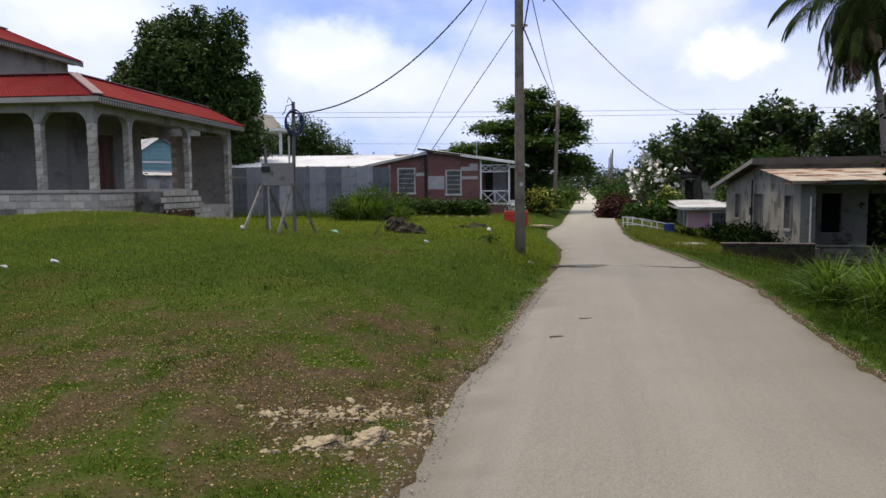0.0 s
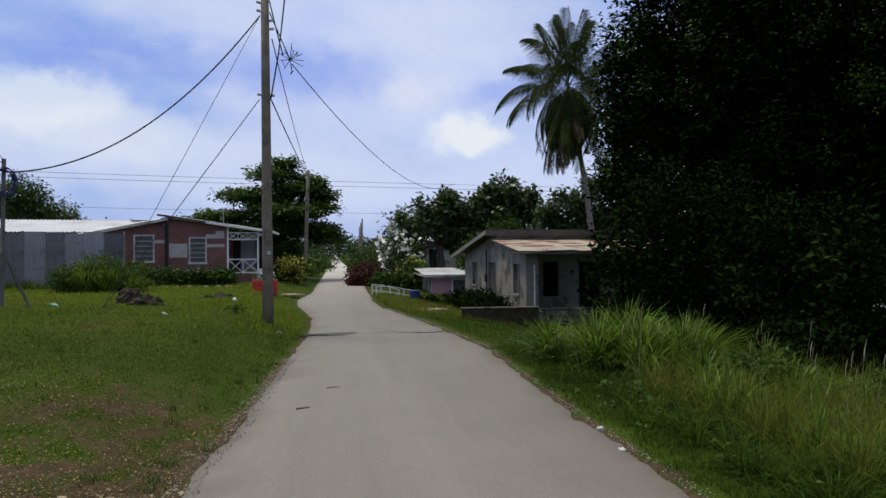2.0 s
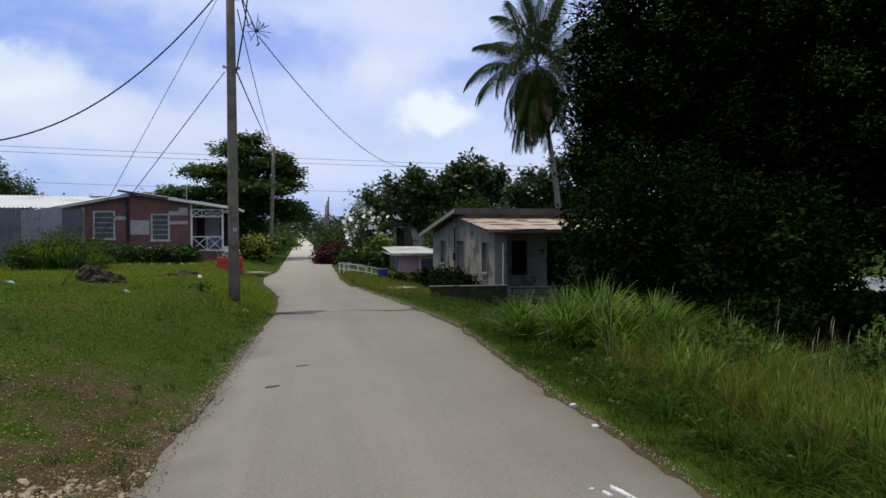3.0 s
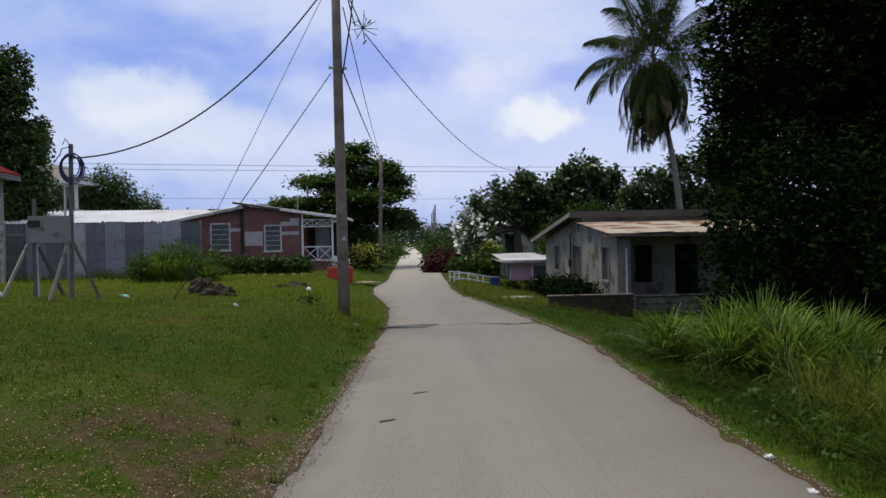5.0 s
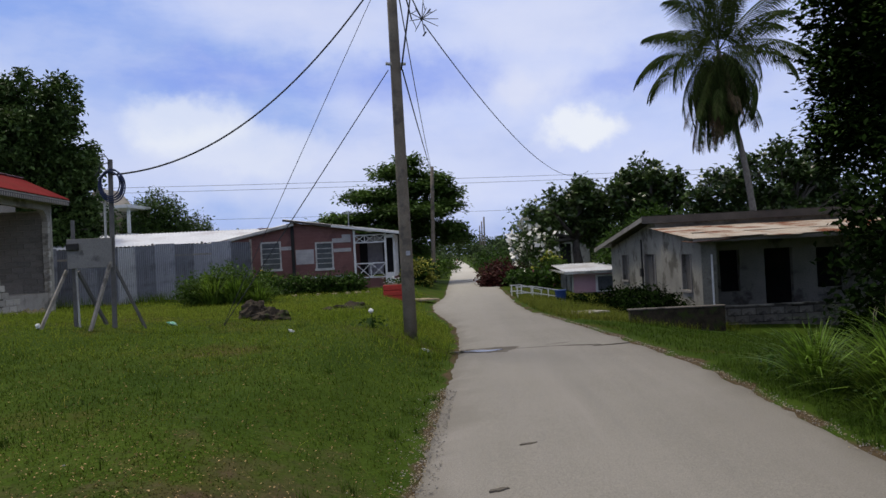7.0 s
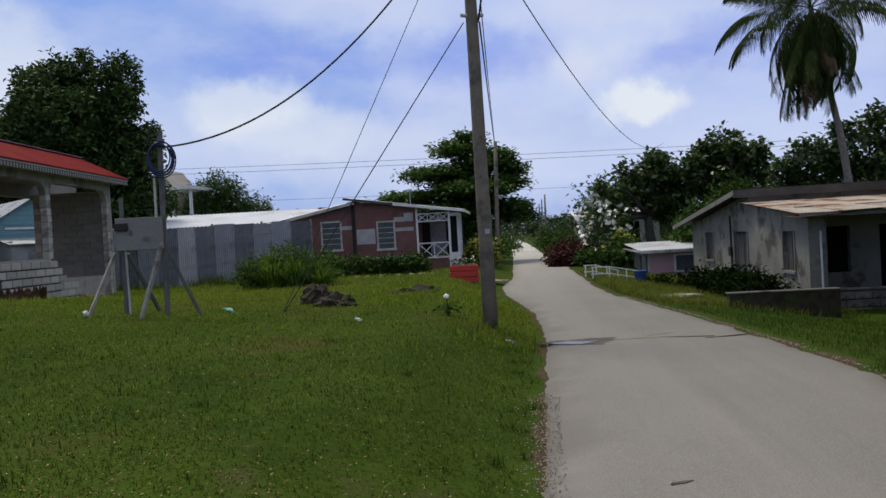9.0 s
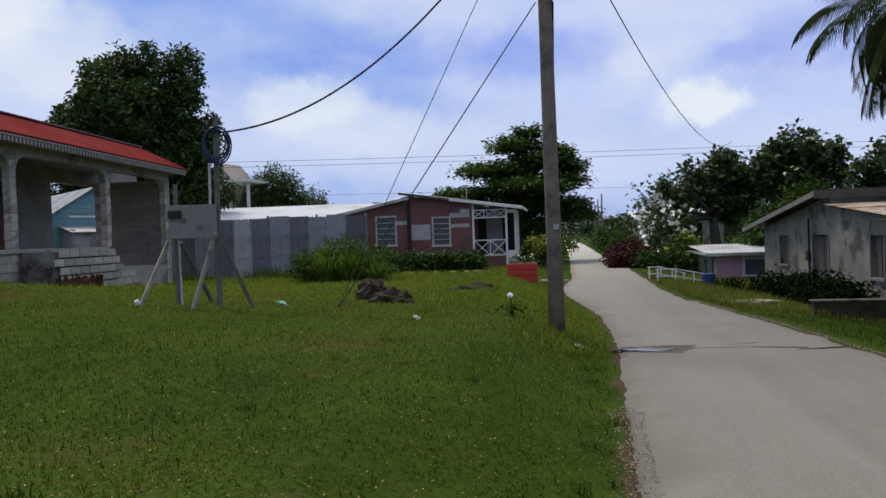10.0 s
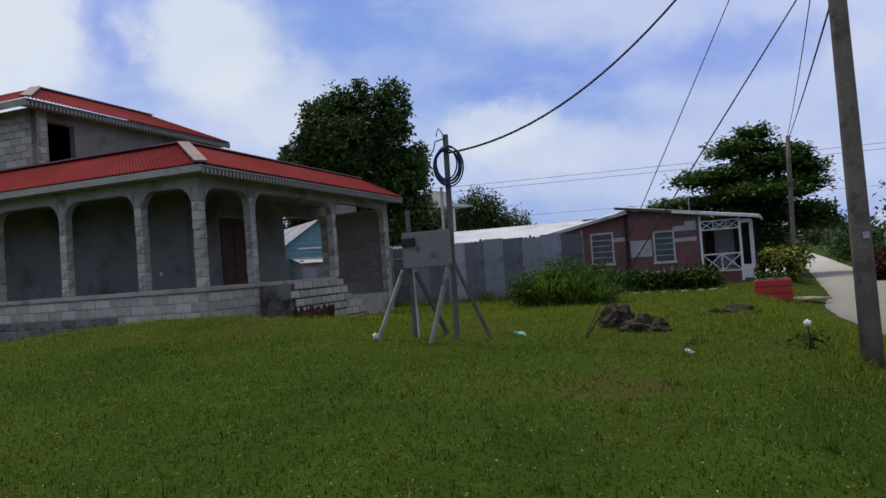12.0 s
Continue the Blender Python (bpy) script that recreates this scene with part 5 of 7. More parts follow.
def planter():
    p = thing("red_block_planter", (4.38, 27.7, 0.2), -10, "bright red painted block planter with white flowers by the road", "planter")
    for i in range(3):
        part("course", boxes((-0.46, 0.46, -0.26, 0.26, 0.02 + i * 0.19, 0.2 + i * 0.19), bevel=0.012), M["red"], p)
    part("soil", boxes((-0.4, 0.4, -0.2, 0.2, 0.55, 0.62)), M["soil"], p)
    pts = np.array([(rng.uniform(-0.44, 0.44), rng.uniform(-0.28, 0.28), rng.uniform(0.6, 0.78)) for _ in range(160)])
    tagged(leaf_mesh("plants", pts, 0.1, M["leaf_hedge"], p), kind="stuff")
    tagged(leaf_mesh("flowers", pts[:30] + (0, 0, 0.08), 0.07, M["petal_white"], p), kind="stuff")


planter()


def hedge(name, lobes, at, n, leaf, material, label, petals=None, m2=None, spread=0.08):
    h = thing(name, at, 0, label, "bush")
    bm = bmesh.new()
    for x, y, z, rx, ry, rz in lobes:
        for _ in range(5):
            e = Vector((x + rng.normal() * rx * 0.4, y + rng.normal() * ry * 0.4, z + rz * 0.5))
            tube(bm, [(x, y, -0.2), (x * 0.7 + e.x * 0.3, y * 0.7 + e.y * 0.3, z * 0.5), e], [0.03, 0.02, 0.008], 5)
    tagged(part("stems", bm, M["bark"], h), kind="stuff")
    leaf_mesh("foliage", foliage_points(lobes, n, 8, spread, 0.3), leaf, M[material], h)
    if petals:
        tagged(leaf_mesh("flowers", foliage_points(lobes, petals[1], 3, 0.05, 0.95), petals[2], M[petals[0]], h, aspect=0.9), kind="stuff")
    if m2:
        leaf_mesh("coloured_leaves", foliage_points(lobes, m2[1], 6, spread, 0.7), leaf, M[m2[0]], h)
    return h


hedge("clipped_hedge", [(-1.9, 0.3, 0.35, 0.9, 0.6, 0.5), (-0.7, 0.1, 0.35, 0.9, 0.6, 0.48), (0.5, -0.1, 0.35, 0.9, 0.6, 0.5), (1.4, -0.3, 0.33, 0.6, 0.5, 0.5)], (1.9, 32.5, 0.38), 9000, 0.13, "leaf_hedge", "low dark green garden hedge before the brick-red house")
hedge("flowering_shrub", [(0, 0, 0.5, 0.4, 0.35, 0.5)], (-0.1, 33.6, 0.5), 700, 0.13, "leaf_hedge", "yellow-flowered shrub at the brick-red house", ("petal_yellow", 60, 0.13))
hedge("wild_bush", [(-0.5, 0.1, 0.45, 0.8, 0.7, 0.6), (0.4, 0, 0.65, 0.9, 0.8, 0.8), (1.3, 0.1, 0.5, 0.8, 0.7, 0.6)], (-1.6, 27.5, 0.4), 6500, 0.12, "leaf_bush", "feathery green wild bush at the lawn's end")
hedge("variegated_shrub", [(0, 0, 0.6, 0.9, 0.8, 0.7), (0.4, 1.3, 0.6, 0.8, 0.8, 0.7), (0.8, 3.2, 0.7, 0.9, 1.2, 0.8)], (6.9, 37.5, 0.15), 3800, 0.22, "leaf_hedge", "yellow-leaved variegated shrub beside the road", None, ("leaf_yellow", 2200))


# ---- grey house on the low side of the road ----
def house_g():
    """Local x to the right along the front, y back along the side; z is the true height."""
    h = thing("grey_house", (11.98, 21.2, 0), -13.6, "small grey concrete house with rusty sheet roof and dark openings", "house")
    zb = -0.8
    L = 8.5
    wins = [(1.0, 1.75, 0.3, 1.36), (4.6, 5.9, -0.35, 1.36), (8.3, 9.2, 0.33, 1.33)]
    w = wall(0.3, 11.2, zb, 2.6, 0.18, wins, top=lambda y: 1.85 + 0.075 * y if y <= 4.4 else 2.52 - (y - 4.4) * 0.13, breaks=(4.4, 4.41))
    part("side_wall", turned(w, Matrix.Diagonal((-1, 1, 1, 1)) @ pose(0, 0, 0, 0, 0, 90)), M["greywall"], h)
    fw = wall(0.18, L, zb, 2.0, 0.18, [(0.95, 1.53, 0.2, 1.42), (2.27, 3.1, -0.55, 1.42), (3.8, 4.6, 0.2, 1.38), (5.8, 6.8, 0.2, 1.35)])
    part("front_wall", turned(fw, pose(0, 1.3, 0)), M["greywall"], h)
    part("porch_return", boxes((0.0, 0.42, 0.12, 0.3, zb, 1.8)), M["greywall"], h)
    part("porch_post", boxes((4.9, 5.0, 0.15, 0.25, zb, 1.78)), M["fascia"], h)
    part("porch_post", boxes((8.2, 8.3, 0.15, 0.25, zb, 1.78)), M["fascia"], h)
    # added near-black sheet and floor carry the rooms' darkness in their colour
    part("room_dark_sheet", boxes((0.3, L - 0.2, 2.6, 2.7, zb, 1.9)), M["dark"], h)
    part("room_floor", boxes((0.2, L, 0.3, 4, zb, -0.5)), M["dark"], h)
    for y0, y1, za, zc in wins:
        part("window", boxes((-0.03, 0.05, y0 - 0.06, y0, za, zc), (-0.03, 0.05, y1, y1 + 0.06, za, zc), (-0.06, 0.05, y0 - 0.08, y1 + 0.08, za - 0.07, za)), M["fascia"], h)
        part("shutter", boxes((0.1, 0.14, y0, y1, za, zc), (0.08, 0.1, (y0 + y1) / 2 - 0.02, (y0 + y1) / 2 + 0.02, za, zc), bevel=0.004), M["darkroof"], h)
    # rusty lean-to roof at the front, main roof behind it
    for i in range(9):
        xa, lift, over = -0.4 + 0.97 * i, 0.012 * (i % 2) + random.uniform(0, 0.015), random.uniform(-0.12, 0.1)
        raw("roof_sheet", *corrugated((xa, -0.38 + over, 1.81 + lift), (xa + 1.06, -0.38 + over * 0.5, 1.81 + lift + random.uniform(-0.02, 0.03)), (xa + 1.06, 4.5, 2.26 + lift), (xa + (0.2 if i == 0 else 0), 4.5, 2.26 + lift), pitch=0.076, depth=0.011), M["rust"], h)
    part("loose_sheet", turned(boxes((-0.5, 0.9, -0.42, 0.2, -0.006, 0.006)), pose(0, 0, 1.76, 4, -3, 3)), M["rusted"], h, "loose rusty sheet end under the eave")
    part("lean_to_edge", boxes((-0.35, L, -0.33, -0.29, 1.70, 1.79)), M["fascia"], h)
    raw("main_roof", *corrugated((-0.45, 4.3, 2.68), (L, 4.3, 2.68), (L, 12.6, 1.66), (-0.45, 12.6, 1.66), pitch=0.09, depth=0.01), M["darkroof"], h)
    part("main_fascia", boxes((-0.47, L, 4.26, 4.32, 2.42, 2.66)), M["darkroof"], h)
    part("side_fascia", bar(bmesh.new(), (-0.43, 4.3, 2.58), (-0.43, 12.6, 1.56), 0.05, 0.16), M["fascia"], h)
    part("upper_gable", boxes((0, L, 4.42, 4.55, 2.0, 2.5)), M["greywall"], h)
    part("back_wall", boxes((0, L, 11.0, 11.2, zb, 1.8)), M["greywall"], h)
    part("right_wall", boxes((L - 0.18, L, 0.3, 11.2, zb, 1.9)), M["greywall"], h)
    part("downpipe", bar(bmesh.new(), (0.28, 0.08, zb), (0.28, 0.08, 1.35), 0.03, sides=8), M["white"], h, "white pipe")
    part("meter", boxes((-0.1, -0.005, 6.1, 6.3, 0.55, 0.85), (-0.05, -0.005, 6.17, 6.22, 0.85, 1.9), (-0.05, -0.005, 6.17, 6.22, -0.2, 0.55), bevel=0.006), M["dark"], h)
    pw = part("porch_block_wall", boxes((0.42, 7.5, 0.14, 0.27, zb - 0.2, -0.16)), M["sooty"], h)
    block_courses(pw, 0.44, 7.5, zb - 0.2, -0.2, 0.13, depth=0.05, material="moldy", shrink=0.006)
    part("coping", boxes((0.4, 7.5, 0.09, 0.29, -0.16, -0.11), bevel=0.012), M["moldy"], pw)
    part("step", boxes((0.1, 0.4, -0.5, 0.1, zb, -0.15), bevel=0.02), M["moldy"], h)


house_g()


def low_wall():
    w = thing("low_garden_wall", (9.15, 20.15, 0), -13.6, "low dark mossy concrete wall before the grey house", "wall")
    part("body", boxes((0, 2.4, 0, 0.2, -0.9, 0.05)), M["rock"], w)
    part("coping", boxes((-0.03, 2.43, -0.03, 0.23, 0.05, 0.09), bevel=0.01), M["sooty"], w)


low_wall()
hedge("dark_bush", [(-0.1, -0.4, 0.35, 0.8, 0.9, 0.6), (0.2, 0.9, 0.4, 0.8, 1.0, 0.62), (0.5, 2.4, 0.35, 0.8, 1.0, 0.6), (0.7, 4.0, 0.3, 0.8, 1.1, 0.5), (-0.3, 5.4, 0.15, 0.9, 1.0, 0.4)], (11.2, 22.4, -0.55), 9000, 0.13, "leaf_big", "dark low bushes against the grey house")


def footbridge():
    """Two white post-and-rail handrails that step down from the road."""
    b = thing("white_footbridge", (8.9, 28.3, -0.08), -14, "white painted handrails of a small footbridge by the road", "handrail")
    for y0, x0, length in ((0.0, 0.0, 1.75), (1.45, -0.1, 1.2)):
        n = 4
        for i in range(n):
            f = i / (n - 1)
            x = x0 + 0.03 + f * (length - 0.06)
            drop = 0.0 if f < 0.3 else 0.24 * (f - 0.3) / 0.7
            part("post", boxes((x - 0.022, x + 0.022, y0, y0 + 0.045, -0.7, 0.5 - drop), bevel=0.005), M["white"], b)
        for z in (0.48, 0.25):
            xm = x0 + 0.33 * length
            part("rail", bar(bmesh.new(), (x0 - 0.03, y0 + 0.022, z), (xm, y0 + 0.022, z), 0.035, 0.035), M["white"], b)
            part("rail", bar(bmesh.new(), (xm, y0 + 0.022, z), (x0 + length + 0.03, y0 + 0.022, z - 0.24), 0.035, 0.035), M["white"], b)
    part("deck", boxes((-0.3, 1.8, 0.1, 1.4, -0.4, -0.16)), M["mortar"], b)


footbridge()


def blue_bin():
    b = thing("blue_bin", (10.45, 27.9, gz(10.45, 27.9) - 0.02), 10, "blue plastic bin at the footbridge", "bin")
    bm = bmesh.new()
    bmesh.ops.create_cone(bm, cap_ends=True, segments=18, radius1=0.17, radius2=0.21, depth=0.42, matrix=pose(0, 0, 0.21))
    part("body", bm, M["blue"], b)
    bm = bmesh.new()
    bmesh.ops.create_cone(bm, cap_ends=True, segments=18, radius1=0.225, radius2=0.22, depth=0.04, matrix=pose(0, 0, 0.43))
    part("rim", bm, M["blue"], b)


blue_bin()


def pink_house():
    h = thing("pink_house", (13.75, 34.3, 0.05), -13.6, "small pink house with pale flat roof below the road", "house")
    part("front_wall", wall(0, 5.5, -1.4, 0.6, 0.15, [(1.1, 2.3, -0.35, 0.3)]), M["pink"], h)
    part("side_wall", turned(wall(0.15, 4, -1.4, 0.6, 0.15, [(0.6, 1.3, -1.2, 0.3), (2.0, 2.6, -0.5, 0.3)]), Matrix.Diagonal((-1, 1, 1, 1)) @ pose(0, 0, 0, 0, 0, 90)), M["oldwhite"], h)
    part("side_door", boxes((0.05, 0.1, 0.6, 1.3, -1.2, 0.3)), M["glass"], h)
    part("side_window", boxes((0.05, 0.1, 2.0, 2.6, -0.5, 0.3)), M["glass"], h)
    part("window", boxes((1.1, 2.3, 0.08, 0.1, -0.35, 0.3)), M["glass"], h, "dark glass window")
    part("window_trim", boxes((1.0, 2.4, -0.04, 0.0, 0.3, 0.38), (1.0, 1.1, -0.04, 0.0, -0.35, 0.3), (2.3, 2.4, -0.04, 0.0, -0.35, 0.3), (1.0, 2.4, -0.06, 0.0, -0.42, -0.35)), M["white"], h)
    raw("roof", *corrugated((-0.5, -0.5, 0.60), (6, -0.5, 0.60), (6, 4.3, 0.85), (-0.5, 4.3, 0.85), pitch=0.15), M["galv"], h)
    part("roof_edge", boxes((-0.5, 6, -0.53, -0.5, 0.47, 0.58), (-0.53, -0.5, -0.53, 4.3, 0.52, 0.62)), M["oldwhite"], h)
    part("back_wall", boxes((0.15, 5.5, 3.85, 4, -1.4, 0.6)), M["pink"], h)
    bm = bmesh.new()
    for i in range(5):
        pts = [Vector((0.6 + 0.4 * i + 0.17 * math.cos(a), -0.7, -0.55 + 0.13 * math.sin(a))) for a in [2 * math.pi * j / 14 for j in range(15)]]
        tube(bm, pts, 0.02, 5)
    bar(bm, (0.3, -0.7, -0.4), (2.6, -0.7, -0.4), 0.05)
    bar(bm, (0.3, -0.7, -0.72), (2.6, -0.7, -0.72), 0.05)
    for x in (0.35, 1.4, 2.55):
        bar(bm, (x, -0.7, -1.3), (x, -0.7, -0.38), 0.05)
    part("fence_panel", bm, M["darkroof"], h, "dark ornamental railing")


pink_house()


# ---- blue house seen through the porch, gabled buildings far off ----
def gable_house(name, at, rz, w, d, z0, ze, zr, wallm, roofm, label, window=True):
    h = thing(name, at, rz, label, "house")
    bm = wall(0, w, z0, zr, 0.15, [(w * 0.12, w * 0.26, z0 + 0.9, z0 + 2.0)] if window else (), top=lambda x: ze + (zr - ze) * (1 - abs(x - w / 2) / (w / 2)), breaks=(w / 2,))
    part("gable_wall", bm, M[wallm], h)
    for bx in ((0, 0.15, 0.15, d, z0, ze), (w - 0.15, w, 0.15, d, z0, ze), (0.15, w - 0.15, d - 0.15, d, z0, ze)):
        part("side_wall", boxes(bx), M[wallm], h)
    o = 0.3
    k = (zr - ze) / (w / 2)
    raw("roof", *corrugated((-o, -o, ze - o * k), (-o, d + o, ze - o * k), (w / 2, d + o, zr + 0.05), (w / 2, -o, zr + 0.05), pitch=0.2), M[roofm], h)
    raw("roof", *corrugated((w + o, -o, ze - o * k), (w + o, d + o, ze - o * k), (w / 2, d + o, zr + 0.05), (w / 2, -o, zr + 0.05), pitch=0.2), M[roofm], h)
    if window:
        part("window", boxes((w * 0.12, w * 0.26, 0.06, 0.09, z0 + 0.9, z0 + 2.0), (w * 0.18, w * 0.2, 0.03, 0.06, z0 + 0.9, z0 + 2.0)), M["oldwhite"], h)
    return h


turquoise = gable_house("turquoise_house", (-14.0, 34.8, 0), 40, 5.0, 7, 0.2, 2.6, 4.25, "bluewall", "fence", "turquoise board house with grey gable roof behind the porch")


def clapboards(h, w, ze, zr, z0):
    """Lapped boards over the gable and the eave wall, a small side window and a boarded lean-to."""
    z = z0 + 0.1
    while z < zr - 0.15:
        inset = 0.0 if z < ze else (z - ze) / (zr - ze) * w / 2
        part("board", turned(boxes((inset + 0.02, w - inset - 0.02, -0.012, 0.012, -0.105, 0.105)), pose(0, -0.028, z, -6)), M["bluewall"], h)
        if z < ze - 0.1:
            part("board", turned(boxes((-0.012, 0.012, 0.1, 6.8, -0.105, 0.105)), pose(-0.028, 0, z, 0, 6)), M["bluewall"], h)
        z += 0.2
    part("gable_trim", boxes((1.5, w - 1.5, -0.09, -0.05, ze + 0.42, ze + 0.5)), M["white"], h)
    win = part("window", boxes((-0.09, -0.05, 0.5, 0.6, 1.0, 2.2), (-0.09, -0.05, 1.4, 1.5, 1.0, 2.2), (-0.09, -0.05, 0.6, 1.4, 2.1, 2.2), (-0.11, -0.05, 0.45, 1.55, 0.92, 1.0)), M["white"], h, "white framed window")
    for i in range(5):
        part("pane", turned(boxes((-0.004, 0.004, 0.6, 1.4, -0.1, 0.1)), pose(-0.06, 0, 1.11 + 0.22 * i, 0, 14)), M["glass"], win)
    lean = part("lean_to", boxes((1.2, w + 0.3, -1.7, -1.6, 0.2, 2.35), (1.2, 1.28, -1.6, -0.06, 0.2, 2.5)), M["fence"], h, "grey-blue sheeted lean-to")
    part("lean_to_roof", turned(boxes((1.1, w + 0.4, -0.95, 0.95, -0.015, 0.015)), pose(0, -0.9, 2.52, 9)), M["fence_pale"], lean)
    part("pole", bar(bmesh.new(), (2.2, -1.8, 0.3), (3.0, -1.8, 2.0), 0.035), M["dark"], lean)


clapboards(turquoise, 5.0, 2.6, 4.25, 0.2)
gable_house("cream_gabled_house", (-15.3, 68, 0), -20, 2.2, 3.0, 4.7, 7.4, 8.7, "cream", "cream", "cream gabled upper storey beyond the zinc fence", False)


def cream_base():
    h = thing("cream_building", (-17, 66, 0), -20, "cream building with flat white roofs far beyond the fence", "house")
    part("wall", boxes((-2, 5.6, 1, 9, 0, 4.5)), M["cream"], h)
    part("roof_slab", boxes((-2.3, 6.0, 0.6, 9.4, 4.5, 4.7)), M["white"], h)
    part("canopy", boxes((4.0, 6.4, -0.5, 3, 6.7, 6.95)), M["white"], h)
    for x in (4.2, 6.0):
        part("post", boxes((x, x + 0.2, 0.0, 0.2, 4.7, 6.7)), M["white"], h)


cream_base()


def far_house(at, rz, w, d, z0, z1, wallm, label, roofm="whiteroof", rise=0.7):
    h = thing("far_house", at, rz, label, "house", "houses below the road")
    part("wall", wall(0, w, z0, z1, 0.15, [(w * 0.15, w * 0.3, z0 + 0.8, z1 - 0.5), (w * 0.6, w * 0.75, z0 + 0.8, z1 - 0.5)]), M[wallm], h)
    # added near-black sheet behind the openings, for the unlit interior
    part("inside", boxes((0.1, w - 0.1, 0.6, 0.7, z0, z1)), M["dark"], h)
    for bx in ((0, 0.15, 0.15, d, z0, z1), (w - 0.15, w, 0.15, d, z0, z1)):
        part("side_wall", boxes(bx), M[wallm], h)
    raw("roof", *corrugated((-0.4, -0.5, z1), (w + 0.4, -0.5, z1), (w + 0.4, d, z1 + rise), (-0.4, d, z1 + rise), pitch=0.2), M[roofm], h)


far_house((21.5, 22.5, 0), -40, 5.0, 5.0, -3.2, -1.2, "fascia", "low house with pale roof beneath the dark tree", "fence", 0.2)
far_house((28.5, 20.5, 0), -50, 7.0, 5.0, -3.2, -0.7, "fascia", "grey house with pale roof beyond the dark tree", "fence", 0.25)
far_house((19.0, 58, 0), -14, 6.0, 6.0, -0.5, 2.6, "greywall", "white-roofed house among the trees by the road")


# ---- trees ----
# the three lobes at y 3.4 to 3.8 are added, unseen, to shade the grey house
SHADE_LOBES = [(-3.3, 1.3, 5.3, 2.0, 2.0, 1.6), (-3.4, 1.3, 6.6, 2.1, 2.1, 2.4), (-2.3, 1.8, 9.4, 2.2, 2.2, 2.4), (-2.0, -0.8, 3.8, 2.0, 2.0, 2.0), (-1.8, -0.6, 7.0, 2.6, 2.6, 2.8), (0.4, 0.6, 10.6, 3.2, 3.2, 2.8), (-0.6, -3.0, 4.8, 2.4, 2.4, 2.3), (0.2, -3.2, 7.8, 2.8, 2.8, 2.8), (3.0, 1.6, 6.0, 3.0, 3.0, 3.2), (2.6, -2.6, 5.4, 2.8, 2.8, 3.0), (3.2, -1.4, 9.2, 3.0, 3.0, 3.0), (0.2, 0.2, 5.4, 3.0, 3.0, 2.6), (5.0, -1.0, 5.0, 2.6, 2.6, 2.8), (1.6, -3.4, 3.9, 2.2, 2.0, 1.5), (4.0, -1.8, 3.8, 2.2, 2.2, 1.5), (-0.8, 0.2, 2.4, 2.0, 2.0, 1.3), (3.4, 2.4, 4.2, 2.4, 2.4, 2.0), (1.8, 3.6, 5.4, 2.2, 2.0, 2.0), (4.7, 3.8, 5.4, 2.4, 2.2, 2.2), (2.0, 3.4, 8.2, 2.2, 2.0, 2.0),
               (-4.5, 2.0, 4.6, 0.9, 0.9, 0.8), (-4.5, 1.8, 6.0, 0.9, 0.9, 0.9), (-4.3, 1.9, 7.6, 0.9, 0.9, 1.0), (-0.5, -3.6, 3.0, 1.8, 1.6, 1.1), (1.5, -4.2, 3.0, 1.8, 1.6, 1.1), (3.5, -4.0, 3.0, 1.8, 1.6, 1.1), (-1.8, -1.6, 2.4, 1.6, 1.6, 1.2)]
# crown core in leaf_big, whose colour already holds the inner shade
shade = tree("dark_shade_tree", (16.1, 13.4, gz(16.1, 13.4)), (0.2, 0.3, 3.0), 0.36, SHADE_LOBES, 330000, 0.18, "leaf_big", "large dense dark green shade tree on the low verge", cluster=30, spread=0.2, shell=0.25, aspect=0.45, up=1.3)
# second leaf layer paints the lit clumps over the dark core
leaf_mesh("sunlit_leaves", foliage_points([l[:3] + tuple(1.03 * r for r in l[3:]) for l in SHADE_LOBES], 80000, 110, 0.19, 0.96), 0.105, M["leaf_sunlit"], shade, "paler leaf clumps standing for the lit outside of the crown", aspect=0.4, up=0.9)
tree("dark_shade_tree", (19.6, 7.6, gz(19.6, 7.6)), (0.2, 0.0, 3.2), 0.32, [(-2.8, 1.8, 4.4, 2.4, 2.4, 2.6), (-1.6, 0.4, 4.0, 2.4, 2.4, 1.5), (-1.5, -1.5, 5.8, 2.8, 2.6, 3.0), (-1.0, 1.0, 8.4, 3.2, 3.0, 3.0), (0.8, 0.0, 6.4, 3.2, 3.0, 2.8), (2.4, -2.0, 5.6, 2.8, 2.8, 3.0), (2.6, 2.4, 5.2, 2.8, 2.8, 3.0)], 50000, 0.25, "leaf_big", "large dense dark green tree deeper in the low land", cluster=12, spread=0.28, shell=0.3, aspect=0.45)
tree("round_dark_tree", (-13.4, 45, 0.2), (0, 0, 3.2), 0.4, broken([(-2.05, 0.0, 6.2, 2.33, 2.23, 2.73), (1.67, 0.28, 5.78, 2.6, 2.23, 2.73), (-0.93, 0.0, 9.84, 2.42, 2.23, 2.64), (1.77, 0.19, 10.27, 1.86, 1.86, 2.54), (0.0, 0.47, 7.92, 2.98, 2.42, 2.73), (3.35, 0.0, 3.85, 1.67, 1.49, 1.75), (-2.79, 0.19, 8.13, 1.58, 1.49, 1.66), (2.98, 0.19, 7.06, 1.49, 1.49, 1.95)], 10, 0.44), 92000, 0.29, "leaf_round", "tall dense dark round-crowned tree behind the red-roofed house", cluster=26, spread=0.17, shell=0.5)
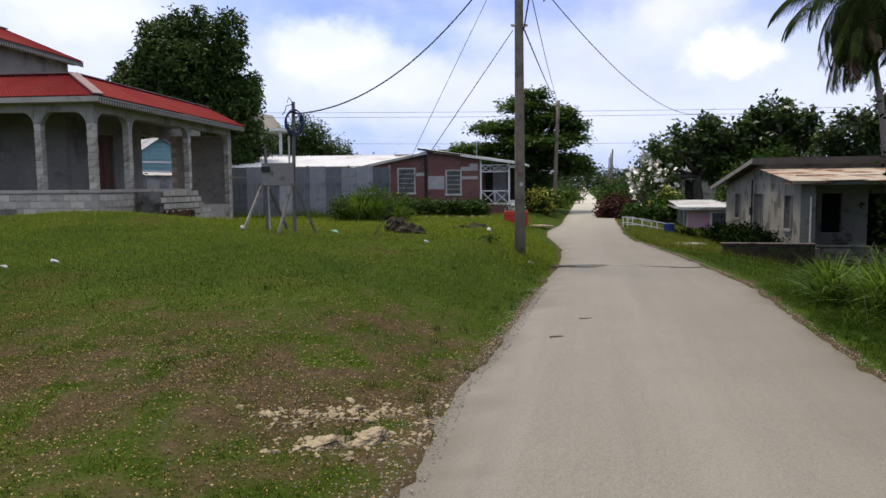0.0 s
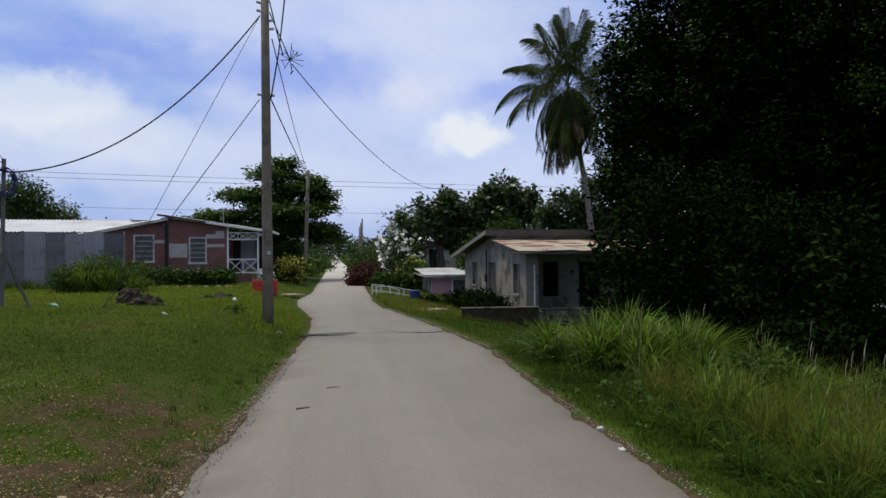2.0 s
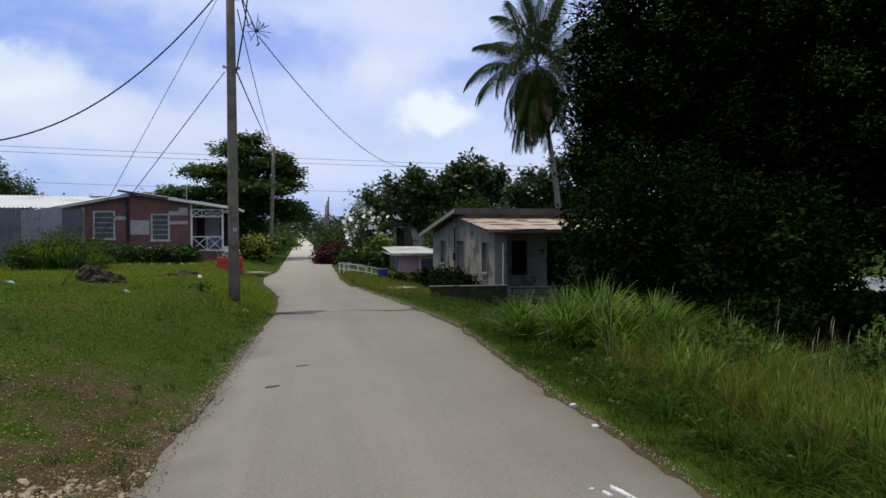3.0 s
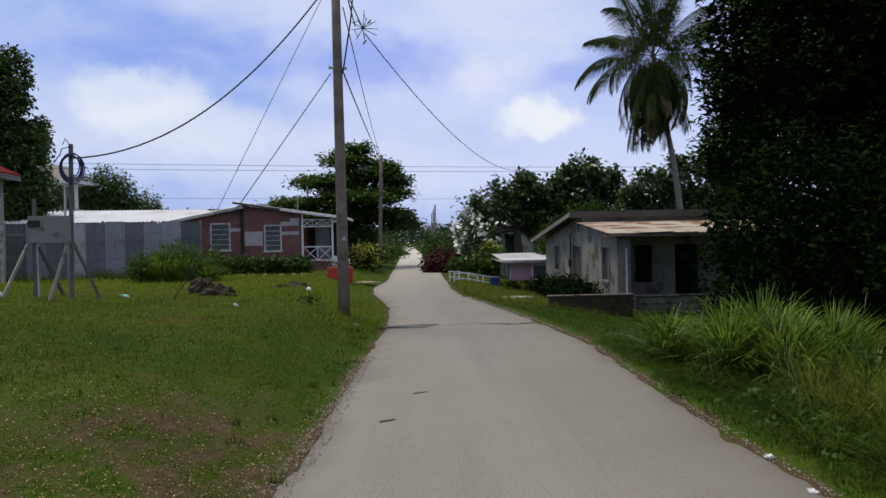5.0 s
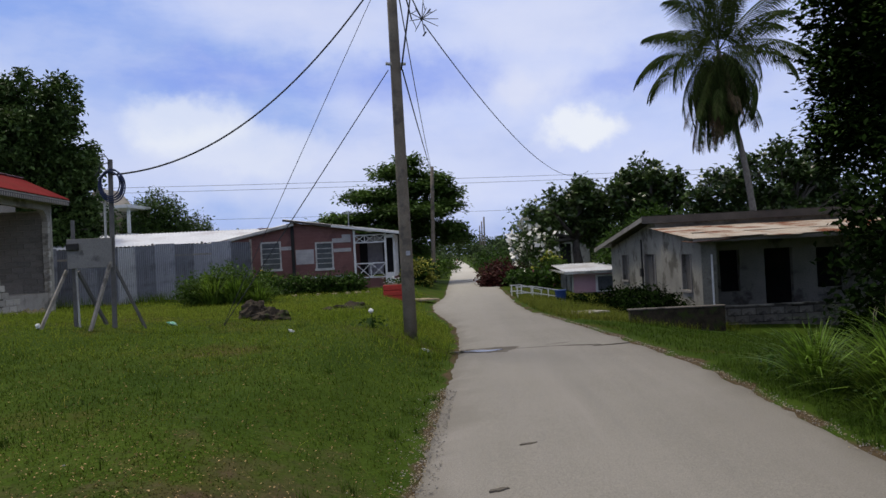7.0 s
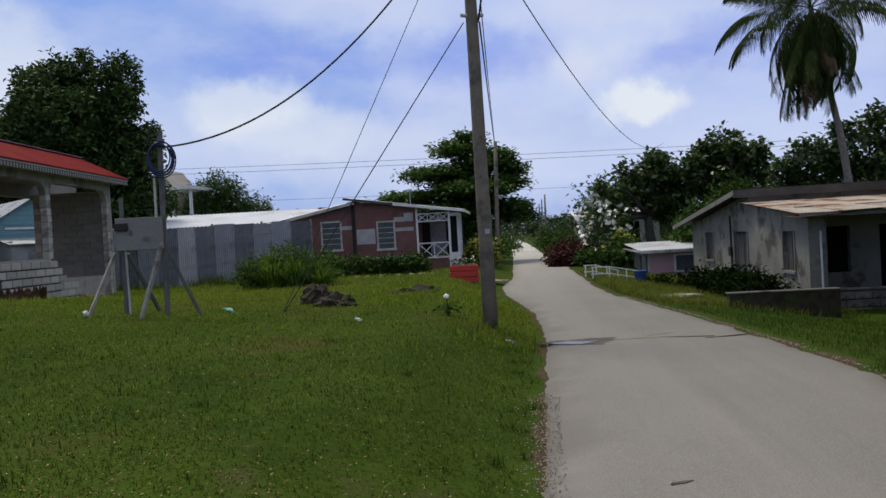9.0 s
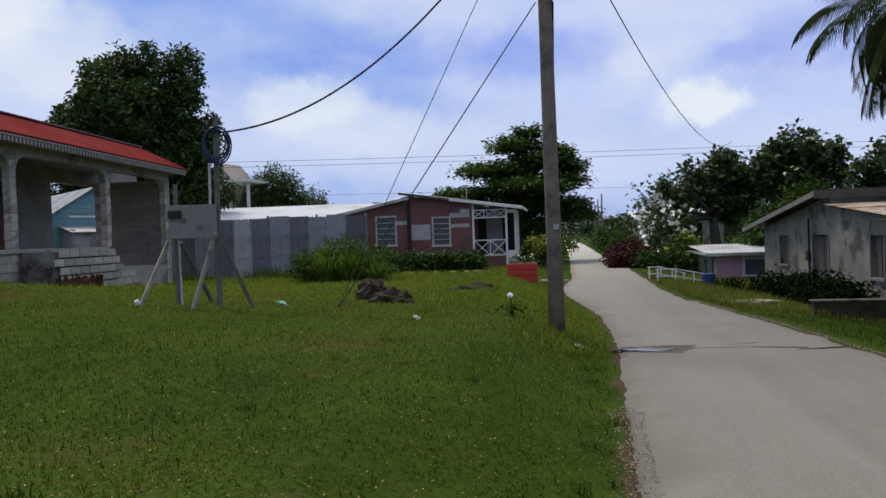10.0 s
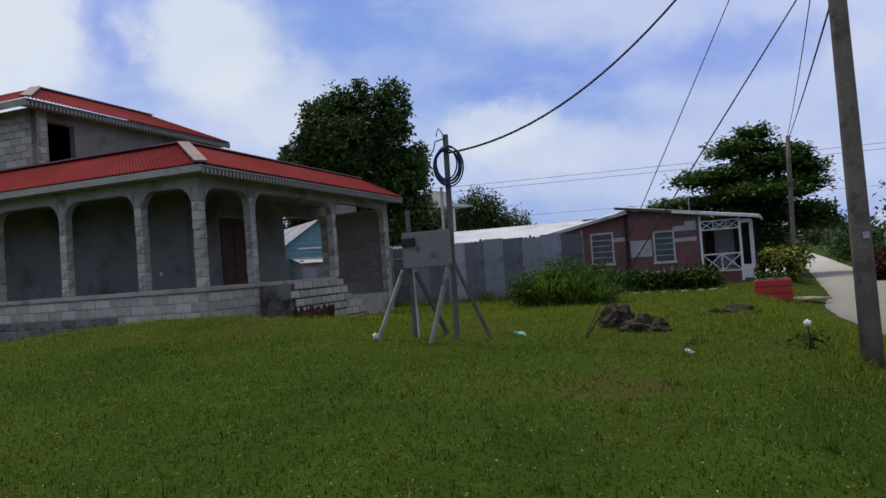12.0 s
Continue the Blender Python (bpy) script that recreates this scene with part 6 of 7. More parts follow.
almond = [(x, y, z, rx, ry, 0.33) for x, y, z, rx, ry in ((-1.2, 0, 3.0, 2.6, 2.6), (2.4, 0.3, 3.2, 2.4, 2.4), (-2.9, 0.4, 3.9, 2.0, 2.0), (0.6, -0.8, 4.2, 2.8, 2.6), (3.0, 0, 4.6, 1.7, 1.8), (-1.4, 0, 5.3, 2.2, 2.2), (1.7, 0.2, 5.8, 2.0, 2.0), (0.1, 0, 6.7, 1.9, 1.9), (0.9, 0, 7.4, 1.0, 1.0), (-3.6, 1, 2.6, 1.4, 1.4), (3.6, 0, 2.6, 1.4, 1.4), (-4.4, 1.6, 3.5, 1.7, 1.7), (3.4, 0.2, 5.4, 1.2, 1.2), (2.6, 0.2, 6.3, 1.3, 1.3))] + [(-0.4, 0.4, 2.1, 3.2, 2.2, 1.2), (0.4, 0.3, 4.4, 2.2, 1.8, 1.9)]
tree("spreading_almond_tree", (7.6, 47, 0.2), (0.2, 0, 3.0), 0.3, almond, 46000, 0.30, "leaf_almond", "tiered spreading tropical almond tree behind the white porch", cluster=12, spread=0.17, shell=0.2, up=1.8)
tree("breadfruit_tree", (17.8, 43, 0), (0, 0, 2.4), 0.28, broken([(-1.5, 0, 3.6, 1.7, 1.7, 1.7), (0.8, 0.4, 3.2, 1.8, 1.8, 1.6), (0.2, 0, 5.0, 1.5, 1.5, 1.3), (-2.2, 0, 2.2, 1.4, 1.4, 1.2), (2.2, 0.2, 4.2, 1.4, 1.4, 1.4)], 6, 0.36), 8500, 0.33, "leaf_bread", "open-crowned tree with broad glossy leaves", cluster=16, spread=0.16, shell=0.5, aspect=0.55, group="broad-leaved trees")
tree("breadfruit_tree", (21.6, 41.5, 0), (0.3, 0, 2.8), 0.28, broken([(0.2, 0, 5.9, 1.6, 1.6, 1.3), (1.4, 0.4, 4.8, 1.6, 1.6, 1.5), (-1.4, 0, 4.4, 1.5, 1.5, 1.4), (0, 0, 3.2, 2.0, 1.8, 1.5)], 6, 0.36), 8500, 0.33, "leaf_bread", "taller open-crowned tree with broad glossy leaves", cluster=16, spread=0.16, shell=0.5, aspect=0.55, group="broad-leaved trees")
tree("breadfruit_tree", (26.8, 36.5, -0.5), (0, 0, 3.0), 0.28, broken([(0.2, 0, 6.2, 1.8, 1.6, 1.5), (2.0, 0.4, 5.4, 1.8, 1.6, 1.8), (-1.8, 0, 5.2, 1.8, 1.5, 1.6), (0, 0, 3.8, 2.4, 1.8, 1.7), (3.6, 0, 4.2, 1.8, 1.6, 1.8), (-3.7, 0.2, 4.9, 1.6, 1.5, 1.5), (-3.0, 0, 3.2, 1.8, 1.6, 1.5)], 6, 0.36), 13500, 0.33, "leaf_bread", "broad-leaved tree behind the coconut palm", cluster=16, spread=0.16, shell=0.5, aspect=0.55, group="broad-leaved trees")
tree("garden_tree", (18.6, 36.0, -0.4), (0, 0, 1.4), 0.18, [(0.4, 0, 2.6, 1.8, 1.4, 1.4), (-1.2, 0.5, 1.8, 1.3, 1.3, 1.2), (1.8, 0, 2.0, 1.4, 1.3, 1.3)], 6500, 0.26, "leaf_hedge", "green leafy garden tree above the pink house", cluster=8, spread=0.2)


def coconut_palm():
    p = thing("coconut_palm", (22.3, 34.6, -0.8), 0, "tall coconut palm with drooping fronds", "palm tree")
    pts = [(1.2, -0.6, -0.2), (1.15, -0.5, 3.0), (0.85, -0.3, 6.2), (0.35, -0.1, 9.2), (-0.1, 0, 12.0)]
    bm = bmesh.new()
    dense = []
    for i in range(33):
        f = i / 32 * 4
        k = min(3, int(f))
        dense.append(Vector(pts[k]).lerp(Vector(pts[k + 1]), f - k))
    tube(bm, dense, [(0.2 - 0.003 * i) * (1.05 if i % 2 else 0.97) for i in range(33)], 10)
    part("trunk", bm, M["palmbark"], p, smooth=True)

    def frond(length, bend, n=50, hang=(0.34, 0.36, -0.84)):
        v = []
        prev = None
        for i in range(n + 1):
            f = i / n
            x = length * (f - 0.25 * bend * f * f * f)
            z = length * (0.32 * f - bend * f * f * 0.62)
            c = np.array((x, 0, z))
            if prev is not None:
                w = 0.035 * (1 - 0.8 * f)
                v += [prev + (0, w, 0), prev + (0, -w, 0), c + (0, -w, 0), c + (0, w, 0)]
                if f > 0.12:
                    ll = 1.2 * math.sin(math.pi * min(1, 0.12 + 0.85 * f)) ** 0.6 + 0.08
                    for s in (-1, 1):
                        tip = c + np.array((hang[0] * ll, s * hang[1] * ll, hang[2] * ll)) * random.uniform(0.8, 1.1)
                        mid = (c + tip) / 2 + np.array((0, s * 0.06, 0.09 * ll))
                        t = np.array((0.026, 0, 0.0)) if hang[2] < -0.5 else np.array((0.0, 0.026, 0.0))
                        v += [c - t * 0.6, c + t * 0.6, mid + t, mid - t, mid - t, mid + t, tip + t * 0.15, tip - t * 0.15]
            prev = c
        return np.array(v)

    kinds = []
    for length, bend in ((4.6, 0.75), (4.9, 1.0), (4.4, 0.45), (4.3, 1.5)):
        ob = quads("frond", frond(length, bend), M["frond"], p)
        kinds.append(ob.data)
        bpy.data.objects.remove(ob)
    # rising spears, level arching fronds, and lower ones that hang against the trunk
    tiers = ((9, -72, 2, 1.0), (9, -28, 0, 1.08), (10, 4, 1, 1.05), (8, 34, 3, 0.95), (11, 52, 1, 0.88))
    for count, up, kind, size in tiers:
        for i in range(count):
            ob = new("frond", kinds[kind])
            ob.parent = p
            turn = (i + 0.37 * kind) * 360 / count + random.uniform(-11, 11)
            ob.matrix_basis = pose(-0.1, 0, 11.95, 0, 0, turn) @ pose(0, 0, 0, random.uniform(-18, 18), up + random.uniform(-10, 10), 0) @ Matrix.Scale(size * random.uniform(0.88, 1.1), 4)
    for i in range(34):
        ob = quads("dry_frond", frond(4.6, 0.3, 34, (0.85, 0.34, -0.25)) * random.uniform(0.75, 1.1), M["deadfrond" if i % 3 == 0 else "frond"], p)
        ob.matrix_basis = pose(-0.1, 0, 11.75, 0, 0, i * 137.5) @ pose(0, 0, 0, 0, 70 + 6 * (i % 5), 0)
    for i in range(8):
        a = i * 0.8
        part("coconut", bmesh_ball(0.13, (0.26 * math.cos(a), 0.26 * math.sin(a), 11.6 - 0.08 * (i % 3)), 2, 0.05), M["deadfrond"], p, smooth=True)


coconut_palm()

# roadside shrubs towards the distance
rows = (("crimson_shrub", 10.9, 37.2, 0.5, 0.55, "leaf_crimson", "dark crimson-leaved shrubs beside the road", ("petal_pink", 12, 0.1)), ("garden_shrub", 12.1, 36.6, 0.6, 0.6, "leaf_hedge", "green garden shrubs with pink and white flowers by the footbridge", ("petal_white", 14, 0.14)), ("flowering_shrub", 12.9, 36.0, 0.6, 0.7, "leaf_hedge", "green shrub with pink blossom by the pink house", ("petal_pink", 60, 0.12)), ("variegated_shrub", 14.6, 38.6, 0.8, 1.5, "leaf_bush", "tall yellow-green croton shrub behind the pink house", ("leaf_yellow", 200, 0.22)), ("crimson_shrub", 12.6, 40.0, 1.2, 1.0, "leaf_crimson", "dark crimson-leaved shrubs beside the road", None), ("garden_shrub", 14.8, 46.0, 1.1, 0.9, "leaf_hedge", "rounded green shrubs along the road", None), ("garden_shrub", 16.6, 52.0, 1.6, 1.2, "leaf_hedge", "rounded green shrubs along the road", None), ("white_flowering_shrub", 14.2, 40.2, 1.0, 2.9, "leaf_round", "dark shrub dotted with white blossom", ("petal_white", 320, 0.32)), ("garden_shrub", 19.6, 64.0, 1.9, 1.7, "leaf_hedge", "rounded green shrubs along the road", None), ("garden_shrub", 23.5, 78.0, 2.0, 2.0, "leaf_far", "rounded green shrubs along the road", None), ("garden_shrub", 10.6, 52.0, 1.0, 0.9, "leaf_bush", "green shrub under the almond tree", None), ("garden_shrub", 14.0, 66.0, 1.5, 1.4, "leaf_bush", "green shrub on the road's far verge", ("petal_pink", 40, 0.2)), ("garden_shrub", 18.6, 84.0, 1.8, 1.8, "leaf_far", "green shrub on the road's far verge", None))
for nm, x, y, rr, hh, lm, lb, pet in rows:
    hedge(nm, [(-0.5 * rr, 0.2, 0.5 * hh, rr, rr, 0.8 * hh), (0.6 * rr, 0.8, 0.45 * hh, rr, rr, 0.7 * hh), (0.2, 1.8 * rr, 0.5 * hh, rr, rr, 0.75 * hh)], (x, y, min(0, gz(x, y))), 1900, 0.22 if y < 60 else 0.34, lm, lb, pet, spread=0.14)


def far_woods(name, mounds, n, leaf, material, label, spread=0.5):
    lobes = [(x, y, z * 0.55, r, r, z * 0.5) for x, y, z, r in mounds]
    ob = leaf_mesh(name, foliage_points(lobes, n, 8, spread, 0.3), leaf, M[material])
    tagged(ob, label, "trees", kind="stuff")


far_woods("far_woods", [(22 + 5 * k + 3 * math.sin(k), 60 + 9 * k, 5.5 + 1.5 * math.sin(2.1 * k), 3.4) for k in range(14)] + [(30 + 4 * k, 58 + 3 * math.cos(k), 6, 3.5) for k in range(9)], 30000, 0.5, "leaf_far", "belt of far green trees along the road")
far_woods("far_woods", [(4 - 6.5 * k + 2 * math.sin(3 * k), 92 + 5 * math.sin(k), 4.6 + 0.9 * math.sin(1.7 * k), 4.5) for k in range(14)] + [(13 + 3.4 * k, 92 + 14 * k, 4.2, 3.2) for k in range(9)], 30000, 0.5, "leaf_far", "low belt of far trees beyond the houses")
far_woods("far_woods", [(-20.5, 44, 6.8, 2.6), (-18.0, 45, 6.0, 2.4), (-23.5, 46, 7, 2.8)], 14000, 0.25, "leaf_round", "dark trees behind the turquoise house", 0.2)
far_woods("far_woods", [(-9.8, 68, 8.2, 2.8), (-7.2, 70, 6.4, 2.4), (-11.6, 70, 7.0, 2.2)], 34000, 0.28, "leaf_round", "dark trees beyond the cream building", 0.2)
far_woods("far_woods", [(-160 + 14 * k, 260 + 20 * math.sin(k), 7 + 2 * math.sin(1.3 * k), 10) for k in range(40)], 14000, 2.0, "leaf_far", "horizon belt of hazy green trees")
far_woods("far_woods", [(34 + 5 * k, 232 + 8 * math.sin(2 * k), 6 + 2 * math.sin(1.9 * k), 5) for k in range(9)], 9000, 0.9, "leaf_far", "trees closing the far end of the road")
# growth below the tree takes leaf_big too, so its shade is in the colour
far_woods("low_bush", [(12 + 1.2 * k, 11.8 + 1.2 * math.sin(2 * k) - 0.4 * k, 0.3, 0.9) for k in range(3)], 5000, 0.14, "leaf_big", "creeping vines and low dark bush under the shade tree", 0.16)
far_woods("low_bush", [(24 + 2.5 * k, 30 - 2.6 * k, 2.2, 2.6) for k in range(9)], 7000, 0.3, "leaf_bush", "bright bush beyond the shade tree")


far_woods("vine_bush", [(9.9, 12.0, 0.7, 0.8), (10.6, 11.2, 0.9, 0.9), (11.0, 10.2, 0.8, 0.9), (10.6, 9.4, 0.6, 0.8), (9.6, 12.9, 0.6, 0.7)], 7000, 0.12, "leaf_big", "creeping green vines behind the tall grass", 0.14)
def thicket(name, spots, n, leaf, material, label, spread=0.12):
    """Low leafy growth whose mounds rest on the ground; spots are (x, y, height, radius)."""
    lobes = [(x, y, gz(x, y) + 0.4 * h, r, r, 0.62 * h) for x, y, h, r in spots]
    tagged(leaf_mesh(name, foliage_points(lobes, n, 10, spread, 0.4), leaf, M[material]), label, "bush", kind="stuff")


thicket("vine_bush", [(7.9 + 0.75 * k, 7.9 - 0.35 * k + 0.5 * math.sin(2 * k), 0.75 + 0.2 * math.sin(3 * k), 0.6) for k in range(4)], 6500, 0.1, "leaf_hedge", "broad-leaved vines climbing through the verge grass")
# leaf_big again: darkness beneath the tree painted as leaf colour
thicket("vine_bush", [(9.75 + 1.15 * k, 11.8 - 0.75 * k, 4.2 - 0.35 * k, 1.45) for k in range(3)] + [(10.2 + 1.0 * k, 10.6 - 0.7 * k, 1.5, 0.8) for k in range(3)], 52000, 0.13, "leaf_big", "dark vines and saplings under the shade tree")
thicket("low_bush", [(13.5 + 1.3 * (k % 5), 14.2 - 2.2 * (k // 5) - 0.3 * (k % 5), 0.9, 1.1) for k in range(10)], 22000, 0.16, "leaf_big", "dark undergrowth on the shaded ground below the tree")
thicket("low_bush", [(10.2, 6.6, 1.15, 0.7), (10.9, 7.2, 1.0, 0.7), (10.4, 5.6, 0.9, 0.7)], 6000, 0.11, "leaf_bush", "bright yellow-green bush standing in the verge grass")
far_woods("hanging_leaves", [(10.2, 10.6, 2.0, 0.5), (11.6, 9.8, 2.0, 0.5)], 500, 0.16, "leaf_bush", "bright sapling leaves at the shade tree's edge", 0.16)


# ---- grass ----
def spots(n, x0, x1, y0, y1, keep):
    x, y = rng.uniform(x0, x1, n), rng.uniform(y0, y1, n)
    k = keep(x, y)
    x, y = x[k], y[k]
    return np.stack([x, y, ground_z(x, y) - 0.01], 1)


def bare_np(x, y):
    worn = 0.56 * np.exp(-(((x + 1.4) / 4.0) ** 2) - ((y - 6.1) / 2.6) ** 2) + 0.35 * np.exp(-(((x - 0.6) / 0.8) ** 2) - ((y - 7.0) / 2.2) ** 2)
    n = np.array([0.45 * noise_at(a, b, 0.9, 5) + 0.8 * noise_at(a, b, 3.2, 9) for a, b in zip(x, y)])
    return worn * 1.1 + n * (0.3 + worn)


def lawn():
    def keep(x, y):
        dl = left_edge(y) - x
        edge = 0.05 + 0.1 * np.sin(2.3 * y) * np.sin(0.9 * y + 1) + 0.06 * np.sin(6.1 * y + 0.5) + np.where(y < 8, 0.1, 0)
        return (dl > edge + 0.12 * rng.uniform(0, 1, len(x))) & (bare_np(x, y) < rng.uniform(0.02, 0.5, len(x)))

    def sheet(n, power, height, width):
        x = rng.uniform(-11, 4.4, n)
        y = 4.4 + 21.6 * rng.uniform(0, 1, n) ** power
        k = keep(x, y) & (x > -3.5 - 0.75 * (y - 4.4)) & ~((x < -8.0) & (y > 20.0))
        x, y = x[k], y[k]
        dry = rng.uniform(0, 1, len(x)) < np.clip((y - 11.0) / 7 + 0.22 * np.sin(1.1 * x + 0.3 * y) * np.sin(0.8 * y - 0.2 * x) + 0.12 * np.sin(2.9 * x) * np.sin(2.3 * y), 0.03, 0.9)
        for pick, mm, lb in ((~dry, "blade", "short green lawn grass"), (dry, "blade_dry", "short yellow-green lawn grass")):
            a, b = x[pick], y[pick]
            o = blades("lawn_grass", np.stack([a, b, ground_z(a, b) - 0.01], 1), height * (1 + 0.03 * (b - 6)), width * (1 + 0.06 * np.clip(b - 6, 0, 20)), 0.95, M[mm])
            tagged(o, lb, "grass", kind="stuff")

    sheet(300000, 1.45, 0.046, 0.0075)
    sheet(9000, 1.2, 0.11, 0.009)
    x, y = rng.normal(-1.6, 3.2, 150000), rng.normal(6.3, 2.2, 150000)
    k = (left_edge(y) - x > 0.1) & (y > 3.5) & (np.sin(3.1 * x + 1.7 * y) + np.sin(2.3 * y - 4.1 * x) + rng.normal(size=len(x)) > -0.3)
    x, y = x[k], y[k]
    o = blades("worn_turf", np.stack([x, y, ground_z(x, y) - 0.004], 1), 0.022, 0.009, 1.3, M["turf"])
    tagged(o, "trodden olive turf in the worn corner", "grass", kind="stuff")
    b = spots(26000, -10, 6.0, 17.5, 34, lambda x, y: (left_edge(y) - x > 0.25) & ((y > 20 + 0.0 * x) | (x > 1.0)))
    o = blades("rough_grass", b, 0.17, 0.02, 0.9, M["blade_dry"])
    tagged(o, "longer rough grass at the lawn's end", "grass", kind="stuff")
    b = spots(2600, 1.4, 4.6, 14.6, 20.0, lambda x, y: (np.abs(left_edge(y) - x - 0.75) < 0.65))
    o = blades("pole_grass", b, 0.2, 0.016, 0.8, M["blade_dry"])
    tagged(o, "longer grass round the pole's foot", "grass", kind="stuff")


def verge():
    b = spots(60000, 3.6, 9.0, 3.0, 12.5, lambda x, y: (x - right_edge(y) > 0.05 + 0.1 * np.sin(2.7 * y) * np.sin(0.8 * y) + 0.06 * np.sin(7.1 * y) + 0.12 * rng.uniform(0, 1, len(x))) & (x - right_edge(y) < 3.0))
    o = blades("verge_grass", b, 0.1, 0.009, 1.0, M["verge"])
    tagged(o, "uncut green verge grass beside the road", "grass", kind="stuff")
    b = spots(52000, 3.0, 13.0, 0.5, 19.0, lambda x, y: (x - right_edge(y) > 0.12 + 0.3 * rng.uniform(0, 1, len(x))) & (x - right_edge(y) < 5.5))
    o = blades("verge_grass", b, 0.14, 0.012, 1.0, M["verge"])
    tagged(o, "uncut green verge grass beside the road", "grass", kind="stuff")
    def thick(lo):
        return lambda x, y: (x - right_edge(y) > lo + 0.8 * rng.uniform(0, 1, len(x)) + 0.35 * np.sin(1.9 * y) * np.sin(0.7 * y)) & (x - right_edge(y) < 6.5)

    for n, hgt, lo, mm, w in ((26000, 0.34, 0.7, "verge", 0.011), (30000, 0.62, 1.3, "verge_dry", 0.012), (14000, 0.9, 2.0, "verge_dry", 0.012)):
        o = blades("verge_grass", spots(n, 3.5, 12.5, 0.5, 8.6, thick(lo)), hgt, w, 1.1, M[mm], segments=4)
        tagged(o, "knee-high yellow-green seeding verge grass", "grass", kind="stuff")
    x = rng.uniform(4.6, 11.0, 420)
    y = rng.uniform(1.5, 12.5, 420)
    k = (x - right_edge(y) > 0.35) & (x - right_edge(y) < 4.5)
    c = np.repeat(np.stack([x, y, ground_z(x, y)], 1)[k], 14, 0)
    o = leaf_mesh("verge_weeds", c + rng.normal(size=c.shape) * (0.1, 0.1, 0.06) + (0, 0, 0.12), 0.075, M["leaf_hedge"], aspect=0.6)
    tagged(o, "small broad-leaved weeds among the verge grass", "weeds", kind="stuff")
    b = spots(26000, 6.0, 16.0, 19.5, 33.0, lambda x, y: (x - right_edge(y) > 0.15) & (x - right_edge(y) < 5.0))
    o = blades("verge_grass", b, 0.25, 0.02, 0.9, M["verge_dry"])
    tagged(o, "yellow-green verge grass before the grey house", "grass", kind="stuff")


def tussock(x, y, r, height, n, w0=0.018, w1=0.044):
    """The quads of one tussock: blades rising from one stool, leaning outwards and arching over."""
    a = rng.uniform(0, 2 * np.pi, n)
    q = rng.uniform(0, 1, n) ** 0.8
    out = np.stack([np.cos(a), np.sin(a), np.zeros(n)], 1)
    base = np.stack([x + 0.45 * r * q * np.cos(a), y + 0.45 * r * q * np.sin(a), np.zeros(n)], 1)
    base[:, 2] = ground_z(base[:, 0], base[:, 1]) - 0.03
    h = height * rng.uniform(0.55, 1.15, n)[:, None]
    reach = (r * (0.25 + 1.35 * q) * rng.uniform(0.6, 1.3, n))[:, None]
    arch = (0.12 + 0.55 * q * rng.uniform(0.3, 1.2, n))[:, None]
    side = np.stack([-np.sin(a), np.cos(a), np.zeros(n)], 1) * (0.5 * rng.uniform(w0, w1, n))[:, None]
    up = np.array([[0, 0, 1.0]])
    seg, prev, v = 6, None, []
    for i in range(seg + 1):
        f = i / seg
        c = base + out * reach * f ** 1.8 + up * h * (f * 1.15 - arch * f ** 3.2)
        w = side * (1 - 0.9 * f ** 2)
        if prev is not None:
            v.append(np.stack([prev[0] - prev[1], prev[0] + prev[1], c + w, c - w], 1))
        prev = (c, w)
    return np.concatenate(v, 0).reshape(-1, 3)


def grass_clump(x, y, r, height, n, label):
    tagged(quads("tall_grass_clump", tussock(x, y, r, height, n), M["tall"]), label, "grass", kind="stuff")


def meadow(count, lo, hi, height, material, label):
    """Many small tussocks through the verge, lo to hi metres from the road's edge."""
    v = []
    for _ in range(count):
        y = random.uniform(2.2, 11.0)
        x = float(right_edge(y)) + random.uniform(lo, hi)
        v.append(tussock(x, y, random.uniform(0.22, 0.42), height * random.uniform(0.6, 1.25), random.randint(26, 60), 0.009, 0.02))
    tagged(quads("meadow_grass", np.concatenate(v, 0), M[material]), label, "grass", kind="stuff")


def seed_heads(n, keep_x, keep_y):
    bm = bmesh.new()
    for _ in range(n):
        x, y = random.uniform(*keep_x), random.uniform(*keep_y)
        z = gz(x, y)
        hgt = random.uniform(0.7, 1.2)
        e = Vector((x + random.uniform(-0.4, 0.4), y + random.uniform(-0.4, 0.4), z + hgt))
        tube(bm, [(x, y, z), (x * 0.5 + e.x * 0.5, y * 0.5 + e.y * 0.5, z + hgt * 0.6), e], [0.003, 0.002, 0.0015], 4)
        tube(bm, [e, e + Vector((0.02, 0.01, 0.09)), e + Vector((0.06, 0.02, 0.17))], [0.002, 0.004, 0.001], 5)
    o = part("seed_stalks", bm, M["seed"])
    tagged(o, "pale grass seed heads above the verge", "grass", kind="stuff")


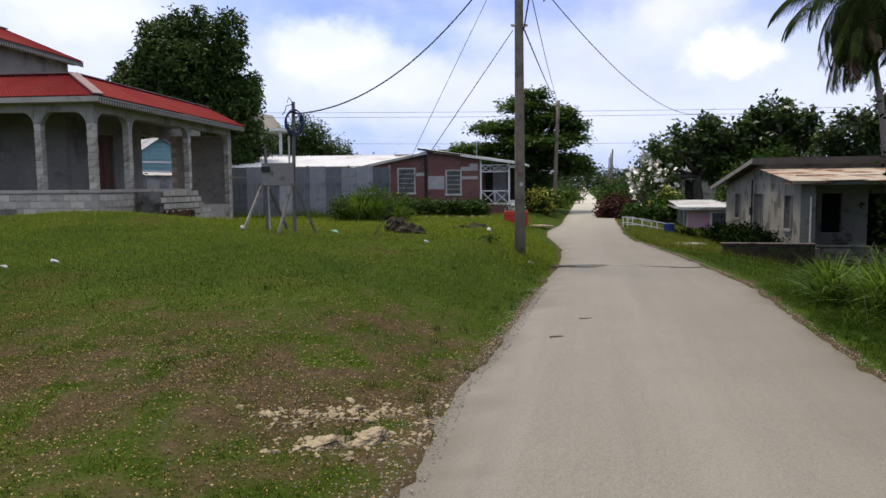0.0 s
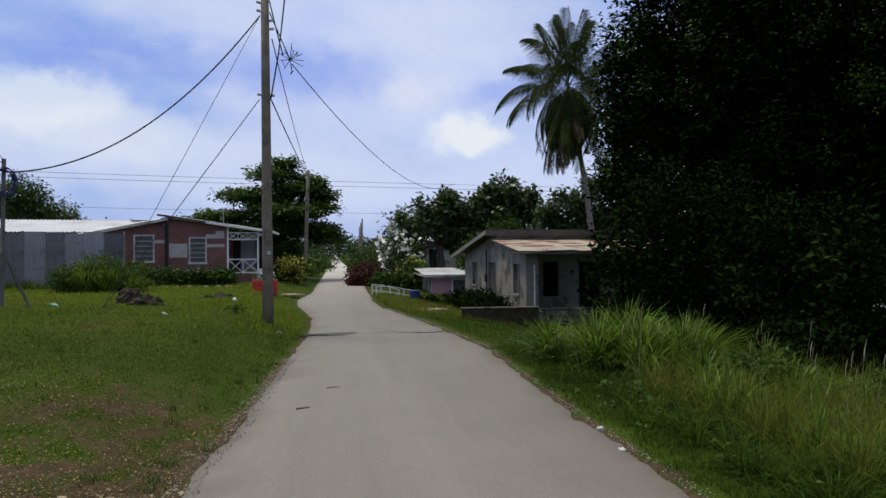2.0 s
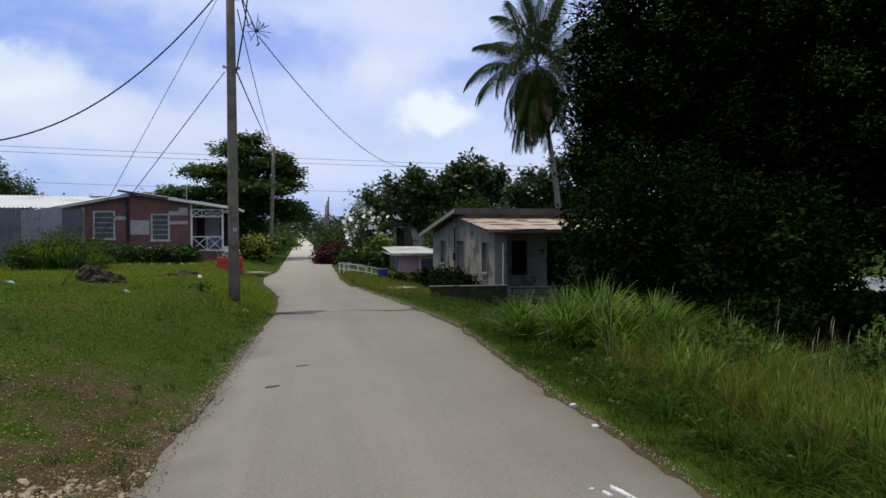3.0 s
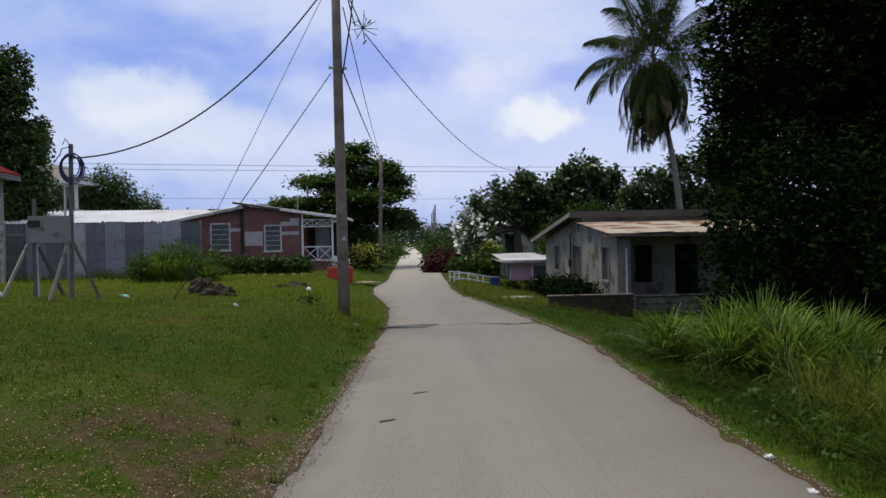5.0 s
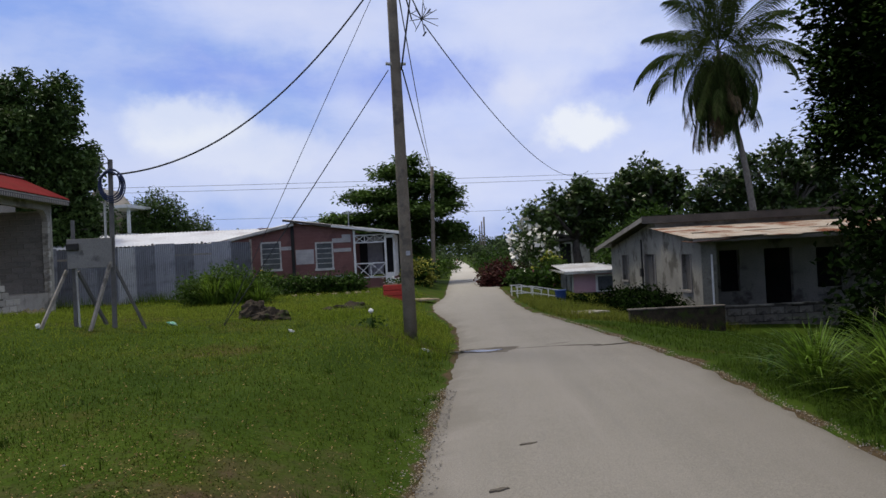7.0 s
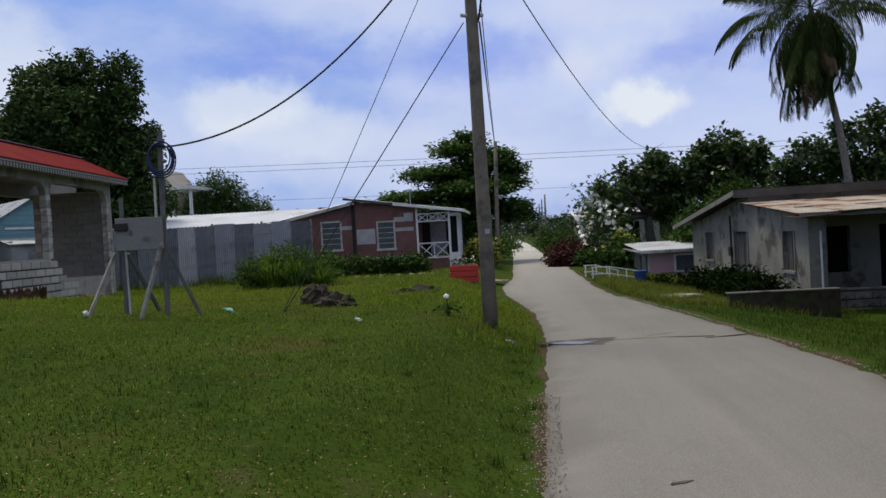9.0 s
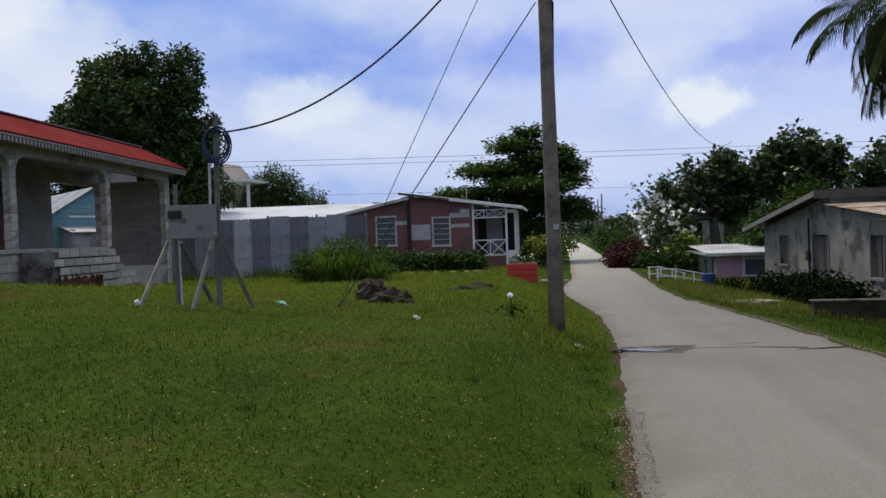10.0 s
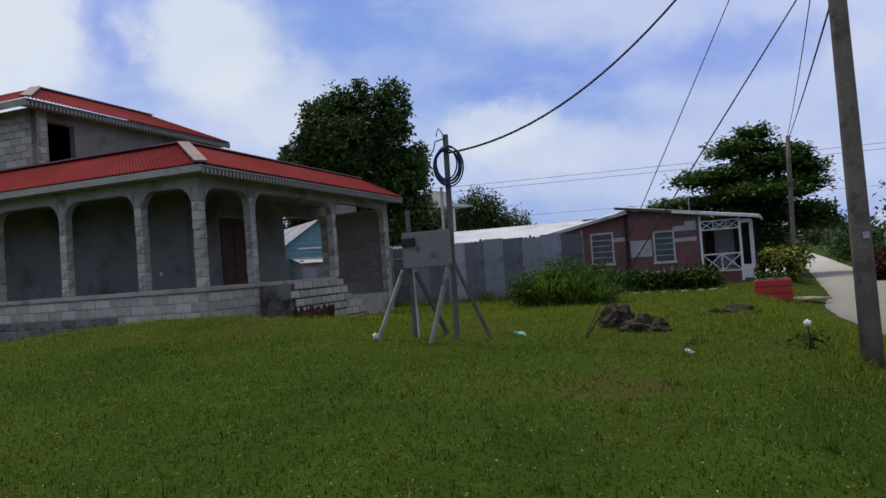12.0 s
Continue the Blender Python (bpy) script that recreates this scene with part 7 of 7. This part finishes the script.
def weed_tufts():
    n = 34
    y = rng.uniform(5.0, 20.0, n)
    x = left_edge(y) - np.abs(rng.normal(0.25, 0.25, n))
    x[:10] -= rng.uniform(1.0, 4.0, 10)
    b = np.repeat(np.stack([x, y, ground_z(x, y) - 0.01], 1), 26, 0)
    b[:, :2] += rng.normal(size=(len(b), 2)) * 0.05
    o = blades("weed_tuft", b, 0.15, 0.008, 1.1, M["verge"], segments=3)
    tagged(o, "small weed tufts along the road's edge", "weeds", kind="stuff")
    n = 16
    x, y = rng.uniform(-9.5, -1.0, n), rng.uniform(31.5, 33.2, n)
    b = np.repeat(np.stack([x, y, ground_z(x, y)], 1), 60, 0)
    b[:, :2] += rng.normal(size=(len(b), 2)) * 0.3
    o = blades("weed_tuft", b, 0.5, 0.025, 0.8, M["verge"], segments=3)
    tagged(o, "tall weeds at the foot of the zinc fence", "weeds", kind="stuff")


lawn()
verge()
weed_tufts()
for x, y, r, hgt, n in ((6.75, 9.7, 0.6, 0.95, 420), (7.25, 9.3, 0.65, 1.05, 520), (7.6, 10.1, 0.7, 1.2, 600), (8.2, 9.5, 0.7, 1.15, 560), (8.8, 10.0, 0.7, 1.15, 480), (6.6, 10.8, 0.5, 0.75, 260), (7.5, 8.3, 0.55, 0.8, 300), (8.0, 8.6, 0.5, 0.6, 160), (8.4, 7.6, 0.6, 0.8, 300), (9.0, 8.3, 0.8, 0.7, 200), (9.6, 9.2, 0.6, 1.0, 260), (9.5, 10.8, 0.7, 1.1, 300), (9.0, 6.0, 0.9, 0.7, 160), (10.2, 6.8, 0.9, 0.8, 200), (9.6, 4.2, 1.0, 0.8, 180)):
    grass_clump(x, y, r, hgt, n, "tall arching guinea grass clump on the verge")
for x, y, r, hgt, n in ((-1.6, 27.2, 0.7, 1.2, 260), (-0.9, 27.0, 0.7, 1.1, 260), (-0.2, 26.9, 0.6, 0.8, 220)):
    grass_clump(x, y, r, hgt, n, "feathery tall grass over the wild bush")
meadow(120, 0.5, 1.6, 0.3, "verge", "leafy green tufts along the verge")
meadow(210, 1.3, 4.6, 0.62, "verge_dry", "arching yellow-green tufts of seeding verge grass")
meadow(90, 1.6, 4.8, 0.75, "tall", "taller bright green tufts in the verge")
seed_heads(60, (5.9, 10.8), (2.5, 11.5))


# ---- stones, puddle, litter ----
def rock(at, size, label, material="rock"):
    bm = bmesh.new()
    bmesh.ops.create_icosphere(bm, subdivisions=4, radius=1)
    sd = random.uniform(0, 50)
    for v in bm.verts:
        k = 1 + 0.5 * noise.fractal(v.co * 1.7 + Vector((sd, 0, 0)), 0.8, 2.1, 5)
        v.co = Vector((v.co.x * size[0] * k, v.co.y * size[1] * k, v.co.z * size[2] * k))
    ob = part("rock", bm, M[material])
    ob.matrix_world = pose(*at, 0, 0, random.uniform(0, 180))
    tagged(ob, label, "rock", "rocks in the grass")


for at, size in (((-0.02, 18.75, 0.66), (0.28, 0.28, 0.27)), ((0.36, 18.15, 0.58), (0.36, 0.28, 0.24)), ((2.2, 21.4, 0.45), (0.5, 0.3, 0.16)), ((1.6, 21.0, 0.45), (0.35, 0.25, 0.14))):
    rock(at, size, "dark mossy boulder lying in the lawn")
for i in range(7):
    rock((1.0 + 0.47 * i + 0.1 * math.sin(5 * i), 31.3 - 0.1 * i, 0.4), (0.12 + 0.03 * math.sin(3 * i), 0.11, 0.07), "pale border stone along the garden hedge", "lime")


def outcrop():
    """Pale limestone breaking through the worn ground."""
    bm = bmesh.new()
    for a, b, n in (((-0.65, 5.6), (0.36, 6.15), 260), ((-0.35, 5.2), (0.2, 5.5), 220), ((0.5, 5.4), (0.75, 6.4), 120)):
        for _ in range(n):
            f = random.random()
            x, y = a[0] + (b[0] - a[0]) * f + random.gauss(0, 0.11), a[1] + (b[1] - a[1]) * f + random.gauss(0, 0.09)
            q = random.uniform(0.006, 0.02) if random.random() < 0.85 else random.uniform(0.02, 0.042)
            made = bmesh.ops.create_icosphere(bm, subdivisions=1, radius=1, matrix=pose(x, y, gz(x, y), random.uniform(-15, 15), random.uniform(-15, 15), random.uniform(0, 180)) @ Matrix.Diagonal((q * 1.5, q, q * 0.5, 1)))
            for v in made["verts"]:
                v.co += Vector((random.uniform(-1, 1), random.uniform(-1, 1), random.uniform(-1, 1))) * q * 0.22
    tagged(part("limestone_outcrop", bm, M["lime"]), "pale limestone breaking through the worn lawn corner", "stones", kind="stuff")
    rock((0.12, 5.47, gz(0.12, 5.47)), (0.15, 0.09, 0.05), "flat pale limestone in the bare earth", "lime")
    rock((-0.2, 5.33, gz(-0.2, 5.33)), (0.16, 0.07, 0.03), "flat pale limestone in the bare earth", "lime")


outcrop()


def dry_chips():
    n = 24000
    x = np.concatenate([rng.normal(-1.8, 2.6, n), rng.uniform(-5, 3.4, n // 6)])
    y = np.concatenate([rng.normal(6.4, 1.7, n), rng.uniform(6, 15, n // 6)])
    k = (left_edge(y) - x > 0.0) & (y > 2.5)
    x, y = x[k], y[k]
    v = leaf_mesh("dry_leaf_litter", np.stack([x, y, ground_z(x, y) + rng.uniform(0.004, 0.03, len(x))], 1), 0.019, M["chip"], up=2.5, aspect=0.5)
    tagged(v, "scattered dry leaf bits on the worn lawn", "leaf litter", kind="stuff")


dry_chips()


def pebbles(n, material, reach, label):
    """Loose chips, each an uneven eight-sided stone: a wide apron along one edge, crumbs along the other."""
    y = 0.5 + 12 * rng.uniform(0, 1, n) ** 1.3
    x = left_edge(y) + reach - np.abs(rng.normal(0, reach + 0.16 * np.clip((9.5 - y) / 4, 0, 1), n))
    side = rng.uniform(0, 1, n)
    far = side < 0.3
    y[far] = 2.0 + 20 * rng.uniform(0, 1, far.sum())
    x[far] = right_edge(y[far]) + rng.normal(0.0, 0.07, far.sum())
    worn = side > 0.86
    x[worn], y[worn] = rng.normal(-0.6, 1.1, worn.sum()), rng.normal(6.0, 0.9, worn.sum())
    k = ~(worn & (x > left_edge(y)))
    x, y = x[k], y[k]
    r = rng.uniform(0.003, 0.0115, len(x))
    on_road = (x > left_edge(y) - 0.02) & (x < right_edge(y) + 0.02)
    z = np.where(on_road, 0.018, ground_z(x, y)) + 0.2 * r
    corners = np.array(((1, 0, 0), (0, 1, 0), (-1, 0, 0), (0, -1, 0), (0, 0, 0.8), (0, 0, -0.8)))
    v = np.stack([x, y, z], 1)[:, None] + corners[None] * r[:, None, None] * rng.uniform(0.6, 1.3, (len(x), 6, 1))
    tri = ((0, 1, 4), (1, 2, 4), (2, 3, 4), (3, 0, 4), (1, 0, 5), (2, 1, 5), (3, 2, 5), (0, 3, 5))
    o = raw("gravel", v.reshape(-1, 3).tolist(), [tuple(6 * i + c for c in t) for i in range(len(x)) for t in tri], M[material])
    tagged(o, label, "gravel", kind="stuff")


pebbles(2800, "lime", 0.08, "scattered pale limestone gravel along the road's edge")
pebbles(5200, "grit", 0.20, "grey asphalt grit crumbling off the road's edge")


def flat_blob(name, x, y, z, rx, ry, rz, material, label, category, seed=0, thick=0.006):
    bm = bmesh.new()
    n = 64
    ring = []
    for i in range(n):
        a = 2 * math.pi * i / n
        k = max(0.3, 1 + 0.6 * noise.fractal(Vector((math.cos(a) * 1.9 + seed, math.sin(a) * 1.9, seed)), 0.8, 2, 4))
        ring.append((rx * k * math.cos(a), ry * k * math.sin(a)))
    top = [bm.verts.new((p, q, thick)) for p, q in ring]
    low = [bm.verts.new((p * 1.02, q * 1.02, -0.01)) for p, q in ring]
    bm.faces.new(top)
    for i in range(n):
        bm.faces.new((low[i], low[(i + 1) % n], top[(i + 1) % n], top[i]))
    ob = part(name, bm, material)
    ob.matrix_world = pose(x, y, z, 0, 0, rz)
    tagged(ob, label, category, kind="structure")


flat_blob("road_patch", 4.2, 15.5, 0.024, 0.85, 0.3, -14, M["patch"], "dark broken hollow in the asphalt", "road patch", 2)
for i, (cx, cy, l, w, rz_) in enumerate(((5.0, 15.35, 0.4, 0.02, -8), (5.6, 15.2, 0.35, 0.03, -18), (6.1, 15.0, 0.3, 0.016, 4), (5.3, 15.6, 0.22, 0.02, 12))):
    flat_blob("road_patch", cx, cy, 0.03, l, w, rz_, M["patch"], "thin dark crack across the asphalt", "road patch", 5 + i, 0.004)
flat_blob("water", 3.88, 15.45, 0.03, 0.33, 0.12, -14, M["water"], "shallow puddle in the road's edge", "puddle", 3)
flat_blob("road_patch", 2.63, 9.64, 0.03, 0.07, 0.018, 5, M["patch"], "small dark scrap on the asphalt", "road patch", 8, 0.004)
flat_blob("road_patch", 2.05, 8.6, 0.028, 0.07, 0.025, 15, M["patch"], "small dark scrap on the asphalt", "road patch", 9, 0.004)
flat_blob("pavement", 8.5, 22.0, gz(8.5, 22.0) + 0.01, 0.9, 0.4, -15, M["mortar"], "pale concrete slab at the verge", "slab", 11, 0.03)
flat_blob("pavement", 5.0, 28.9, 0.12, 0.9, 0.5, -15, M["lime"], "pale concrete apron by the red planter", "slab", 12, 0.04)


# white splashes dried on the asphalt
for i, (cx, cy, l, w, rz_) in enumerate(((3.465, 4.42, 0.145, 0.016, 88), (3.43, 4.30, 0.05, 0.016, 60), (3.36, 4.46, 0.045, 0.014, 95), (3.32, 4.57, 0.016, 0.01, 0))):
    flat_blob("road_paint", cx, cy, 0.034, l, w, rz_, M["litter"], "white splash dried on the asphalt", "road paint", 21 + i, 0.003)


def litter(x, y, r, material, label):
    ob = part("litter", bmesh_ball(r, (0, 0, 0), 2, 0.3), M[material])
    ob.matrix_world = pose(x, y, gz(x, y) + r * 0.5 + (0.02 if x > right_edge(y) else 0), 10, 20, 40) @ Matrix.Diagonal((1.5, 1, 0.6, 1))
    tagged(ob, label, "litter", "litter in the grass")


for x, y, r, mm, lb in ((4.58, 6.53, 0.035, "litter", "crumpled white litter at the road's edge"), (4.36, 5.89, 0.04, "litter", "crumpled white litter at the road's edge"), (2.91, 15.5, 0.05, "litter", "crumpled white litter by the pole"), (0.70, 15.94, 0.05, "litter", "white litter in the lawn"), (-1.48, 17.87, 0.07, "green_litter", "green and white plastic litter in the lawn"), (-5.12, 11.78, 0.045, "litter", "white litter in the lawn"), (-5.71, 11.48, 0.035, "litter", "white litter in the lawn")):
    litter(x, y, r, mm, lb)


def white_bloom():
    t = thing("white_flower", (2.1, 16.28, gz(2.1, 16.28)), 0, "single white flower on a low leafy stem", "flower")
    part("stem", tube(bmesh.new(), [(0, 0, -0.05), (0.02, 0, 0.12), (0, 0, 0.26)], [0.012, 0.009, 0.007], 6), M["leaf_hedge"], t)
    part("bloom", bmesh_ball(0.045, (0, 0, 0.3), 2, 0.2), M["petal_white"], t)
    leaf_mesh("leaves", rng.normal(size=(40, 3)) * (0.14, 0.1, 0.06) + (0, 0, 0.08), 0.13, M["leaf_hedge"], t)


white_bloom()
